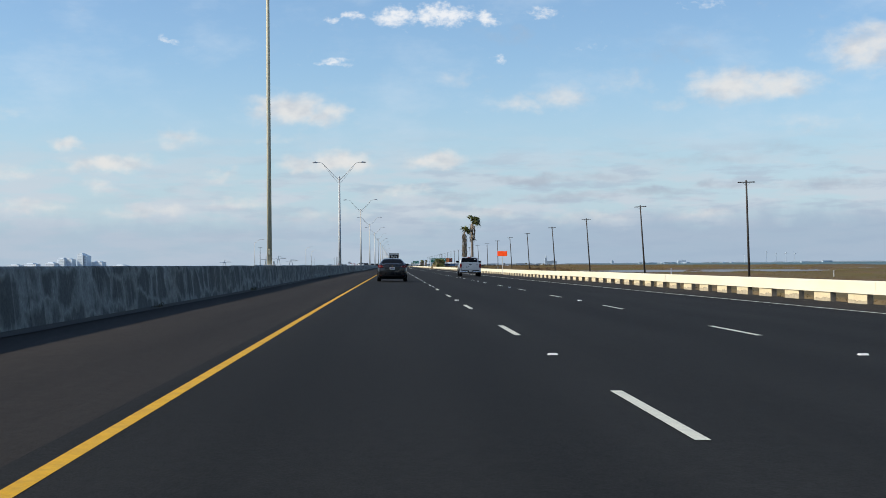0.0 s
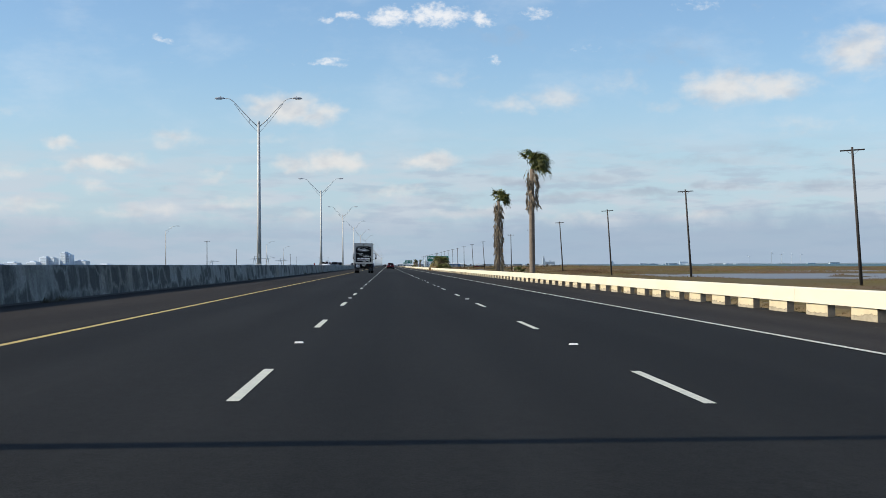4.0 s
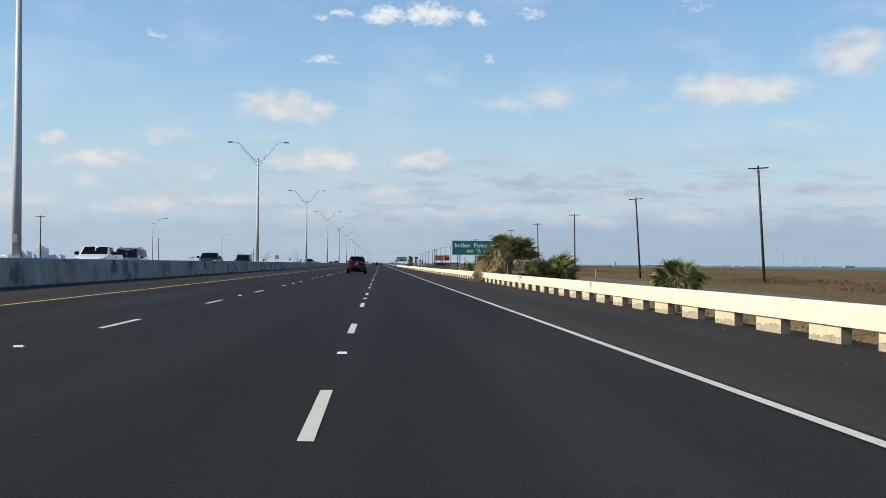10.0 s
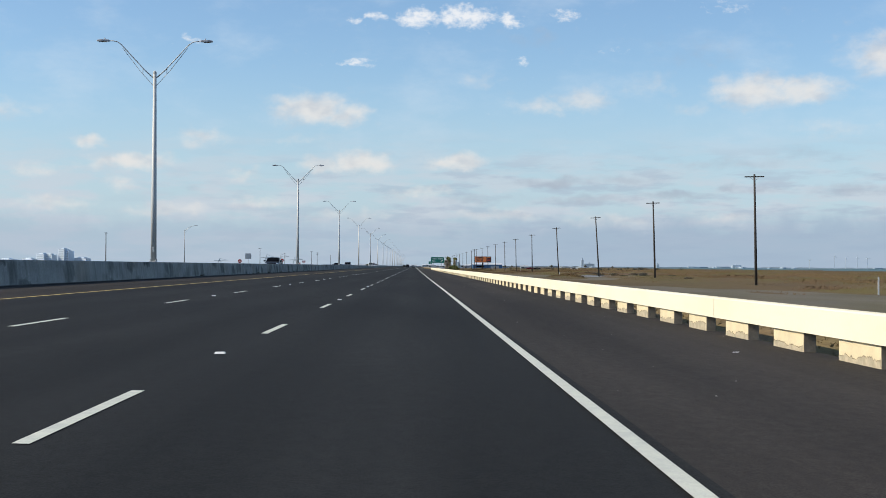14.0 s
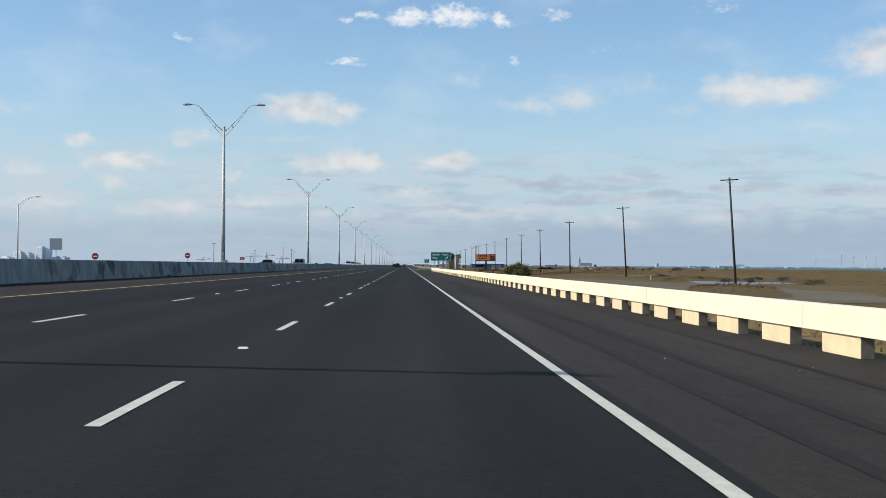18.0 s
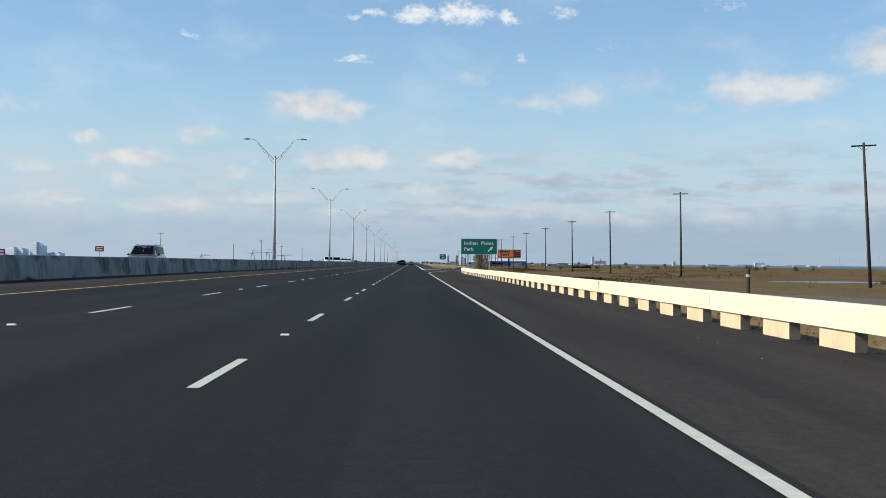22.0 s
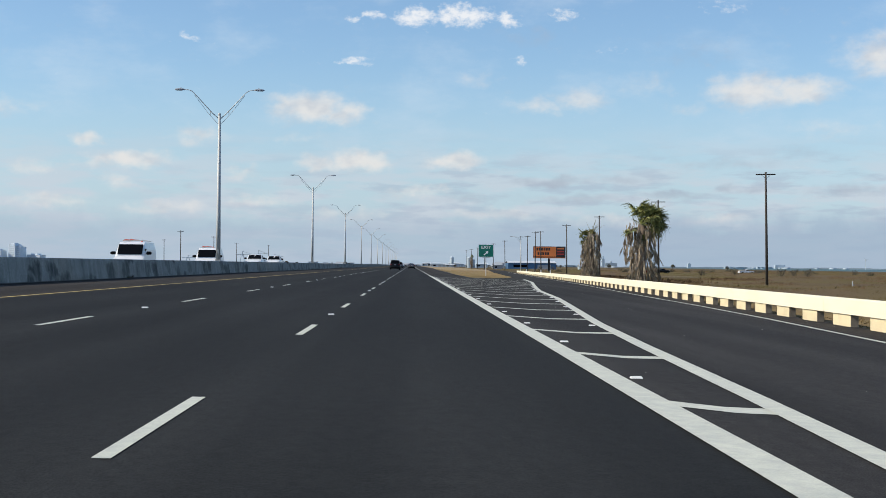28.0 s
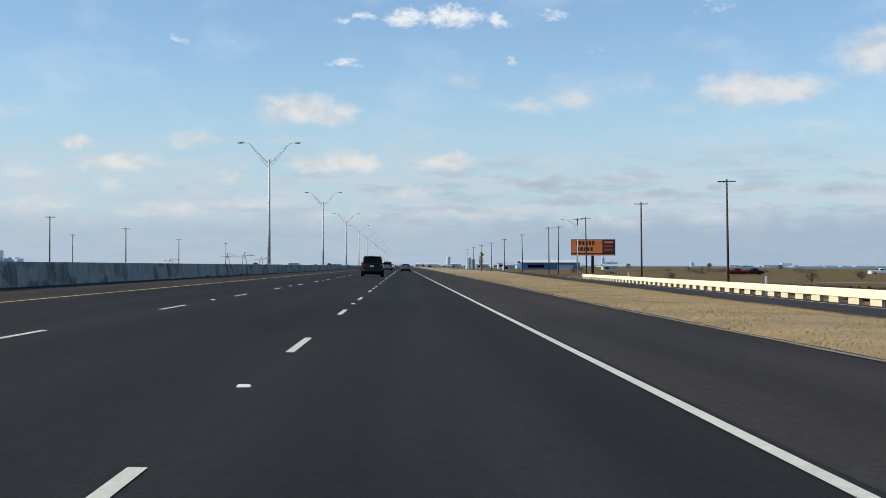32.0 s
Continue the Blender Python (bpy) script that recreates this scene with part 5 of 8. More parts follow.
def shell(T, ys, fade=0.9):
    """Closed rings of a car's lower body; T holds the tables top, wide, low and the rear's setback by height."""
    rings = []
    for y in ys:
        w, zt, zl = between(y, T["wide"]), between(y, T["top"]), between(y, T["low"])
        zm = zl + (zt - zl) * 0.45
        half = [(0, zl), (0.8 * w, zl), (0.94 * w, zl + 0.05), (w, zm), (0.99 * w, zl + (zt - zl) * 0.68), (0.965 * w, zl + (zt - zl) * 0.84), (0.90 * w, zt - 0.02), (0.78 * w, zt), (0.4 * w, zt + 0.018), (0, zt + 0.024)]
        k = max(0.0, 1 - y / fade)
        full = half + [(-a, b) for a, b in half[-2:0:-1]]
        rings.append([(a, y + k * between(b, T["rear"]) + k * 0.10 * (abs(a) / w) ** 4, b) for a, b in full])
    return loft(rings, close=True)


def cabin_rings(T, ys):
    rings = []
    for y in ys:
        zb, zr, wb, wt = between(y, T["belt"]), between(y, T["roof"]), between(y, T["wide"]) * 0.9, between(y, T["crown"])
        f = min(1.0, max(0.0, (zr - zb) / T["rise"]))
        wr = wb + (wt - wb) * f
        half = [(wb, zb - 0.06), (wb + (wr - wb) * 0.5, (zb + zr) / 2), (wr, zr - 0.05 * f), (wr * 0.9, zr - 0.012), (wr * 0.5, zr + 0.012 * f), (0, zr + 0.02 * f)]
        rings.append([(a, y, b) for a, b in half + [(-a, b) for a, b in half[-2::-1]]])
    return rings


def pane_top(T, y0, y1, side, lift=0.007, n=6, k0=0.0):
    """A pane on the upper surface of the cabin between two stations."""
    rows = []
    for i in range(n + 1):
        y = y0 + (y1 - y0) * i / n
        zb, zr, wb, wt = between(y, T["belt"]), between(y, T["roof"]), between(y, T["wide"]) * 0.9, between(y, T["crown"])
        f = min(1.0, max(0.0, (zr - zb) / T["rise"]))
        wr = (wb + (wt - wb) * f) * side
        rows.append([(wr * u, y - lift * 0.8 if T["back"] else y, zr + 0.015 * f * (1 - u * u) - (0.04 * max(0, abs(u) - 0.75)) + lift) for u in (-1, -0.8, -0.4, 0, 0.4, 0.8, 1)])
    return sheet(rows)


def pane_side(T, s, y0, y1, lo, hi, lift=0.022, n=5):
    rows = []
    for i in range(n + 1):
        y = y0 + (y1 - y0) * i / n
        zb, zr, wb, wt = between(y, T["belt"]), between(y, T["roof"]), between(y, T["wide"]) * 0.9, between(y, T["crown"])
        f = min(1.0, max(0.0, (zr - zb) / T["rise"]))
        wr = wb + (wt - wb) * f
        row = []
        for g in (lo, (lo + hi) / 2, hi):
            z = zb + (zr - 0.05 - zb) * g
            row.append((s * (wb + (wr - wb) * (z - zb + 0.06) / (zr - 0.05 * f - zb + 0.06) + lift), y, z))
        rows.append(row)
    bm = bmesh.new()
    vs = [[bm.verts.new(p) for p in q] for q in rows]
    for q, w in zip(vs, vs[1:]):
        for k in range(2):
            bm.faces.new((q[k], q[k + 1], w[k + 1], w[k]))
    return bm


def arch(parent, s, x, y, r):
    bm = bmesh.new()
    inner, outer = [], []
    for k in range(15):
        a = radians(-12 + 204 * k / 14)
        for lst, q in ((inner, 0.0), (outer, 1.0)):
            lst.append(bm.verts.new((s * (x + 0.004), y + math.cos(a) * r * q * 1.15, r + math.sin(a) * r * q * 1.15 + (0 if q else 0))))
    for k in range(14):
        bm.faces.new((inner[k], outer[k], outer[k + 1], inner[k + 1]))
    bmesh.ops.remove_doubles(bm, verts=bm.verts, dist=0.0005)
    return part("wheel_arch", bm, BLACK_TRIM, parent)


def mirror(parent, s, x, y, z, mat, big=1.0):
    m = part("side_mirror", loft([[(s * (x + a), y + b * big, z + c * big) for b, c in ((-0.05, -0.07 * q), (0.06, -0.05 * q), (0.08, 0.05 * q), (-0.05, 0.09 * q))] for a, q in ((0.05, 0.55), (0.075, 0.92), (0.12, 1.0), (0.20 * big, 0.97), (0.235 * big, 0.75), (0.245 * big, 0.4))], close=True), mat, parent)
    part("mirror_arm", tube([(s * (x - 0.06), y + 0.02, z - 0.06), (s * (x + 0.1), y + 0.01, z - 0.02)], 0.022, 6), BLACK_TRIM, m)
    part("mirror_glass", box(min(s * (x + 0.085), s * (x + 0.205 * big)), max(s * (x + 0.085), s * (x + 0.205 * big)), y - 0.062 * big, y - 0.052 * big, z - 0.05 * big, z + 0.065 * big), GLASS_DARK, m)


def plate(parent, y, z, x=0.0):
    p = part("licence_plate", box(x - 0.155, x + 0.155, y - 0.012, y, z, z + 0.155, 0.004), PLATE, parent)
    for k in range(2):
        part("plate_bar", box(x - 0.125 + 0.135 * k, x - 0.015 + 0.135 * k, y - 0.015, y - 0.0122, z + 0.04, z + 0.105), PLATE_INK, p)
    part("plate_bar", box(x - 0.06, x + 0.06, y - 0.015, y - 0.0122, z + 0.122, z + 0.138), SIGN_RED, p)


def bumper(name, parent, half, prof, curve, mat, label=""):
    """A bumper that wraps round the corners; prof holds y, z and the share of the half width."""
    fs = (-1.0, -0.97, -0.9, -0.78, -0.55, -0.25, 0.25, 0.55, 0.78, 0.9, 0.97, 1.0)
    return part(name, loft([[(f * half * k, y + curve * abs(f) ** 5, z) for y, z, k in prof] for f in fs], close=True), mat, parent, label, smooth=True)


def lie(x, y, turn=0.0):
    """The pose of a vehicle on the sloping road."""
    s = math.degrees(math.atan(between(y, SLOPE))) if x > 0 else 0.0
    return pose(x, y, road_z(x, y) + 0.006, 0, s, turn)


def sedan(label, paint, at, detail=True, name="sedan", group=""):
    v = thing(name, label, "car", at, group)
    T = dict(wide=[(0, 0.80), (0.10, 0.885), (0.3, 0.915), (0.9, 0.927), (3.6, 0.92), (4.4, 0.86), (4.8, 0.72), (4.93, 0.5)],
             top=[(0, 1.06), (0.1, 1.10), (0.4, 1.11), (0.75, 1.06), (1.6, 1.0), (2.6, 0.97), (3.5, 0.98), (4.3, 0.88), (4.75, 0.74), (4.93, 0.6)],
             low=[(0, 0.33), (0.2, 0.24), (0.8, 0.19), (4.2, 0.19), (4.93, 0.3)],
             rear=[(0.2, 0.10), (0.34, 0.03), (0.5, 0.0), (0.66, 0.01), (0.72, 0.07), (0.9, 0.12), (1.02, 0.10), (1.08, 0.05), (1.14, 0.06)],
             belt=[(0.4, 1.08), (1.2, 1.04), (2.4, 1.0), (3.6, 0.97)], roof=[(0.42, 1.09), (0.7, 1.18), (1.1, 1.35), (1.45, 1.435), (2.1, 1.465), (2.6, 1.435), (2.95, 1.32), (3.6, 0.98)],
             crown=[(0.4, 0.72), (1.2, 0.58), (2.2, 0.60), (3.2, 0.62)], rise=0.4, back=True)
    part("body", shell(T, [0, 0.05, 0.12, 0.3, 0.55, 0.9, 1.4, 2.0, 2.7, 3.3, 3.8, 4.3, 4.65, 4.85, 4.93]), paint, v, smooth=True)
    part("cabin", loft(cabin_rings(T, [0.42, 0.7, 0.95, 1.15, 1.45, 1.8, 2.1, 2.4, 2.6, 2.8, 2.95, 3.3, 3.6]), caps=False), paint, v, smooth=True)
    part("rear_window", pane_top(T, 0.60, 1.34, 0.86), GLASS_DARK, v, smooth=True)
    part("windscreen", pane_top(T, 2.68, 3.5, 0.9), GLASS_DARK, v, smooth=True)
    for s in (-1, 1):
        part("side_window", pane_side(T, s, 0.98, 1.82, 0.12, 0.9), GLASS_DARK, v, smooth=True)
        part("side_window", pane_side(T, s, 1.9, 2.86, 0.12, 0.9), GLASS_DARK, v, smooth=True)
        arch(v, s, 0.928, 0.98, 0.335)
        arch(v, s, 0.922, 3.83, 0.335)
        wheel(v, s * 0.83, 0.98, 0.335, 0.225, RIM)
        wheel(v, s * 0.83, 3.83, 0.335, 0.225, RIM)
        mirror(v, s, 0.86, 3.0, 1.06, paint, 0.85)
        lamp = loft([[(s * a, y + 0.10 * (a / 0.9) ** 4, z) for a, z in zip((0.50, 0.62, 0.80, 0.885, 0.885, 0.80, 0.62), zs)] for y, zs in
                     ((0.085, (0.955, 0.90, 0.885, 0.89, 1.02, 1.035, 1.0)), (0.20, (0.955, 0.90, 0.885, 0.89, 1.02, 1.035, 1.0)))], close=True)
        t = part("tail_lamp", lamp, TAIL_RED, v, "red wraparound tail lamp")
        part("reversing_lens", box(min(s * 0.54, s * 0.63), max(s * 0.54, s * 0.63), 0.083, 0.115, 0.945, 0.975, 0.008), TAIL_CLEAR, t)
        part("brake_lens", box(min(s * 0.73, s * 0.81), max(s * 0.73, s * 0.81), 0.128, 0.17, 0.935, 0.98, 0.008), TAIL_CLEAR, t)
        part("reflector", box(min(s * 0.67, s * 0.75), max(s * 0.67, s * 0.75), 0.03, 0.08, 0.385, 0.400, 0.004), TAIL_RED, v)
        part("headlamp", loft([[(s * a, y, z) for a, z in ((0.5, 0.66), (0.8, 0.68), (0.82, 0.78), (0.5, 0.74))] for y in (4.45, 4.78)], close=True), HEAD_CLEAR, v)
    bumper("bumper_insert", v, 0.855, ((0.12, 0.21, 0.84), (0.03, 0.25, 0.90), (-0.006, 0.33, 0.97), (-0.010, 0.42, 1.0), (0.0, 0.435, 1.0), (0.25, 0.435, 1.0), (0.25, 0.21, 0.84)), 0.17, BLACK_TRIM)
    part("bumper_line", box(-0.66, 0.66, -0.012, 0.05, 0.452, 0.457, 0.002), BLACK_TRIM, v)
    part("plate_recess", loft([[(a, y, z) for a, z in ((-0.40, 0.70), (0.40, 0.70), (0.46, 0.78), (0.48, 0.93), (-0.48, 0.93), (-0.46, 0.78))] for y in (0.052, 0.2)], close=True), paint, v)
    part("trunk_strip", box(-0.36, 0.36, 0.035, 0.1, 0.70, 0.715, 0.004), BLACK_TRIM, v)
    plate(v, 0.05, 0.755)
    em = box(-0.065, 0.065, 0.040, 0.12, 0.975, 0.991)
    add_box(em, -0.025, 0.025, 0.038, 0.12, 0.962, 1.004)
    part("emblem", em, GOLD, v)
    part("badge_bar", box(-0.62, -0.42, 0.098, 0.13, 1.045, 1.06), CHROME, v)
    part("antenna_fin", loft([[(0.02, 1.30, 1.455), (-0.02, 1.30, 1.455), (-0.02, 1.48, 1.455), (0.02, 1.48, 1.455)], [(0.006, 1.34, 1.50), (-0.006, 1.34, 1.50), (-0.006, 1.40, 1.50), (0.006, 1.40, 1.50)]], close=True), BLACK_TRIM, v)
    part("underbody", box(-0.72, 0.72, 0.12, 4.6, 0.15, 0.25), BLACK_TRIM, v)
    for s in (-1, 1):
        part("door_handle", box(min(s * 0.905, s * 0.955), max(s * 0.905, s * 0.955), 1.75, 1.95, 0.90, 0.93, 0.008), CHROME, v)
        part("sill_trim", box(min(s * 0.87, s * 0.93), max(s * 0.87, s * 0.93), 1.4, 3.4, 0.19, 0.24, 0.01), BLACK_TRIM, v)
    return v


def suv(label, paint, at, name="suv", boxy=False, group="", rails=True):
    v = thing(name, label, "car", at, group)
    h = 1.86 if boxy else 1.755
    belt = 1.14 if boxy else 1.10
    T = dict(wide=[(0, 0.86), (0.12, 0.955), (0.4, 0.99), (1.2, 1.0), (3.8, 0.99), (4.6, 0.92), (5.0, 0.78), (5.18, 0.55)],
             top=[(0, belt - 0.02), (0.15, belt + 0.02), (1.0, belt + 0.02), (3.9, belt), (4.4, belt - 0.04), (4.95, 0.95), (5.18, 0.75)],
             low=[(0, 0.42), (0.25, 0.32), (0.9, 0.24), (4.6, 0.24), (5.18, 0.36)],
             rear=[(0.2, 0.12), (0.4, 0.03), (0.55, 0.0), (0.68, 0.02), (0.78, 0.09), (0.95, 0.08), (1.1, 0.10), (1.2, 0.12)],
             belt=[(0.1, belt), (3.0, belt - 0.02), (4.2, belt - 0.04)],
             roof=[(0.14, belt + 0.02), (0.22, belt + 0.2), (0.36 if boxy else 0.46, h - 0.12), (0.6, h - 0.05), (1.3, h - 0.01), (2.3, h), (2.9, h - 0.05), (3.2, h - 0.15), (4.0, belt - 0.02)],
             crown=[(0.1, 0.76 if not boxy else 0.80), (0.6, 0.63 if not boxy else 0.78), (2.3, 0.66 if not boxy else 0.78), (3.6, 0.72)], rise=0.5, back=True)
    part("body", shell(T, [0, 0.05, 0.12, 0.3, 0.6, 1.0, 1.6, 2.3, 3.0, 3.7, 4.2, 4.6, 4.95, 5.1, 5.18], 0.7), paint, v, smooth=True)
    part("cabin", loft(cabin_rings(T, [0.14, 0.18, 0.22, 0.30, 0.38, 0.46, 0.6, 0.9, 1.3, 1.8, 2.3, 2.7, 2.9, 3.2, 3.6, 4.0]), caps=False), paint, v, smooth=True)
    part("rear_window", pane_top(T, 0.165 if boxy else 0.195, 0.43 if not boxy else 0.34, 0.94 if not boxy else 0.88, 0.014, 8), GLASS_DARK, v, smooth=True)
    part("windscreen", pane_top(T, 3.05, 3.92, 0.9), GLASS_DARK, v, smooth=True)
    part("roof_spoiler", loft([[(a, y, z) for y, z in ((0.30 + q, h - 0.10 - d), (0.36 + q, h - 0.055 - d), (0.75, h - 0.02 - d), (0.75, h - 0.07 - d), (0.4 + q, h - 0.13 - d))] for a, q, d in ((-0.61, 0.12, 0.05), (-0.55, 0.03, 0.012), (-0.3, 0.0, 0.0), (0.3, 0.0, 0.0), (0.55, 0.03, 0.012), (0.61, 0.12, 0.05))], close=True), paint, v, smooth=True)
    for s in (-1, 1):
        part("side_window", pane_side(T, s, 0.6, 1.25, 0.14, 0.88), GLASS_DARK, v, smooth=True)
        part("side_window", pane_side(T, s, 1.32, 2.25, 0.12, 0.9), GLASS_DARK, v, smooth=True)
        part("side_window", pane_side(T, s, 2.32, 3.2, 0.12, 0.9), GLASS_DARK, v, smooth=True)
        part("window_strip", pane_side(T, s, 0.6, 3.3, 0.055, 0.085, 0.026), CHROME, v)
        for wy in (1.02, 4.1):
            arch(v, s, 1.0 if wy < 2 else 0.975, wy, 0.385)
            wheel(v, s * 0.885, wy, 0.385, 0.255, RIM if not boxy else RIM_DARK, 9)
        mirror(v, s, 0.90, 3.35, 1.18, BLACK_TRIM, 0.85)
        t = part("tail_lamp", loft([[(s * a, y + 0.10 * (a / 0.95) ** 4, z) for a, z in ((0.60, 1.0), (0.80, 0.955), (0.955, 0.95), (0.955, 1.06), (0.75, 1.075), (0.60, 1.05))] for y in (0.07, 0.2)], close=True), TAIL_RED, v, "red wraparound tail lamp")
        part("lamp_strip", box(min(s * 0.66, s * 0.88), max(s * 0.66, s * 0.88), 0.085, 0.16, 1.0, 1.02, 0.004), TAIL_CLEAR, t)
        if not boxy:
            part("exhaust_tip", loft([[(s * a, y, z) for a, z in ((0.46, 0.42), (0.70, 0.43), (0.70, 0.465), (0.46, 0.455))] for y in (-0.055, 0.2)], close=True), CHROME, v)
        q = 0.645 if boxy else 0.585
        if rails:
            part("roof_rail", tube([(s * q * 0.985, 0.75, h - 0.06), (s * q, 0.95, h - 0.005), (s * q, 2.4, h + 0.005), (s * q, 2.65, h - 0.05)], 0.018, 8), CHROME if not boxy else BLACK_TRIM, v)
        part("door_handle", box(min(s * 0.985, s * 1.03), max(s * 0.985, s * 1.03), 1.9, 2.1, 0.98, 1.01, 0.008), CHROME, v)
        part("door_handle", box(min(s * 0.985, s * 1.03), max(s * 0.985, s * 1.03), 2.95, 3.15, 0.98, 1.01, 0.008), CHROME, v)
        part("sill_trim", box(min(s * 0.94, s * 1.005), max(s * 0.94, s * 1.005), 1.45, 3.65, 0.26, 0.36, 0.01), BLACK_TRIM, v)
        part("headlamp", loft([[(s * a, y, z) for a, z in ((0.5, 0.82), (0.82, 0.84), (0.84, 0.94), (0.5, 0.9))] for y in (4.8, 5.08)], close=True), HEAD_CLEAR, v)
    bumper("rear_bumper", v, 0.935, ((0.16, 0.27, 0.84), (0.05, 0.31, 0.90), (-0.008, 0.40, 0.96), (-0.022, 0.52, 1.0), (-0.016, 0.63, 1.0), (0.0, 0.65, 0.99), (0.35, 0.65, 0.99), (0.35, 0.27, 0.84)), 0.20, BLACK_TRIM if not boxy else paint)
    if not boxy:
        part("bumper_line", box(-0.6, 0.6, -0.032, 0.05, 0.652, 0.664, 0.003), CHROME, v)
        wing = [(k / 10 * 0.90, 0.045 + 0.10 * abs(k / 10) ** 4, 1.165 - 0.10 * abs(k / 10) ** 2.2 - 0.03 * max(0, 1 - abs(k) / 2)) for k in range(-10, 11)]
        part("chrome_wing", loft([[(a, y, z - 0.016), (a, y - 0.012, z), (a, y, z + 0.014), (a, y + 0.14, z + 0.014), (a, y + 0.14, z - 0.016)] for a, y, z in wing], close=True), CHROME, v, "full-width chrome strip")
        part("emblem", lathe([(0.05, 0.060), (0.05, 0.030), (0.038, 0.026), (0.034, 0.034), (0.004, 0.034)], 16, "y"), CHROME, v).location = (0, 0.03, 1.20)
        part("badge_bar", box(-0.80, -0.66, 0.06, 0.12, 0.86, 0.875), CHROME, v)
        part("window_sticker", lathe([(0.045, 0.0), (0.045, 0.004)], 14, "y"), LETTER_WHITE, v).location = (-0.62, 0.19, 1.33)
    else:
        part("spare_step", box(-0.3, 0.3, -0.04, 0.0, 0.40, 0.5, 0.01), BLACK_TRIM, v)
    plate(v, 0.075 if not boxy else 0.055, 0.86 if boxy else 0.915)
    part("wiper", tube([(0.0, 0.16, belt + 0.06), (0.25, 0.20, belt + 0.12), (0.42, 0.22, belt + 0.14)], 0.008, 5), BLACK_TRIM, v)
    part("antenna_fin", loft([[(0.025, 0.8, h - 0.03), (-0.025, 0.8, h - 0.03), (-0.025, 1.0, h - 0.02), (0.025, 1.0, h - 0.02)], [(0.006, 0.82, h + 0.025), (-0.006, 0.82, h + 0.025), (-0.006, 0.87, h + 0.025), (0.006, 0.87, h + 0.025)]], close=True), BLACK_TRIM, v)
    part("underbody", box(-0.75, 0.75, 0.2, 4.8, 0.2, 0.4), BLACK_TRIM, v)
    return v


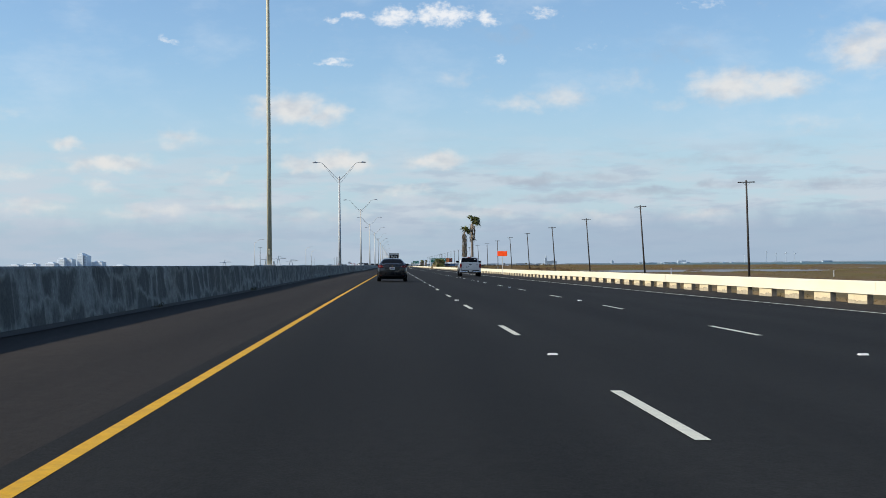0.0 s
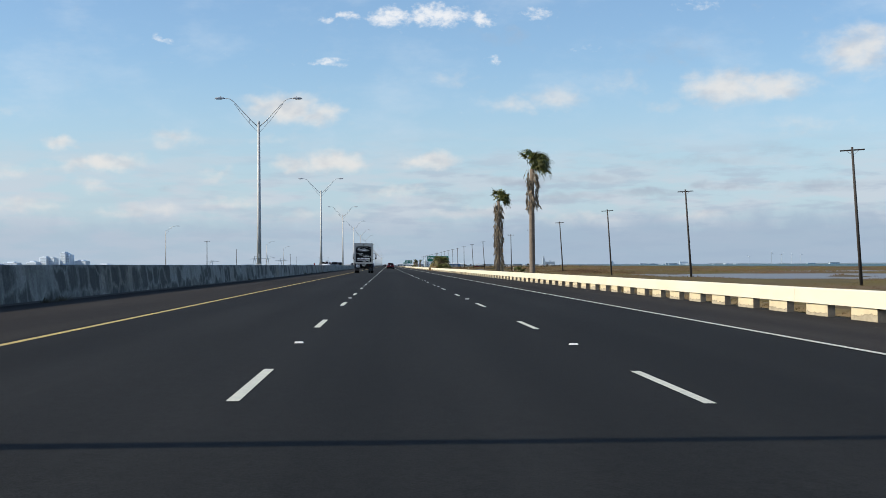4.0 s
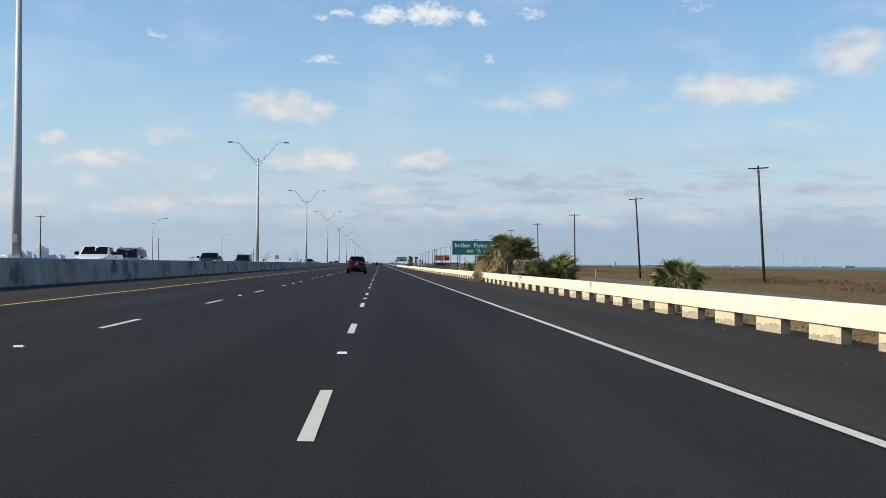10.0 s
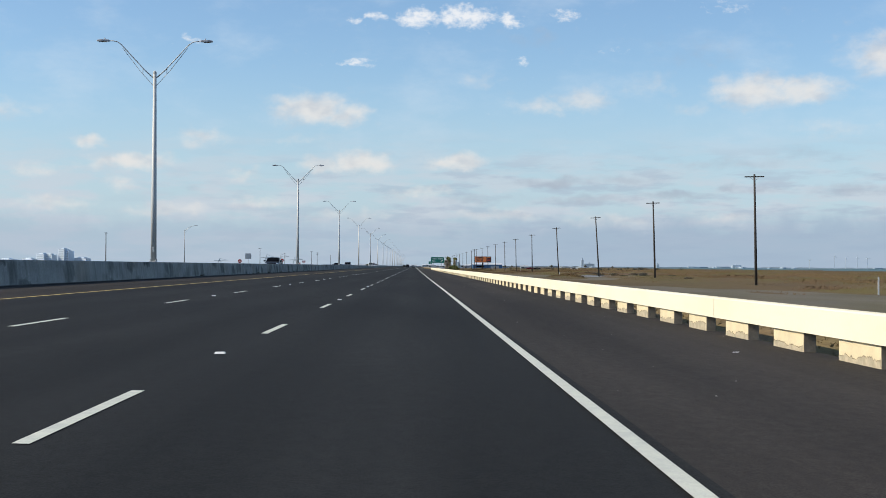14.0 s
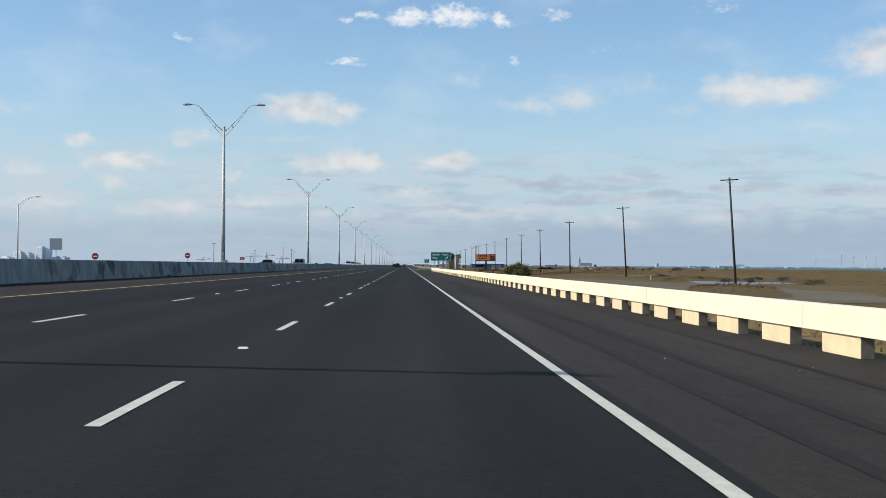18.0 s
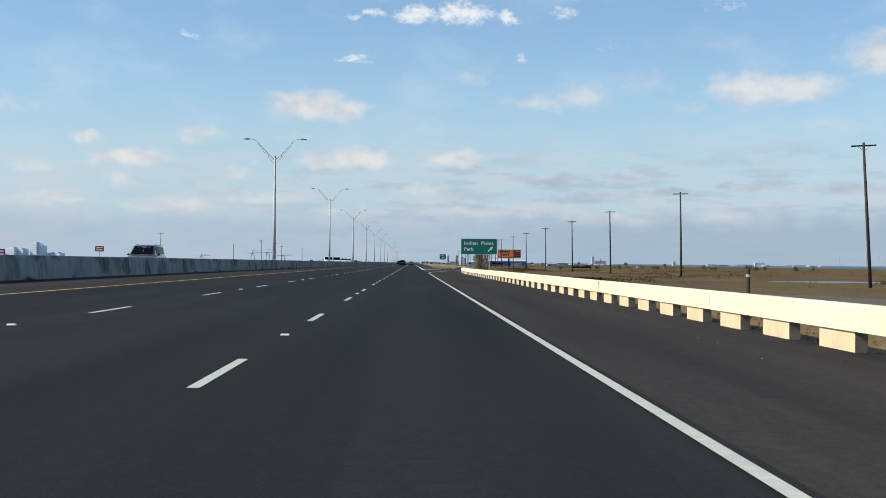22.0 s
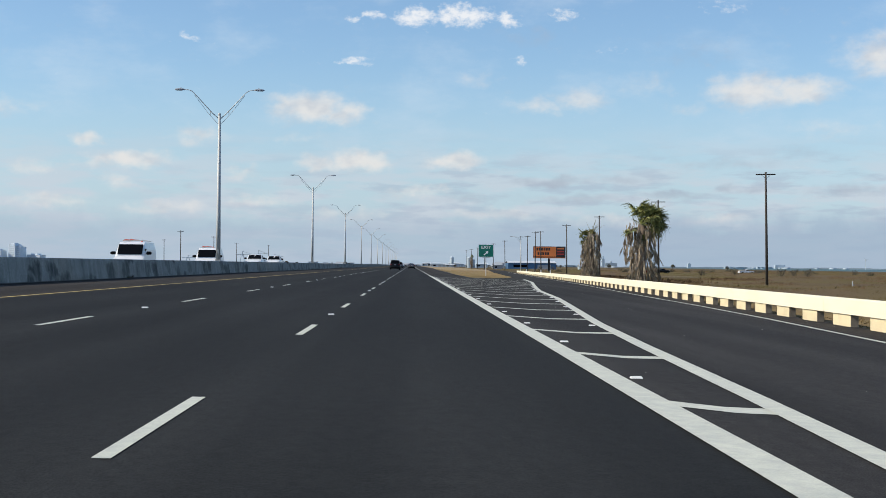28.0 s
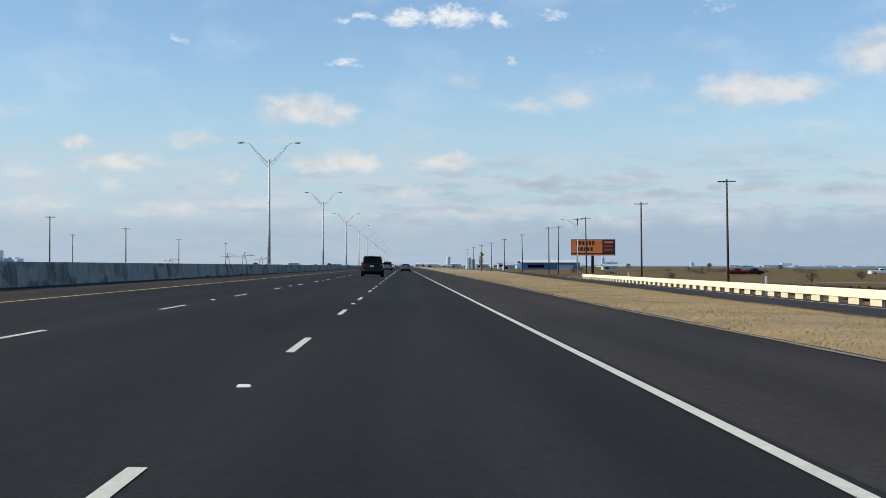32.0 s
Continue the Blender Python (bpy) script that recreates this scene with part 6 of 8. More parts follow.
def pickup(label, paint, at, name="pickup_truck", group="", rim=None):
    v = thing(name, label, "pickup truck", at, group)
    T = dict(wide=[(2.0, 0.99), (3.8, 0.99), (4.9, 0.97), (5.3, 0.9), (5.45, 0.7)], top=[(2.0, 1.30), (3.7, 1.28), (4.2, 1.27), (5.1, 1.15), (5.45, 1.0)],
             low=[(2.0, 0.45), (5.2, 0.45), (5.45, 0.55)], rear=[(0, 0), (2, 0)], belt=[(2.0, 1.30), (4.2, 1.26)],
             roof=[(2.08, 1.32), (2.22, 1.72), (2.36, 1.80), (2.9, 1.83), (3.25, 1.79), (3.95, 1.28)], crown=[(2.0, 0.80), (3.2, 0.76), (4.0, 0.8)], rise=0.45, back=True)
    part("body", shell(T, [2.08, 2.2, 2.8, 3.5, 3.9, 4.3, 4.8, 5.2, 5.38, 5.45], 0.01), paint, v, smooth=True)
    part("cab", loft(cabin_rings(T, [2.08, 2.14, 2.22, 2.36, 2.6, 2.9, 3.1, 3.25, 3.6, 3.95]), caps=False), paint, v, smooth=True)
    part("rear_window", pane_top(T, 2.088, 2.225, 0.87, 0.012, 4), GLASS_DARK, v)
    part("windscreen", pane_top(T, 3.28, 3.9, 0.9), GLASS_DARK, v, smooth=True)
    part("high_brake_lamp", box(-0.17, 0.17, 2.22, 2.32, 1.79, 1.835, 0.01), TAIL_RED, v)
    part("bed_floor", box(-0.9, 0.9, 0.14, 2.06, 0.62, 0.68), STEEL_DARK, v)
    part("bed_front", box(-0.9, 0.9, 2.0, 2.06, 0.68, 1.30), paint, v)
    tg = part("tailgate", loft([[(a, y, z) for y, z in ((0.06, 0.585), (0.046, 0.60), (0.040, 0.66), (0.040, 1.255), (0.046, 1.278), (0.13, 1.278), (0.13, 0.585))] for a in (-0.80, 0.80)], close=True), paint, v)
    part("gate_cap", prism([(0.034, 1.279), (0.034, 1.300), (0.055, 1.318), (0.135, 1.318), (0.135, 1.279)], "x", -0.81, 0.81), paint, tg, "pale moulded cap along the tailgate top")
    part("gate_crease", box(-0.76, 0.76, 0.036, 0.045, 0.905, 0.912, 0.002), paint, tg)
    part("tailgate_handle", box(-0.11, 0.11, 0.015, 0.05, 1.11, 1.18, 0.015), BLACK_TRIM, tg)
    part("emblem", prism([(-0.05, 1.06), (0.05, 1.06), (0.03, 0.98), (0, 0.96), (-0.03, 0.98)], "y", 0.035, 0.055), CHROME, tg)
    part("badge_bar", box(-0.74, -0.62, 0.03, 0.05, 0.86, 0.885), BLACK_TRIM, tg)
    for s in (-1, 1):
        part("bed_side", loft([[(s * a, y, z) for a, z in ((0.82, 0.56), (0.97, 0.545), (1.0, 0.9), (0.99, 1.20), (0.975, 1.275), (0.93, 1.302), (0.82, 1.302))] for y in (0.10, 0.3, 1.2, 2.06)], close=True), paint, v)
        part("bed_rail_cap", box(min(s * 0.825, s * 0.93), max(s * 0.825, s * 0.93), 0.14, 2.05, 1.303, 1.316, 0.005), paint, v)
        part("tail_lamp", loft([[(s * a, y, z) for a, z in ((0.81, 0.82), (0.97, 0.82), (1.0, 1.0), (0.985, 1.16), (0.94, 1.20), (0.82, 1.20))] for y in (0.06, 0.22)], close=True), TAIL_RED, v, "tall red tail lamp")
        part("side_window", pane_side(T, s, 2.42, 3.35, 0.12, 0.88), GLASS_DARK, v)
        for z0, z1 in ((0.845, 0.92), (0.935, 1.01)):
            part("lamp_lens", box(min(s * 0.835, s * 0.925), max(s * 0.835, s * 0.925), 0.052, 0.07, z0, z1, 0.012), GLASS_DARK if z0 > 0.9 else TAIL_CLEAR, v)
        part("running_board", box(min(s * 0.86, s * 1.0), max(s * 0.86, s * 1.0), 1.75, 3.75, 0.40, 0.44, 0.012), BLACK_TRIM, v)
        for wy in (1.05, 4.35):
            arch(v, s, 1.0 if wy < 2 else 0.985, wy, 0.40)
            wheel(v, s * 0.87, wy, 0.40, 0.27, rim or RIM, 5)
        mirror(v, s, 0.90, 3.55, 1.38, BLACK_TRIM, 1.3)
        part("mud_flap", box(min(s * 0.76, s * 0.99), max(s * 0.76, s * 0.99), 0.55, 0.57, 0.2, 0.55), BLACK_TRIM, v)
        part("bumper_pad", box(min(s * 0.30, s * 0.86), max(s * 0.30, s * 0.86), -0.085, 0.05, 0.536, 0.551, 0.004), BLACK_TRIM, v)
        part("headlamp", box(min(s * 0.6, s * 0.9), max(s * 0.6, s * 0.9), 5.2, 5.4, 0.9, 1.1, 0.03), HEAD_CLEAR, v)
        part("door_handle", box(min(s * 0.97, s * 1.02), max(s * 0.97, s * 1.02), 2.45, 2.62, 1.12, 1.15, 0.008), BLACK_TRIM, v)
    bumper("rear_bumper", v, 1.0, ((-0.06, 0.355, 0.97), (-0.105, 0.365, 0.98), (-0.118, 0.38, 0.995), (-0.12, 0.50, 1.0), (-0.11, 0.525, 1.0), (-0.05, 0.535, 0.99), (0.06, 0.535, 0.99), (0.06, 0.355, 0.94)), 0.10, BUMPER_STEEL, "bright metal step bumper")
    part("bumper_gap", box(-0.84, 0.84, 0.061, 0.135, 0.50, 0.584, 0.004), BLACK_TRIM, v)
    part("plate_recess", prism([(-0.30, 0.585), (-0.22, 0.43), (0.22, 0.43), (0.30, 0.585)], "y", -0.124, -0.02), BLACK_TRIM, v)
    plate(v, -0.126, 0.452)
    part("tow_hitch", box(-0.04, 0.04, -0.12, 0.5, 0.27, 0.345, 0.008), STEEL_DARK, v)
    part("chassis", box(-0.55, 0.55, 0.15, 5.0, 0.36, 0.6), STEEL_DARK, v)
    part("axle", tube([(-0.8, 1.05, 0.4), (-0.15, 1.05, 0.4), (0, 1.05, 0.38), (0.15, 1.05, 0.4), (0.8, 1.05, 0.4)], [0.05, 0.06, 0.15, 0.06, 0.05], 10), STEEL_DARK, v)
    part("exhaust_pipe", tube([(0.6, 0.5, 0.36), (0.62, 0.02, 0.36)], 0.035, 8), STEEL_DARK, v)
    part("window_sticker", prism([(0.52 + 0.07 * math.cos(k * math.tau / 16), 1.60 + 0.05 * math.sin(k * math.tau / 16)) for k in range(16)], "y", 2.145, 2.15), LETTER_WHITE, v)
    return v


def box_truck(at):
    v = thing("box_truck", "white box truck with black roll-up door and blue cab", "truck", at @ Matrix.Translation((0, 0, 0.14)))
    W2, Z0, Z1, L = 1.16, 1.18, 3.60, 7.0
    body = part("cargo_box", box(-W2, W2, 0.06, L, Z0, Z1, 0.03), BOX_WHITE, v)
    for s in (-1, 1):
        part("corner_post", box(min(s * (W2 - 0.16), s * (W2 + 0.012)), max(s * (W2 - 0.16), s * (W2 + 0.012)), 0.0, 0.10, Z0 - 0.10, Z1 - 0.02, 0.015), BOX_WHITE, body)
        part("side_wrap", box(min(s * W2, s * (W2 + 0.006)), max(s * W2, s * (W2 + 0.006)), 0.5, L - 0.15, Z0 + 0.16, Z1 - 0.16), BOX_PRINT, body, "faded printed side panel")
        part("bottom_rail", box(min(s * W2, s * (W2 + 0.012)), max(s * W2, s * (W2 + 0.012)), 0.1, L, Z0, Z0 + 0.13, 0.005), BOX_WHITE, body)
        part("top_rail", box(min(s * W2, s * (W2 + 0.014)), max(s * W2, s * (W2 + 0.014)), 0.1, L, Z1 - 0.10, Z1 - 0.01, 0.005), BOX_WHITE, body)
        for k in range(15):
            part("rivet_strip", box(min(s * (W2 + 0.0125), s * (W2 + 0.02)), max(s * (W2 + 0.0125), s * (W2 + 0.02)), 0.25 + k * 0.47, 0.29 + k * 0.47, Z0 + 0.02, Z0 + 0.11), GALV, body)
        part("marker_lamp", box(min(s * (W2 - 0.10), s * (W2 - 0.03)), max(s * (W2 - 0.10), s * (W2 - 0.03)), -0.02, 0.0, Z0 + 0.28, Z0 + 0.48, 0.01), BLACK_TRIM, body)
        # print on the side: a slanting pale word shape and lines that cannot be read
        for k in range(7):
            yy = 2.4 + k * 0.42
            part("print_stroke", prism([(yy, 2.75 - 0.02 * k), (yy + 0.10, 2.75 - 0.02 * k), (yy + 0.30, 3.2 - 0.12 * (k % 3)), (yy + 0.18, 3.2 - 0.12 * (k % 3))], "x", s * (W2 + 0.007), s * (W2 + 0.010)), LETTER_GREY, body)
        part("print_line", box(min(s * (W2 + 0.007), s * (W2 + 0.010)), max(s * (W2 + 0.007), s * (W2 + 0.010)), 2.6, 4.6, 1.75, 1.95), LETTER_GREY, body)
    for k in range(2):
        part("vent_slot", box(W2 + 0.0065, W2 + 0.011, 5.55 + 0.55 * k, 5.68 + 0.55 * k, 1.62, 2.12, 0.004), BLACK_TRIM, body)
        part("scuff_panel", box(W2 + 0.0065, W2 + 0.009, 0.9 + 2.3 * k, 2.6 + 2.3 * k, Z0 + 0.2, Z0 + 0.75), BOX_WHITE, body)
    part("header_rail", box(-W2 + 0.16, W2 - 0.16, 0.0, 0.09, Z1 - 0.33, Z1 - 0.02, 0.01), BOX_WHITE, body)
    part("roof_edge", box(-W2 - 0.02, W2 + 0.02, -0.01, L, Z1, Z1 + 0.035, 0.012), STEEL_DARK, body)
    part("rear_camera", box(-0.07, 0.07, -0.05, 0.0, Z1 - 0.22, Z1 - 0.10, 0.012), BLACK_TRIM, body)
    part("sill", box(-W2 + 0.16, W2 - 0.16, -0.03, 0.09, Z0 - 0.10, Z0 + 0.06, 0.01), GALV, body)
    door = part("roll_up_door", box(-W2 + 0.17, W2 - 0.17, 0.02, 0.055, Z0 + 0.07, Z1 - 0.34), DOOR_BLACK, v, "black printed roll-up door")
    for k in range(1, 8):
        z = Z0 + 0.07 + k * 0.29
        part("panel_seam", box(-W2 + 0.175, W2 - 0.175, 0.016, 0.0195, z, z + 0.008), BLACK_TRIM, door)
    # emblem drawn as plain shapes: an ellipse ring and a slanting pale band with humps
    ring_o = [(0.82 * math.cos(a), 2.86 + 0.30 * math.sin(a)) for a in [k * math.tau / 40 for k in range(41)]]
    bm = bmesh.new()
    vo = [bm.verts.new((a, 0.014, b)) for a, b in ring_o]
    vi = [bm.verts.new((a * 0.975, 0.014, 2.86 + (b - 2.86) * 0.955)) for a, b in ring_o]
    for k in range(40):
        bm.faces.new((vo[k], vo[k + 1], vi[k + 1], vi[k]))
    part("emblem_ring", bm, LETTER_GREY, door)
    # the brand becomes a row of plain slanting strokes on a sloping base line
    for k in range(17):
        a, foot = -0.74 + 0.083 * k, 2.79 - 0.005 * k
        tall_k = 0.30 if k in (0, 2) else 0.26 if k in (7, 9, 10) else 0.15
        out = [(a, foot), (a + 0.042, foot), (a + 0.042 + 0.4 * tall_k, foot + tall_k), (a + 0.4 * tall_k, foot + tall_k)]
        part("emblem_stroke", prism(out, "y", 0.011, 0.0195), LETTER_WHITE, door)
    part("emblem_base", prism([(-0.76, 2.775), (0.66, 2.69), (0.66, 2.712), (-0.76, 2.80)], "y", 0.0115, 0.019), LETTER_WHITE, door)
    part("emblem_head", prism([(-0.68, 3.06), (-0.40, 3.08), (-0.42, 3.115), (-0.70, 3.09)], "y", 0.0115, 0.019), LETTER_WHITE, door)
    for a, b in ((-0.56, -0.29), (-0.25, 0.25), (0.27, 0.55)):
        part("emblem_bar", box(a, b, 0.011, 0.0195, 2.655 if abs(a) == 0.25 else 2.685, 2.735 if abs(a) == 0.25 else 2.70), LETTER_WHITE, door)
    for s in (-1, 1):
        part("corner_mark", prism([(s * 0.96, 3.28), (s * 0.96, 2.98), (s * 0.90, 2.98), (s * 0.90, 3.22), (s * 0.66, 3.22), (s * 0.66, 3.28)], "y", 0.0185, 0.0195), LETTER_GREY, door)
    letters("Grown", 0.21, LETTER_GREY, door, (-0.90, 0.0185, 2.30), 0.37, shear=0.35)
    letters("by Nature.", 0.14, LETTER_WHITE, door, (-0.50, 0.0185, 2.30), 0.48)
    letters("Driven", 0.21, LETTER_WHITE, door, (-0.56, 0.0185, 2.12), 0.40, shear=0.35)
    letters("by Food Safety.", 0.14, LETTER_WHITE, door, (-0.12, 0.0185, 2.12), 0.72)
    letters("Delivered By Us.", 0.20, LETTER_WHITE, door, (-0.10, 0.0185, 1.95), 1.02, shear=0.35)
    part("underline", box(-0.08, 0.92, 0.0165, 0.0195, 1.90, 1.915), LETTER_WHITE, door)
    for a, b in ((-0.80, -0.42), (-0.36, 0.06), (0.12, 0.78)):
        part("number_bar", box(a, b, 0.0165, 0.0195, 1.62, 1.79), LETTER_WHITE, door)
    part("address_bar", box(-0.76, 0.30, 0.0165, 0.0195, 1.48, 1.56), LETTER_WHITE, door)
    for k in range(3):
        part("icon_square", prism([(0.36 + 0.145 * k + a, 1.46 + b) for a, b in rounded(0.12, 0.12, 0.025, 3)], "y", 0.0165, 0.0195), LETTER_WHITE, door)
    part("number_bar", box(0.62, 0.80, 0.0165, 0.0195, 1.33, 1.40), LETTER_GREY, door)
    part("door_latch", box(-0.10, 0.14, -0.03, 0.02, 1.28, 1.36, 0.01), GALV, door)
    part("latch_arm", tube([(0.14, -0.02, 1.33), (0.26, -0.02, 1.36), (0.30, -0.02, 1.30)], 0.02, 6), GALV, door)
    # under the box
    for s in (-1, 1):
        part("frame_rail", box(min(s * 0.36, s * 0.46), max(s * 0.36, s * 0.46), 0.2, 10.9, 0.86, 1.1), STEEL_DARK, v)
        part("bumper_upright", box(min(s * 1.06, s * 1.13), max(s * 1.06, s * 1.13), -0.02, 0.06, 0.5, 1.1, 0.008), STEEL_DARK, v)
        part("bumper_upright", box(min(s * 0.40, s * 0.48), max(s * 0.40, s * 0.48), -0.02, 0.06, 0.5, 1.1, 0.008), STEEL_DARK, v)
        part("brace", tube([(s * 1.08, 0.02, 0.56), (s * 0.46, 0.02, 0.78)], 0.022, 6), STEEL_DARK, v)
        part("mud_flap", box(min(s * 0.58, s * 1.13), max(s * 0.58, s * 1.13), 3.30, 3.32, 0.18, 1.0), FLAP, v, "pale scuffed mud flap")
        for q in (0.72, 1.02):
            wheel(v, s * q, 4.1, 0.50, 0.27, RIM_DARK, 6, drop=0.14)
        wheel(v, s * 1.03, 10.2, 0.50, 0.28, RIM, 6, drop=0.14)
        part("fender", loft([[(s * a, 10.2 + math.cos(t) * rr, 0.5 + math.sin(t) * rr) for a, rr in ((0.82, 0.60), (1.18, 0.58), (1.20, 0.66), (0.82, 0.74))] for t in [radians(8 + 20 * k) for k in range(9)]], close=True), PAINT_BLUE, v)
        part("tail_lamp", box(min(s * 0.57, s * 0.66), max(s * 0.57, s * 0.66), 0.02, 0.07, 0.88, 0.93, 0.008), TAIL_RED, v)
        m = part("side_mirror", box(min(s * 1.38, s * 1.58), max(s * 1.38, s * 1.58), 8.75, 8.90, 1.72, 2.32, 0.03), BLACK_TRIM, v)
        part("mirror_glass", box(min(s * 1.40, s * 1.56), max(s * 1.40, s * 1.56), 8.735, 8.748, 1.92, 2.28), CHROME, m)
        part("mirror_bracket", tube([(s * 1.0, 8.8, 2.42), (s * 1.45, 8.8, 2.46), (s * 1.5, 8.8, 2.3)], 0.018, 6), BLACK_TRIM, m)
        part("mirror_bracket", tube([(s * 1.0, 8.8, 1.62), (s * 1.4, 8.8, 1.62), (s * 1.48, 8.8, 1.74)], 0.018, 6), BLACK_TRIM, m)
        part("fuel_tank", lathe([(0.26, -0.6), (0.29, -0.55), (0.29, 0.55), (0.26, 0.6)], 18, "y"), STEEL_DARK, v).location = (s * 0.85, 7.6, 0.72)
    # dark block and spare wheel added to fill the shade under the box
    part("subframe", loft([[(a, y, z) for a, z in ((-0.95, 0.72), (0.95, 0.72), (1.08, 0.98), (1.08, 1.18), (-1.08, 1.18), (-1.08, 0.98))] for y in (0.7, 3.2)], close=True), STEEL_DARK, v)
    part("spare_wheel", lathe([(0.2, -0.13), (0.44, -0.13), (0.5, -0.07), (0.5, 0.07), (0.44, 0.13), (0.2, 0.13)], 24, "z"), TYRE, v).location = (0, 1.9, 0.60)
    part("bumper_bar", box(-1.14, 1.14, -0.04, 0.04, 0.47, 0.57, 0.01), STEEL_DARK, v)
    for k in range(5):
        part("reflective_tape", box(-1.0 + 0.45 * k, -0.78 + 0.45 * k, -0.046, -0.041, 0.505, 0.535), LETTER_GREY, v)
    part("liftgate_case", box(-0.92, -0.42, 0.06, 0.5, 0.60, 0.96, 0.02), PAINT_WHITE, v, "pale liftgate pump case")
    part("step_bar", box(-0.30, 0.32, -0.01, 0.05, 0.98, 1.02, 0.008), GALV, v)
    part("hanging_chain", tube([(0.25, 0.0, 1.10), (0.24, 0.0, 0.85), (0.10, 0.0, 0.68), (0.0, 0.0, 0.62)], 0.012, 6), GALV, v)
    plate(v, -0.002, 0.78, 0.0)
    part("rear_axle", tube([(-0.9, 4.1, 0.5), (-0.2, 4.1, 0.5), (0, 4.1, 0.48), (0.2, 4.1, 0.5), (0.9, 4.1, 0.5)], [0.07, 0.08, 0.22, 0.08, 0.07], 10), STEEL_DARK, v)
    cab = loft([[(a * w, y, z) for a, z in ((1, 0.75), (1, 1.7), (0.9, zr - 0.12), (0.78, zr), (-0.78, zr), (-0.9, zr - 0.12), (-1, 1.7), (-1, 0.75))] for y, w, zr in ((7.45, 1.08, 2.60), (7.7, 1.10, 2.68), (8.7, 1.08, 2.62), (9.3, 1.04, 1.9))], close=True)
    part("cab", cab, PAINT_BLUE, v)
    for s in (-1, 1):
        part("side_window", box(min(s * 1.06, s * 1.112), max(s * 1.06, s * 1.112), 7.95, 8.7, 1.72, 2.3, 0.01), GLASS_DARK, v)
    part("hood", loft([[(a * w, y, z) for a, z in ((0.9, 0.7), (0.95, zr - 0.2), (0.75, zr), (-0.75, zr), (-0.95, zr - 0.2), (-0.9, 0.7))] for y, w, zr in ((9.25, 1.0, 1.75), (10.3, 0.95, 1.62), (11.1, 0.85, 1.4))], close=True), PAINT_BLUE, v)
    part("front_bumper", box(-1.15, 1.15, 11.0, 11.25, 0.4, 0.75, 0.04), CHROME, v)
    return v


def cargo_van(at, label, rack=False, name="cargo_van"):
    """A tall van whose nose points to +y."""
    v = thing(name, label, "van", at @ Matrix.Diagonal((0.95, 0.75, 0.84, 1)), "oncoming traffic")
    prof = [(0, 0.45), (0, 2.35), (0.15, 2.55), (4.1, 2.55), (4.6, 2.35), (5.3, 1.45), (5.85, 1.2), (5.95, 0.8), (5.95, 0.45)]
    part("body", loft([[(x, y * 1.0, z if z < 1.3 else 1.3 + (z - 1.3) * q) for y, z in prof] for x, q in ((-1.02, 0.0), (-1.0, 0.5), (-0.86, 0.97), (-0.6, 1.0), (0.6, 1.0), (0.86, 0.97), (1.0, 0.5), (1.02, 0.0))], close=True), PAINT_WHITE, v)
    part("windscreen", loft([[(x, y, z) for y, z in ((4.66, 2.30), (5.25, 1.56), (5.30, 1.60), (4.71, 2.34))] for x in (-0.82, 0.82)], close=True), GLASS_DARK, v)
    for s in (-1, 1):
        part("side_window", box(min(s * 0.9, s * 0.985), max(s * 0.9, s * 0.985), 3.9, 4.7, 1.5, 2.0, 0.01), GLASS_DARK, v)
        for wy in (1.1, 4.9):
            wheel(v, s * 0.9, wy, 0.36, 0.24, RIM_DARK, 6)
        part("headlamp", box(min(s * 0.6, s * 0.95), max(s * 0.6, s * 0.95), 5.7, 5.97, 0.9, 1.15, 0.03), HEAD_CLEAR, v)
        mirror(v, s, 1.0, 4.7, 1.65, BLACK_TRIM, 1.6)
        if rack:
            part("roof_rail", tube([(s * 0.7, 0.4, 2.62), (s * 0.7, 3.8, 2.62)], 0.02, 6), GALV, v)
            part("ladder_rail", tube([(s * 0.2 + 0.35, 0.2, 2.72), (s * 0.2 + 0.35, 4.0, 2.72)], 0.03, 6), SIGN_ORANGE, v)
    if rack:
        for k in range(4):
            part("roof_bar", tube([(-0.75, 0.5 + k, 2.66), (0.75, 0.5 + k, 2.66)], 0.02, 6), GALV, v)
        part("beacon", lathe([(0.06, 2.6), (0.06, 2.72), (0.03, 2.76)], 10, "z"), SIGN_ORANGE, v)
    part("grille", box(-0.5, 0.5, 5.9, 5.97, 0.85, 1.1, 0.01), BLACK_TRIM, v)
    return v


sedan("dark charcoal four-door sedan with red tail lamps on the roadway", PAINT_CHARCOAL, lie(1.68, 77.2))
pickup("silver regular-cab pickup truck with an empty bed on the roadway", PAINT_SILVER, lie(8.95, 118.7))
box_truck(lie(1.73, 307.2))
suv("crimson three-row suv with chrome strip and tinted glass", PAINT_RED, lie(5.51, 488.2) @ Matrix.Scale(0.965, 4))
suv("boxy black suv with tinted glass on the roadway", PAINT_BLACK, lie(5.85, 1263.0), boxy=True)
# far traffic ahead
sedan("grey sedan far ahead on the roadway", PAINT_GREY, lie(9.1, 1392.0), group="traffic ahead")
suv("dark suv far ahead on the roadway", PAINT_GREY, lie(5.4, 1420.0), boxy=True, group="traffic ahead", rails=False)
sedan("white sedan far ahead on the roadway", PAINT_WHITE, lie(5.5, 1510.0), group="traffic ahead")
suv("black suv far ahead on the roadway", PAINT_BLACK, lie(1.9, 1560.0), boxy=True, group="traffic ahead", rails=False)
pickup("dark pickup far ahead on the roadway", PAINT_BLACK, lie(9.0, 1640.0), group="traffic ahead")
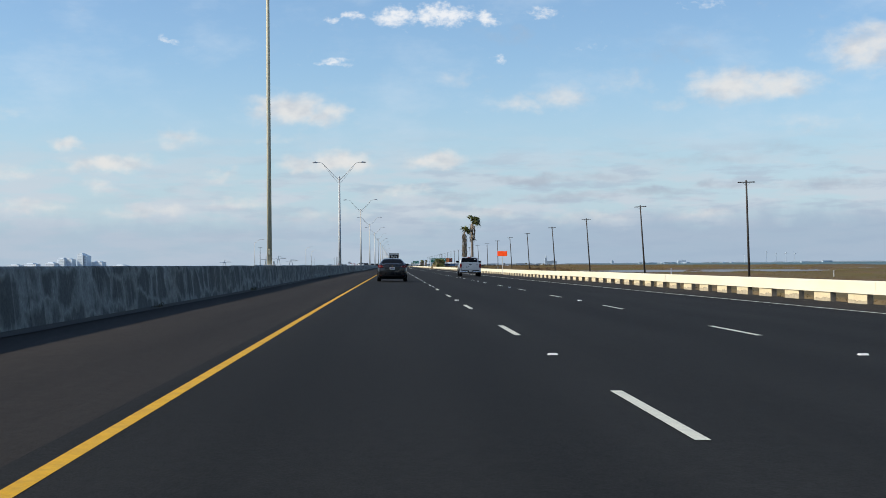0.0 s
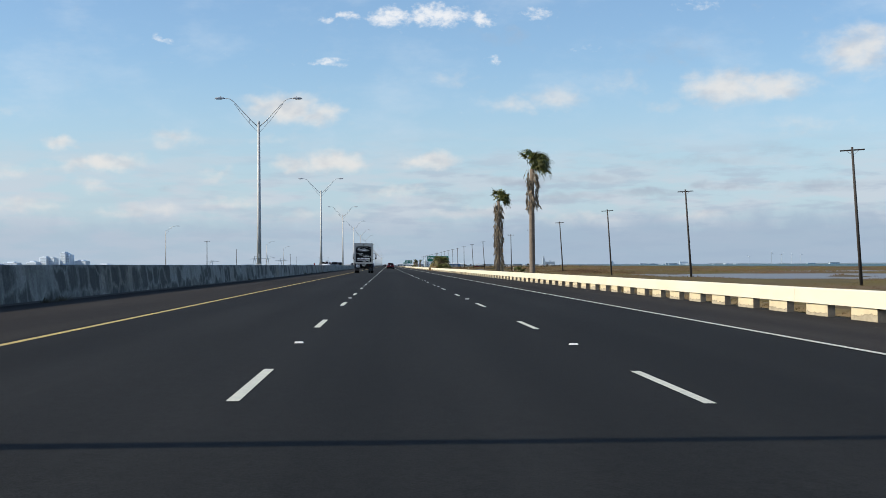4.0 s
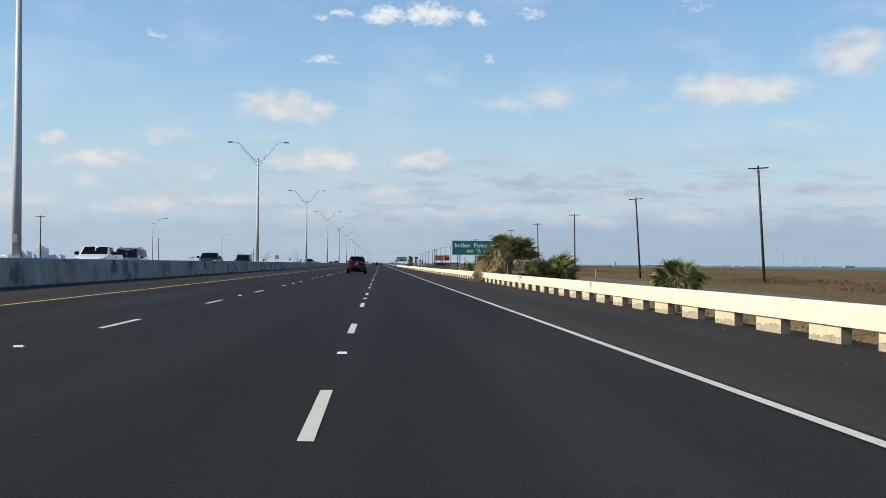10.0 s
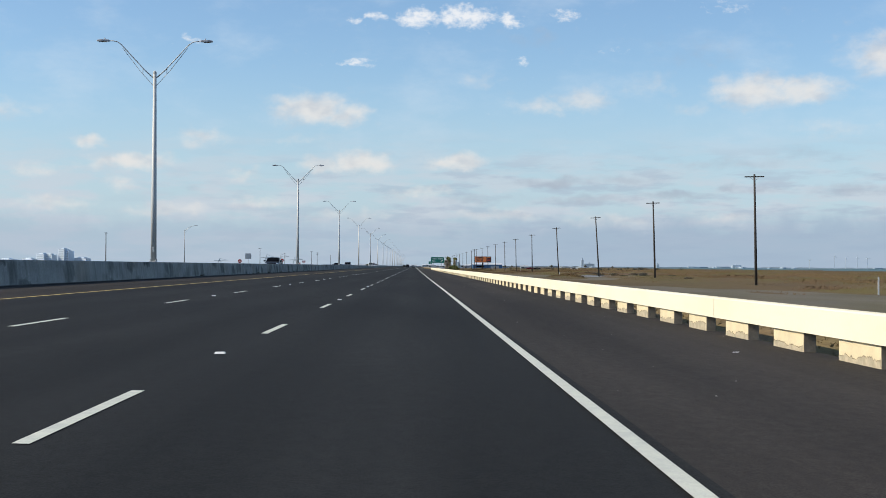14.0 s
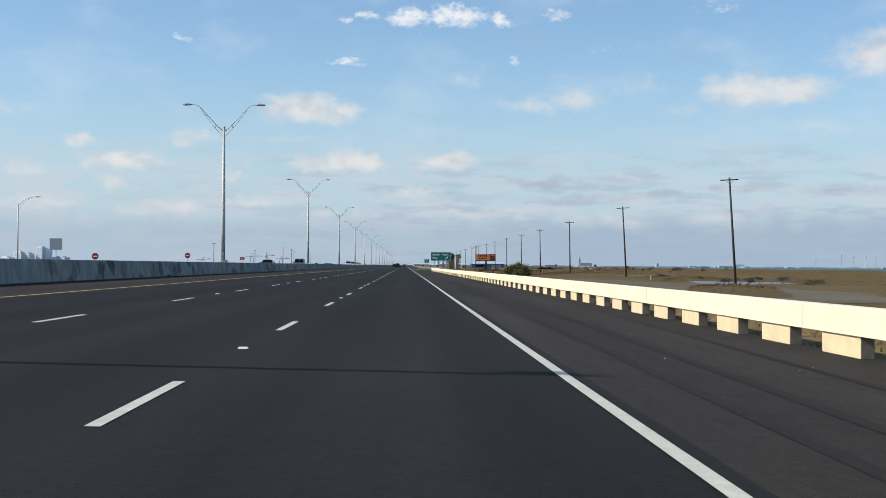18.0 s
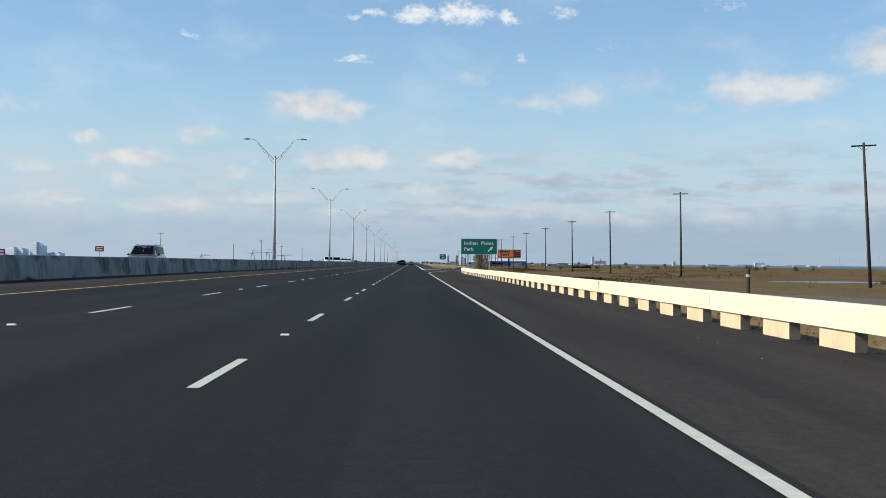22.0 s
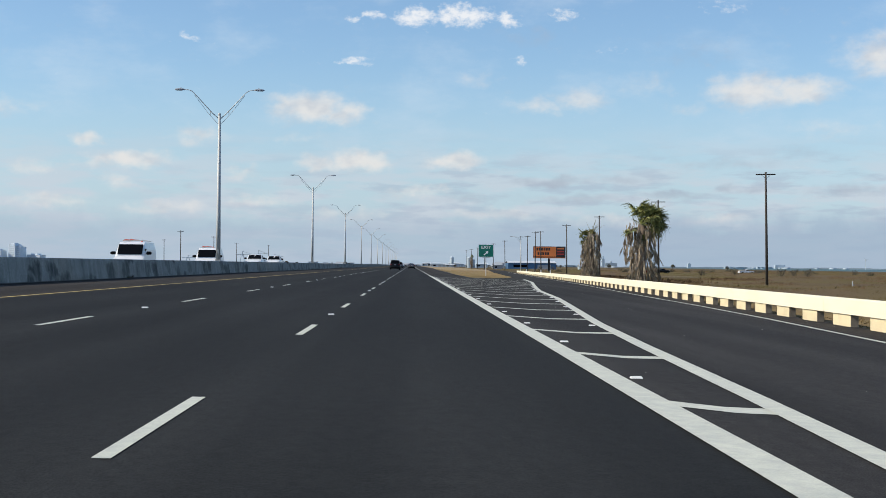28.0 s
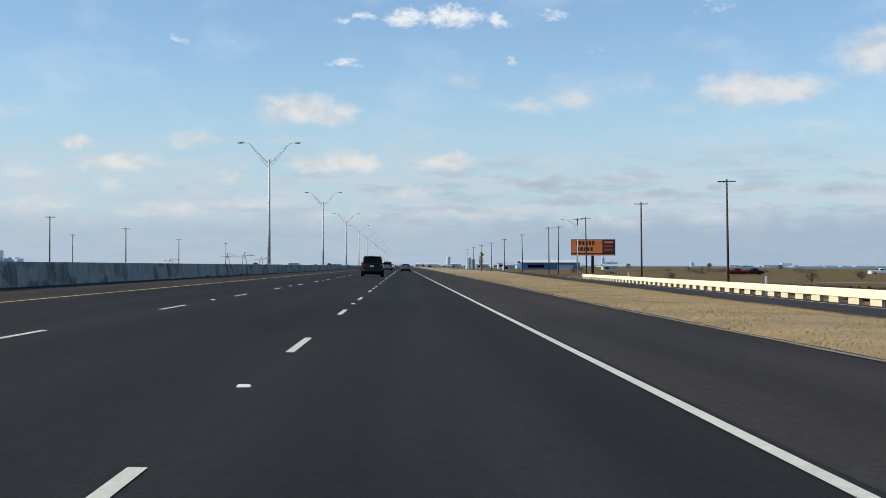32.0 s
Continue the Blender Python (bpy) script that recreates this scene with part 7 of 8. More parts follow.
# oncoming carriageway
opp = strip("road_opposite", lambda y: (-33.0, -4.43), YS, ASPHALT, -0.004, cols=4)
tagged(opp, "dark asphalt opposite carriageway behind the median wall", "road", kind="structure")
for x in (-7.6, -11.3, -15.0):
    line_strip("lane_line", lambda y: x, -40, 1700, 0.13, WHITE_LINE, opp)


def facing(x, y):
    return pose(x, y, road_z(0, y) + 0.006, 0, 0, 180)


cargo_van(facing(-9.3, 1097.0), "white high-roof cargo van with a ladder rack", True)
cargo_van(facing(-9.3, 1130.0), "white utility van with a ladder rack", True)
pickup("white pickup on the opposite carriageway", PAINT_WHITE, facing(-9.2, 1166.0), group="oncoming traffic")
pickup("white pickup on the opposite carriageway", PAINT_WHITE, facing(-9.2, 1188.0), group="oncoming traffic")
pickup("black pickup on the opposite carriageway", PAINT_BLACK, facing(-9.2, 497.0), group="oncoming traffic")
pickup("white pickup on the opposite carriageway", PAINT_WHITE, facing(-9.2, 443.0), group="oncoming traffic")
suv("grey suv on the opposite carriageway", PAINT_GREY, facing(-9.4, 454.0), boxy=True, group="oncoming traffic")
suv("dark suv on the opposite carriageway", PAINT_BLACK, facing(-9.2, 530.0), boxy=True, group="oncoming traffic")
suv("grey suv on the opposite carriageway", PAINT_GREY, facing(-9.2, 890.0), boxy=True, group="oncoming traffic")
sedan("grey sedan on the opposite carriageway", PAINT_GREY, facing(-9.2, 835.0), group="oncoming traffic")
pickup("black pickup on the opposite carriageway", PAINT_BLACK, facing(-9.2, 688.0), group="oncoming traffic")

# ---- grass island between roadway and ramp ----
GRASS_L = [(1136.5, 15.6), (1139, 14.85), (1180, 14.7), (1237, 15.2), (1400, 16.2), (1700, 17.0), (2700, 18)]
GRASS_R = [(1136.5, 15.9), (1138, 16.6), (1144, 17.6), (1152, 19.4), (1165, 20.7), (1210, 22.7), (1310, 27.4), (1400, 32.2), (1500, 37.7), (1700, 48), (2700, 60)]
rows = []
for y in steps(1136.5, 1500, 4) + [1700, 2700]:
    a, b = between(y, GRASS_L), between(y, GRASS_R)
    row = []
    for k in range(7):
        x = a + (b - a) * k / 6
        hump = 0.10 * math.sin(math.pi * k / 6) * min(1, (y - 1136) / 12)
        row.append((x, y, road_z(x, y) + (0.02 + hump + 0.03 * noise.noise((x * 0.5, y * 0.2, 0)) if k else -0.03)))
    rows.append(row)
lawn = tagged(part("grass_island", sheet(rows), DRY_GRASS, None, smooth=True), "straw-coloured dry mown grass island beside the roadway", "grass", kind="structure")
strip("gravel_edge", lambda y: (between(y, GRASS_L) - 0.03 + 0.08 * noise.noise((y * 0.6, 0, 5)), between(y, GRASS_L) + 0.10), steps(1142, 1400, 1), GRAVEL, 0.012, lawn)


def blades(name, mat, spots, seed, label, category, per=3, lean=0.5, soft=False):
    """Many thin upright blades in one mesh; spots are x, y, z, height, width. Soft ones take the smooth shading of the whole tuft."""
    r = np.random.RandomState(seed)
    s = np.array(spots)
    s = np.repeat(s, per, axis=0)
    n = len(s)
    a = r.uniform(0, math.tau, n)
    off = r.normal(0, 1, (n, 2)) * s[:, 4:5] * 2.2
    bx, by, bz = s[:, 0] + off[:, 0], s[:, 1] + off[:, 1], s[:, 2]
    h = s[:, 3] * r.uniform(0.55, 1.15, n)
    w = s[:, 4] * r.uniform(0.5, 1.2, n)
    dx, dy = np.cos(a) * w, np.sin(a) * w
    if soft:
        dx, dy = np.abs(dx), -np.abs(dy)
    tip = r.normal(0, 1, (n, 2)) * (h * lean * 0.5)[:, None] + np.array([0.25, 0]) * h[:, None]
    v = np.empty((n, 4, 3))
    v[:, 0] = np.c_[bx - dx, by - dy, bz]
    v[:, 1] = np.c_[bx + dx, by + dy, bz]
    v[:, 2] = np.c_[bx + dx * 0.7 + tip[:, 0] * 0.4, by + dy * 0.7 + tip[:, 1] * 0.4, bz + h * 0.6]
    v[:, 3] = np.c_[bx + tip[:, 0], by + tip[:, 1], bz + h]
    f = (np.arange(n)[:, None] * 4 + np.array([0, 1, 2])).tolist() + (np.arange(n)[:, None] * 4 + np.array([0, 2, 3])).tolist()
    me = bpy.data.meshes.new(name)
    me.from_pydata(v.reshape(-1, 3).tolist(), [], f)
    me.materials.append(mat)
    if soft:
        up = np.c_[r.normal(-0.25, 0.25, n), r.normal(-0.35, 0.2, n), np.full(n, 0.9)]
        me.normals_split_custom_set_from_vertices(np.repeat(up / np.linalg.norm(up, axis=1)[:, None], 4, axis=0).tolist())
    return tagged(new(name, me), label, category, kind="stuff")


r = random.Random(71)
spots = []
for k in range(52000):
    y = 1137 + 260 * r.random() ** 2.0
    a, b = between(y, GRASS_L) - 0.05, between(y, GRASS_R) + 0.1
    x = a + (b - a) * r.random()
    spots.append((x, y, road_z(x, y) + 0.03 + 0.08 * math.sin(math.pi * (x - a) / (b - a)), r.uniform(0.02, 0.05) * (1.4 if noise.noise((x * 0.4, y * 0.15, 3)) > 0.25 else 1), 0.0055))
blades("dry_grass", DRY_BLADE, spots, 1, "short straw-coloured grass blades on the island", "grass", 4, 1.1)

# weeds on the verge behind the barrier posts
spots = []
for k in range(42000):
    y = r.uniform(20, 1345)
    d = 0.26 + 3.5 * r.random() ** 2.1
    if noise.noise((y * 0.05, d * 0.3, 9)) < -0.3:
        continue
    x = between(y, BARRIER) + d
    z = road_z(x - d, y) + (-0.1 if d < 1 else -0.04 if d < 2 else -0.05 - 0.2 * (d - 2))
    spots.append((x, y, z, r.uniform(0.03, 0.085) * (1.5 if noise.noise((x, y * 0.3, 1)) > 0.2 else 1), 0.005))
blades("roadside_weeds", VERGE, spots, 2, "yellow-green weeds growing behind the barrier", "weeds", 6, 1.0)


# ---- marsh ----
FLATS = ((37, 600, 13, 80), (39, 815, 14, 75), (35, 520, 11, 60))
POOLS = ((92, 395, 36, 62), (150, 520, 50, 50), (58, 845, 8, 22), (72, 985, 12, 16))
def blob(name, x, y, rx, ry, mat, lift, seed, label, category, kind="structure"):
    pts = []
    for k in range(48):
        a = k * math.tau / 48
        f = 1 + 0.35 * noise.noise((math.cos(a) * 1.3 + seed, math.sin(a) * 1.3, seed)) + 0.12 * noise.noise((math.cos(a) * 5, math.sin(a) * 5, seed))
        pts.append((x + rx * f * math.cos(a), y + ry * f * math.sin(a), MARSH_Z + lift))
    bm = bmesh.new()
    bm.faces.new([bm.verts.new(p) for p in pts])
    bm.normal_update()
    for f in bm.faces:
        if f.normal.z < 0:
            f.normal_flip()
    return tagged(part(name, bm, mat, None), label, category, kind=kind)


for i, (x, y, rx, ry) in enumerate(FLATS):
    blob("mud_flat", x, y, rx, ry, MUD, 0.012 + 0.006 * i, i + 1.5, "grey wet mud flat beside the embankment", "mud")
for i, (x, y, rx, ry) in enumerate(POOLS):
    blob("marsh_pool", x, y, rx, ry, POOL, 0.035 if i < 2 else 0.03, i + 20.5, "shallow grey pool in the brown marsh", "water")
for i, (x, y, rx, ry) in enumerate(((100, 1330, 30, 14), (150, 1300, 50, 10), (90, 1240, 26, 8))):
    blob("sand_patch", x, y, rx, ry, GRAVEL, 0.03, i + 40.5, "pale bare sand patch in the marsh", "sand")
# the bay, with an uneven shore
rows = []
for y in steps(-600, 4900, 60):
    sx = 300 + 60 * noise.noise((y * 0.004, 1, 1)) + 30 * noise.noise((y * 0.02, 2, 5)) + max(0, y - 1500) * 0.10
    rows.append([(sx, y, MARSH_Z + 0.05), (sx + 400, y, MARSH_Z + 0.05), (4900, y, MARSH_Z + 0.05)])
tagged(part("bay_water", sheet(rows), BAY, None), "blue-green bay water beyond the marsh", "water", kind="structure")

def marsh_height(x, y):
    """Height of the reed beds over the flats; negative where the flats lie bare."""
    c = 0.75 * noise.noise((x * 0.034, y * 0.011, 4)) + 0.45 * noise.noise((x * 0.11, y * 0.04, 8)) + 0.15 * noise.noise((x * 0.5, y * 0.25, 2))
    far = min(1.0, max(0.0, (x - between(y, BARRIER) - 22) / 30))
    h = 0.85 * c + 0.34 * far - 0.12
    for cx, cy, rx, ry in FLATS + POOLS:
        q = ((x - cx) / rx) ** 2 + ((y - cy) / ry) ** 2
        if q < 1.25:
            h -= 1.1 * (1.25 - q) * min(1.0, max(0.0, 0.72 + 1.3 * noise.noise((x * 0.09, y * 0.028, 17))))
    return h + 0.05 * min(1.0, max(0.0, (y - 830) / 60))


rows = []
bx = [9, 12, 15, 18, 21, 24, 27, 30, 33, 36, 39, 42, 45, 48, 51, 54, 58, 62, 67, 72, 78, 85, 93, 103, 115, 130, 150, 175, 205, 240, 290]
for y in steps(100, 2100, 4):
    e = between(y, BARRIER)
    rows.append([(e + d, y, MARSH_Z + max(-0.15, min(0.62, marsh_height(e + d, y)))) for d in bx])
tagged(part("reed_bed", sheet(rows), REED, None, smooth=True), "low beds of reddish-brown marsh reeds with olive grass", "reeds", kind="structure")
spots = []
while len(spots) < 80000:
    d, y = 9 + 190 * r.random() ** 2.2, 150 + 1650 * r.random()
    x = between(y, BARRIER) + d
    c = marsh_height(x, y)
    if c < -0.03:
        continue
    spots.append((x, y, MARSH_Z + min(0.62, c) - 0.05, r.uniform(0.08, 0.2) + 0.3 * max(0, c), 0.012 + 0.0006 * d))
tall = []
while len(tall) < 34000:
    d, y = 11 + 105 * r.random() ** 1.5, 380 + 900 * r.random()
    x = between(y, BARRIER) + d
    c, g = marsh_height(x, y), noise.noise((x * 0.06, y * 0.022, 31)) + 0.4 * noise.noise((x * 0.3, y * 0.12, 33))
    if c < 0.0 or g < 0.22:
        continue
    tall.append((x, y, MARSH_Z + min(0.62, c) - 0.05, r.uniform(0.3, 0.62) * min(1.0, 0.25 + 1.7 * g), 0.012 + 0.0005 * d))
blades("tall_reeds", REED_TALL, tall, 4, "dense clumps of tall reddish-brown marsh reeds", "reeds", 7, 0.4, True)
blades("marsh_grass", REED, spots, 3, "tufts of brown marsh grass and low reeds", "marsh grass", 4, 0.7, True)

# pale grit and chips lying on the shoulder
bm = bmesh.new()
for k in range(1100):
    y = r.uniform(0, 1180)
    e = between(y, BARRIER)
    x = e - (e - 11.3) * r.random() ** 1.6 - 0.05
    q, a = 0.005 + 0.012 * r.random() ** 3, r.uniform(0, math.tau)
    z = road_z(x, y) + 0.007
    base = [bm.verts.new((x + q * math.cos(a + j * 2.1) * r.uniform(0.7, 1.4), y + q * math.sin(a + j * 2.1), z)) for j in range(3)]
    top = bm.verts.new((x, y, z + q * 0.8))
    for j in range(3):
        bm.faces.new((base[j], base[(j + 1) % 3], top))
tagged(part("shoulder_grit", bm, GRAVEL_PALE, None), "pale grit and chips scattered on the shoulder", "grit", kind="stuff")

# litter on the shoulder
for x, y, w, turn in ((14.14, 463.2, 0.16, 12), (13.3, 455.5, 0.06, 40), (13.9, 523.0, 0.08, 70), (12.6, 300.5, 0.10, 25)):
    lit = thing("litter_scrap", "crumpled white paper scrap lying on the shoulder", "litter", pose(x, y, road_z(x, y) + 0.007, 0, 0, turn), group="litter")
    part("paper", sheet([[(w * (a - 0.5) * 1.6, w * (b - 0.5), w * 0.28 * abs(noise.noise((a * 3 + x, b * 3 + y, 5)))) for a in (0, 0.25, 0.5, 0.75, 1)] for b in (0, 0.35, 0.7, 1)]), LETTER_WHITE, lit)

# weed tufts in the dirt along the foot of the median wall
spots = []
for k in range(70):
    y0 = r.uniform(20, 1400)
    for j in range(r.randint(6, 26)):
        y = y0 + r.gauss(0, 0.35)
        spots.append((-3.62 + r.uniform(-0.04, 0.06), y, road_z(-3.6, y), r.uniform(0.05, 0.17), 0.012))
blades("wall_weeds", BUSH, spots, 12, "small dark weed tufts along the foot of the median wall", "weeds", 3)


def shrub(x, y, w, h, seed, mat=None):
    """A low scrub bush: stems and many small leaf clumps."""
    q = random.Random(seed)
    s = thing("shrub", "low grey-brown scrub bush in the marsh", "shrub", pose(x, y, MARSH_Z), group="marsh shrubs")
    bm = bmesh.new()
    for k in range(7):
        add_tube(bm, [(0, 0, 0), (q.uniform(-w, w) * 0.25, q.uniform(-w, w) * 0.25, h * 0.5), (q.uniform(-w, w) * 0.45, q.uniform(-w, w) * 0.4, h * 0.85)], [0.05, 0.035, 0.015], 5)
    part("stem", bm, POLE_WOOD, s)
    bm = bmesh.new()
    for k in range(260):
        a, e, d = q.uniform(0, math.tau), q.uniform(0.05, 1.5), q.uniform(0.35, 1.0)
        c = Vector((math.cos(a) * math.cos(e) * w * 0.5 * d, math.sin(a) * math.cos(e) * w * 0.5 * d, h * (0.12 + 0.85 * math.sin(e) * d)))
        l = 0.06 + 0.10 * q.random()
        u = Vector((q.uniform(-1, 1), q.uniform(-1, 1), q.uniform(-1, 1))).normalized()
        t = u.orthogonal().normalized()
        vs = [bm.verts.new(c + p) for p in (u * l, t * l * 0.6, -u * l, -t * l * 0.6)]
        bm.faces.new(vs)
    part("foliage", bm, mat or BUSH, s)


for i in range(46):
    shrub(r.uniform(60, 190), r.uniform(1290, 1720), r.uniform(2, 6), r.uniform(0.9, 2.6), 200 + i)
for i in range(14):
    shrub(r.uniform(46, 75), r.uniform(780, 900) if i % 2 else r.uniform(400, 1200), r.uniform(2, 4), r.uniform(0.5, 0.9), 300 + i)

# a single-arm lamp beside the ramp
copy_thing(fl, pose(39.3, 1380, road_z(39.3, 1380) - 0.1, 0, 0, 180))

# ---- billboard and buildings beyond the ramp ----
bb = thing("billboard", "large orange billboard with a dark panel on a single steel column", "billboard", pose(55.0, 1515, MARSH_Z))
part("column", tube([(6.0, 0.6, 0), (6.0, 0.6, 5.6)], [0.42, 0.38], 14), STEEL_DARK, bb)
face = part("panel", box(0, 12.2, 0, 0.3, 5.55, 9.75, 0.02), STEEL_DARK, bb)
part("orange_print", box(0.1, 8.6, -0.02, -0.002, 5.95, 9.65), BOARD_ORANGE, face, "bright orange printed area")
part("dark_print", box(8.6, 12.1, -0.02, -0.002, 5.95, 9.65), BOARD_DARK, face)
for a, b, z in ((1.2, 6.6, 8.2), (1.6, 6.2, 6.5)):
    n = 6 if z > 8 else 5
    for k in range(n):
        w = (b - a) / n
        part("letter_bar", box(a + w * k, a + w * (k + 0.72), -0.03, -0.0205, z, z + 1.05), BOARD_DARK, face)
for z, mat in ((8.7, BOARD_ORANGE), (7.6, SIGN_RED), (6.6, SIGN_RED)):
    part("letter_bar", box(9.1, 11.6, -0.03, -0.0205, z, z + 0.5), mat, face)
part("catwalk", box(-0.3, 12.5, -1.0, -0.05, 5.25, 5.33), GALV, bb)
part("skirt_board", box(0, 12.2, -0.02, 0.3, 5.35, 5.55), BOARD_ORANGE, bb)
for k in range(4):
    part("catwalk_post", tube([(0.5 + 3.7 * k, -1.0, 5.3), (0.5 + 3.7 * k, -0.05, 5.5)], 0.04, 6), GALV, bb)
for x, y in ((53.4, 1490), (56.6, 1560)):
    copy_thing(up, pose(x, y, MARSH_Z, 0, 0.4, 3))


def shed(name, label, x, y, w, d, h, wall_mat, roof_mat, bays, ridge=1.2):
    b = thing(name, label, "building", pose(x, y, MARSH_Z))
    part("wall", box(0, w, 0, d, 0, h), wall_mat, b)
    part("roof", prism([(-0.4, h), (d / 2, h + ridge), (d + 0.4, h), (d + 0.4, h + 0.15), (d / 2, h + ridge + 0.18), (-0.4, h + 0.15)], "x", -0.3, w + 0.3), roof_mat, b)
    for k in range(bays):
        cx = w * (k + 0.5) / bays
        part("roller_door" if k % 3 == 1 else "window", box(cx - w / bays * 0.28, cx + w / bays * 0.28, -0.06, -0.005, 0.1 if k % 3 == 1 else h * 0.4, h * 0.75), CLAD_GREY if k % 3 == 1 else GLASS_DARK, b)
    return b


shed("warehouse", "long low blue metal warehouse with a pale roof", 65.3, 1790, 28, 22, 4.0, BLUE_CLAD, ROOF_PALE, 2)
shed("warehouse", "small grey metal shed beside the warehouse", 57.5, 1800, 5, 9, 2.6, CLAD_GREY, CLAD_GREY, 2)
shed("warehouse", "low pale building behind the billboard", 118, 1880, 8, 9, 2.2, HAZE_BUILDING, CLAD_GREY, 2)
for i, (x, y, paint, lab) in enumerate(((91, 1486, PAINT_RED, "red pickup parked on the sand"), (96.5, 1490, PAINT_BLACK, "black pickup parked on the sand"), (121, 1466, PAINT_WHITE, "white pickup parked on the sand"))):
    pickup(lab, paint, pose(x, y, MARSH_Z + 0.005, 0, 0, -88 + i * 4), group="parked pickups")
# small things of the town far ahead
for i in range(64):
    y = r.uniform(2200, 3500)
    x = r.uniform(-10, 75) if y > 2730 else r.uniform(24, 150) if i % 5 else r.uniform(-110, -60)
    w, h, d = r.uniform(4, 13), r.uniform(1.8, 4.6), r.uniform(6, 14)
    shed("house", "pale low building in the hazy town far ahead", x, y, w, d, h, r.choice((CLAD_GREY, HAZE_WHITE, HAZE_BUILDING, HAZE_BUILDING)), r.choice((ROOF_PALE, CLAD_GREY, HAZE_BUILDING)), 2, r.uniform(0.5, 1.3))
for i, (x, y, h) in enumerate(((55.5, 2550, 18), (64.6, 2300, 15), (68.2, 2310, 13))):
    s = thing("silo", "pale slender concrete silo far ahead", "silo", pose(x, y, MARSH_Z))
    part("shaft", lathe([(2.2, 0), (2.2, h * 0.6), (2.0, h * 0.62)], 16, "z"), HAZE_BUILDING, s)
    part("cap", lathe([(2.25, h * 0.62), (1.2, h * 0.68), (0.4, h * 0.7)], 16, "z"), HAZE_WHITE, s)


def far_tree(x, y, h, seed):
    q = random.Random(seed)
    t = thing("tree", "dark rounded tree in the distance", "tree", pose(x, y, MARSH_Z), group="far trees")
    bm = tube([(0, 0, 0), (q.uniform(-.3, .3), 0, h * 0.5), (q.uniform(-.5, .5), 0, h * 0.8)], [0.25, 0.18, 0.06], 7)
    for k in range(4):
        a = q.uniform(0, math.tau)
        add_tube(bm, [(0, 0, h * 0.4), (math.cos(a) * h * 0.22, math.sin(a) * h * 0.22, h * 0.7)], [0.12, 0.04], 5)
    part("trunk", bm, POLE_WOOD, t)
    bm = bmesh.new()
    for k in range(420):
        a, e, d = q.uniform(0, math.tau), q.uniform(-0.6, 1.5), q.uniform(0.3, 1) ** 0.5
        c = Vector((math.cos(a) * math.cos(e) * h * 0.4 * d, math.sin(a) * math.cos(e) * h * 0.4 * d, h * (0.65 + 0.33 * math.sin(e) * d)))
        l = h * 0.05 * q.uniform(0.6, 1.4)
        u = Vector((q.uniform(-1, 1), q.uniform(-1, 1), q.uniform(-1, 1))).normalized()
        w = u.orthogonal().normalized()
        bm.faces.new([bm.verts.new(c + p) for p in (u * l, w * l * 0.7, -u * l, -w * l * 0.7)])
    part("crown", bm, BUSH, t)


for i in range(26):
    x = r.choice((r.uniform(-90, -38), r.uniform(40, 230)))
    far_tree(x, r.uniform(1850, 2900), r.uniform(2.6, 4.6), 400 + i)

# ---- far shores ----
def shore_strip(name, a0, a1, dist, h, mat, seed, label):
    """A low uneven coast along an arc, azimuths in degrees from the road's heading."""
    bm = bmesh.new()
    n = 120
    lo, hi = [], []
    for k in range(n + 1):
        a = radians(a0 + (a1 - a0) * k / n)
        x, y = math.sin(a) * dist, 600 + math.cos(a) * dist
        z = MARSH_Z + h * (0.45 + 0.5 * noise.noise((k * 0.23, seed, 0)) + 0.25 * noise.noise((k * 0.9, seed, 2)))
        lo.append((bm.verts.new((x, y, MARSH_Z - 1)), bm.verts.new((x * 1.01, y + 30, MARSH_Z - 1))))
        hi.append((bm.verts.new((x, y, max(z, MARSH_Z + 0.5))), bm.verts.new((x * 1.01, y + 30, max(z, MARSH_Z + 0.5)))))
    for k in range(n):
        bm.faces.new((lo[k][0], lo[k + 1][0], hi[k + 1][0], hi[k][0]))
        bm.faces.new((hi[k][0], hi[k + 1][0], hi[k + 1][1], hi[k][1]))
    bmesh.ops.recalc_face_normals(bm, faces=bm.faces)
    return tagged(part(name, bm, mat, None), label, "shore", kind="structure")


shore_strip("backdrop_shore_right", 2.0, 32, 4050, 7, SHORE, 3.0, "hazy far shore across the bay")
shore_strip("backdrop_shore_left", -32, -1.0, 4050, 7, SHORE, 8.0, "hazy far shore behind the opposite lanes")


def polar(a, d):
    return math.sin(radians(a)) * d, 600 + math.cos(radians(a)) * d


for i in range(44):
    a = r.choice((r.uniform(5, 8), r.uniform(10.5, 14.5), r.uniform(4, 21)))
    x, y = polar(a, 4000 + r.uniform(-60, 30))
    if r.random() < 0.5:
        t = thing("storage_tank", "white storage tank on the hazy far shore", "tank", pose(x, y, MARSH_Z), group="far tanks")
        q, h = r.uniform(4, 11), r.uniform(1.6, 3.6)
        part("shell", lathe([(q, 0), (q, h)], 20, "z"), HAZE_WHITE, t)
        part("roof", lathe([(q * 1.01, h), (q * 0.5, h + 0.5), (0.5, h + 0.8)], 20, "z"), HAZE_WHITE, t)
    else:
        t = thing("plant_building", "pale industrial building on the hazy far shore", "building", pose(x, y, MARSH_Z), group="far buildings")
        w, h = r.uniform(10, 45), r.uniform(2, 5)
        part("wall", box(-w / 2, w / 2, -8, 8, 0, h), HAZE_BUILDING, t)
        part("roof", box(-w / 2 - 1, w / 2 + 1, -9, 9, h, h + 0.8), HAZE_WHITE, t)
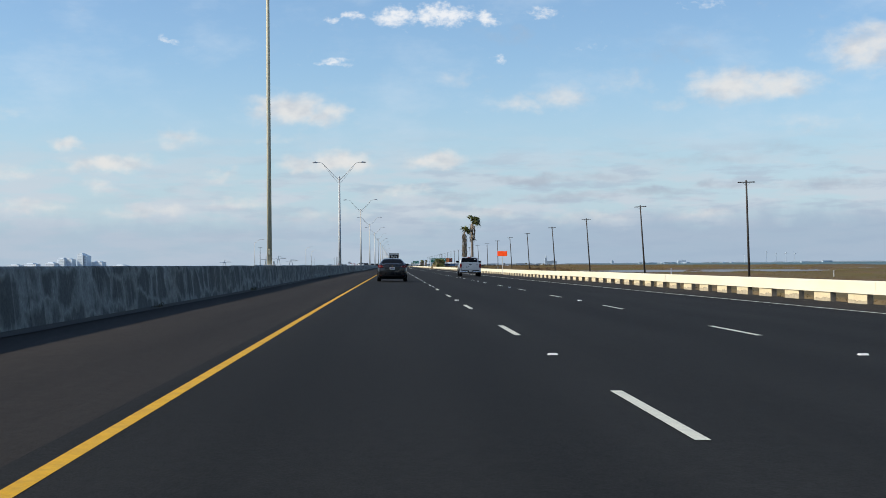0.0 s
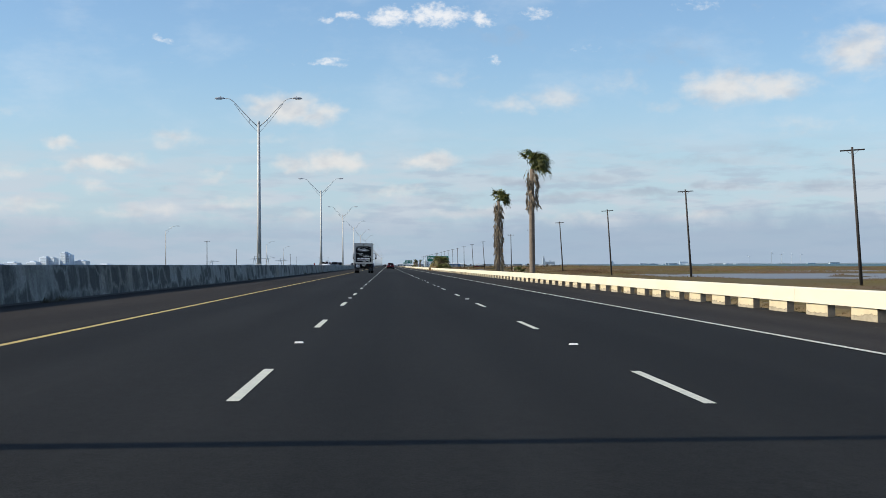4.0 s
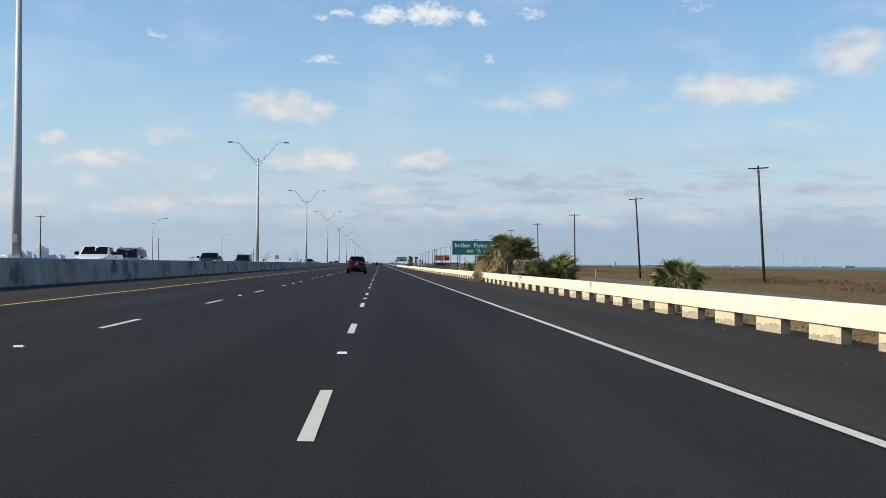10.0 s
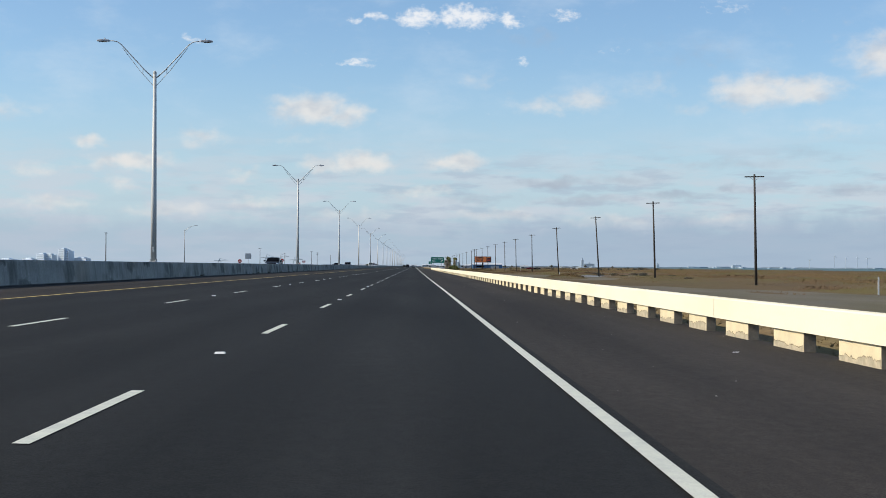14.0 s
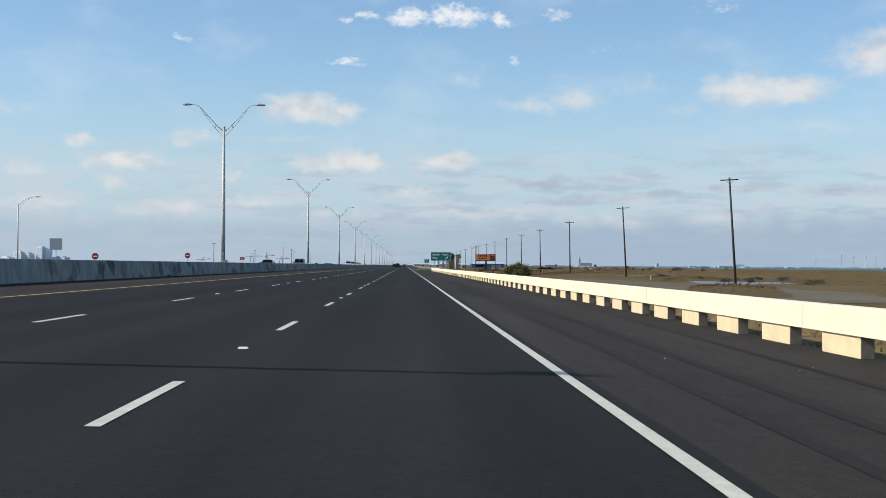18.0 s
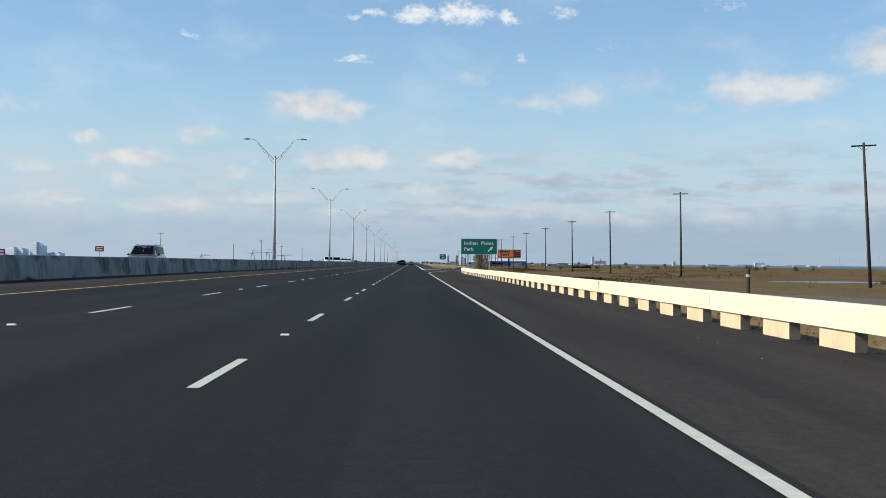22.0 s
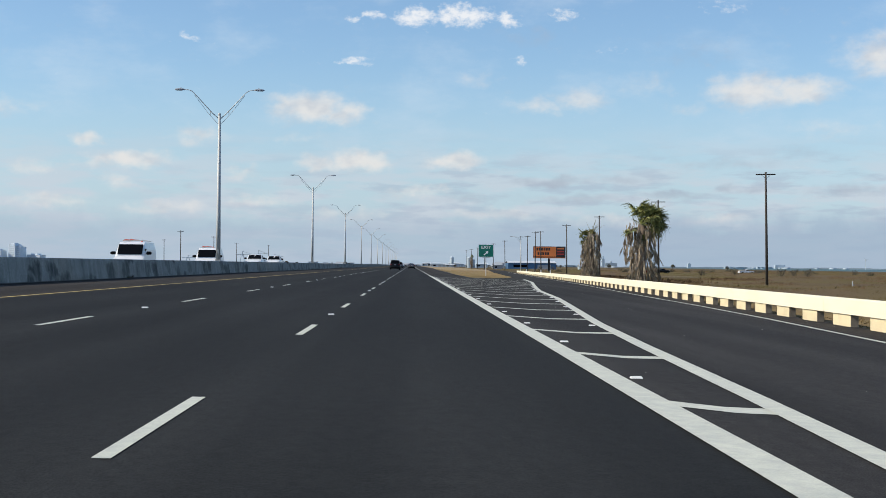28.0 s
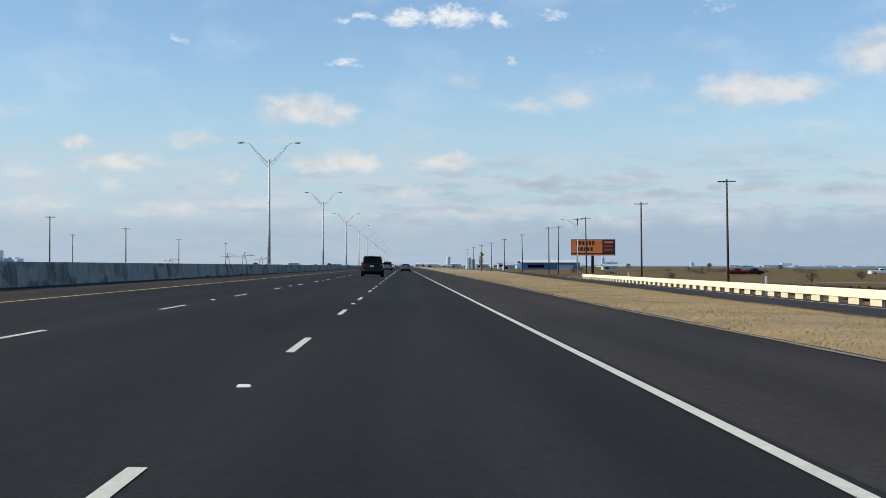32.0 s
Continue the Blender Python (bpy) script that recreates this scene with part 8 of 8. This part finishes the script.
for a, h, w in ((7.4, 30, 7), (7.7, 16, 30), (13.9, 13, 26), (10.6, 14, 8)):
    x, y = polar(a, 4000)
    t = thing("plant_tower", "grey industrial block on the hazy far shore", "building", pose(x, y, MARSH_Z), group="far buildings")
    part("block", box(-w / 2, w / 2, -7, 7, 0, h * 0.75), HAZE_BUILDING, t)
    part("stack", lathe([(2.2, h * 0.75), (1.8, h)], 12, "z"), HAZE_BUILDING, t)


def turbine(a, d, hub, blade, spin):
    x, y = polar(a, d)
    t = thing("wind_turbine", "white three-bladed wind turbine across the bay", "wind turbine", pose(x, y, MARSH_Z), group="wind turbines")
    part("tower", tube([(0, 0, 0), (0, 0, hub)], [0.9, 0.6], 10), HAZE_WHITE, t)
    part("nacelle", box(-1.2, 1.2, -3, 3, hub - 1, hub + 1.4, 0.3), HAZE_WHITE, t)
    for k in range(3):
        b = radians(spin + 120 * k)
        part("blade", tube([(0, -3.4, hub), (math.cos(b) * blade * 0.3, -3.4, hub + math.sin(b) * blade * 0.3), (math.cos(b) * blade, -3.4, hub + math.sin(b) * blade)], [0.28, 0.25, 0.1], 6), HAZE_WHITE, t)


for a, hub, spin in ((16.9, 24, 20), (17.9, 36, 80), (18.35, 30, 50), (18.8, 31, 100), (19.2, 29, 10)):
    turbine(a, 3900, hub, 9, spin)
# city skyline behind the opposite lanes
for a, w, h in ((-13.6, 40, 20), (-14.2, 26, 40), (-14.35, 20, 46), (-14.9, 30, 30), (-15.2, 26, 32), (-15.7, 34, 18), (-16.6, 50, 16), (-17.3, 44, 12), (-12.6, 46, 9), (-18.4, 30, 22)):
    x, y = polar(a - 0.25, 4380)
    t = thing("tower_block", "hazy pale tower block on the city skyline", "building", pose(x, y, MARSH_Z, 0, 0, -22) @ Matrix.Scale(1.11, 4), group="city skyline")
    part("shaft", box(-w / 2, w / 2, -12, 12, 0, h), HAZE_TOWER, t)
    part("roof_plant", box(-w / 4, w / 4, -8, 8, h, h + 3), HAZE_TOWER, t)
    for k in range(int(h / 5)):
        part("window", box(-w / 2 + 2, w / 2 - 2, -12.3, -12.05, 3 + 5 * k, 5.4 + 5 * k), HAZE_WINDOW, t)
for i in range(34):
    a = r.uniform(-12.5, -2.5)
    x, y = polar(a, 3900 + r.uniform(-50, 50))
    t = thing("port_building", "pale low port building on the hazy shore", "building", pose(x, y, MARSH_Z), group="far buildings")
    w, h = r.uniform(10, 50), r.uniform(2.5, 6.5)
    part("wall", box(-w / 2, w / 2, -8, 8, 0, h), r.choice((HAZE_BUILDING, HAZE_WHITE)), t)
    part("roof", box(-w / 2 - 1, w / 2 + 1, -9, 9, h, h + 0.8), HAZE_WHITE, t)


def crane(a, h):
    x, y = polar(a, 3850)
    t = thing("harbour_crane", "tall grey harbour crane in the haze", "crane", pose(x, y, MARSH_Z), group="harbour cranes")
    for s in (-1, 1):
        part("leg", tube([(s * 6, 0, 0), (s * 3, 0, h * 0.7)], 0.9, 6), HAZE_BUILDING, t)
    part("mast", tube([(0, 0, h * 0.6), (0, 0, h)], 0.9, 6), HAZE_BUILDING, t)
    part("boom", tube([(-16, 0, h * 0.72), (0, 0, h * 0.75), (24, 0, h * 0.78)], 0.8, 6), HAZE_BUILDING, t)
    part("stay", tube([(0, 0, h), (22, 0, h * 0.78)], 0.4, 5), HAZE_BUILDING, t)


for a, h in ((-6.2, 34), (-5.6, 36), (-5.0, 26), (-8.2, 22)):
    crane(a, h)
for i, (x, y) in enumerate(((-62, 640), (-60, 1480), (-70, 1620), (-58, 1400), (-75, 1250), (-90, 1550), (-64, 1700), (-95, 300), (-80, 900))):
    copy_thing(up, pose(x, y, MARSH_Z, 0, 0, 10 * i) @ Matrix.Scale(0.8, 4))
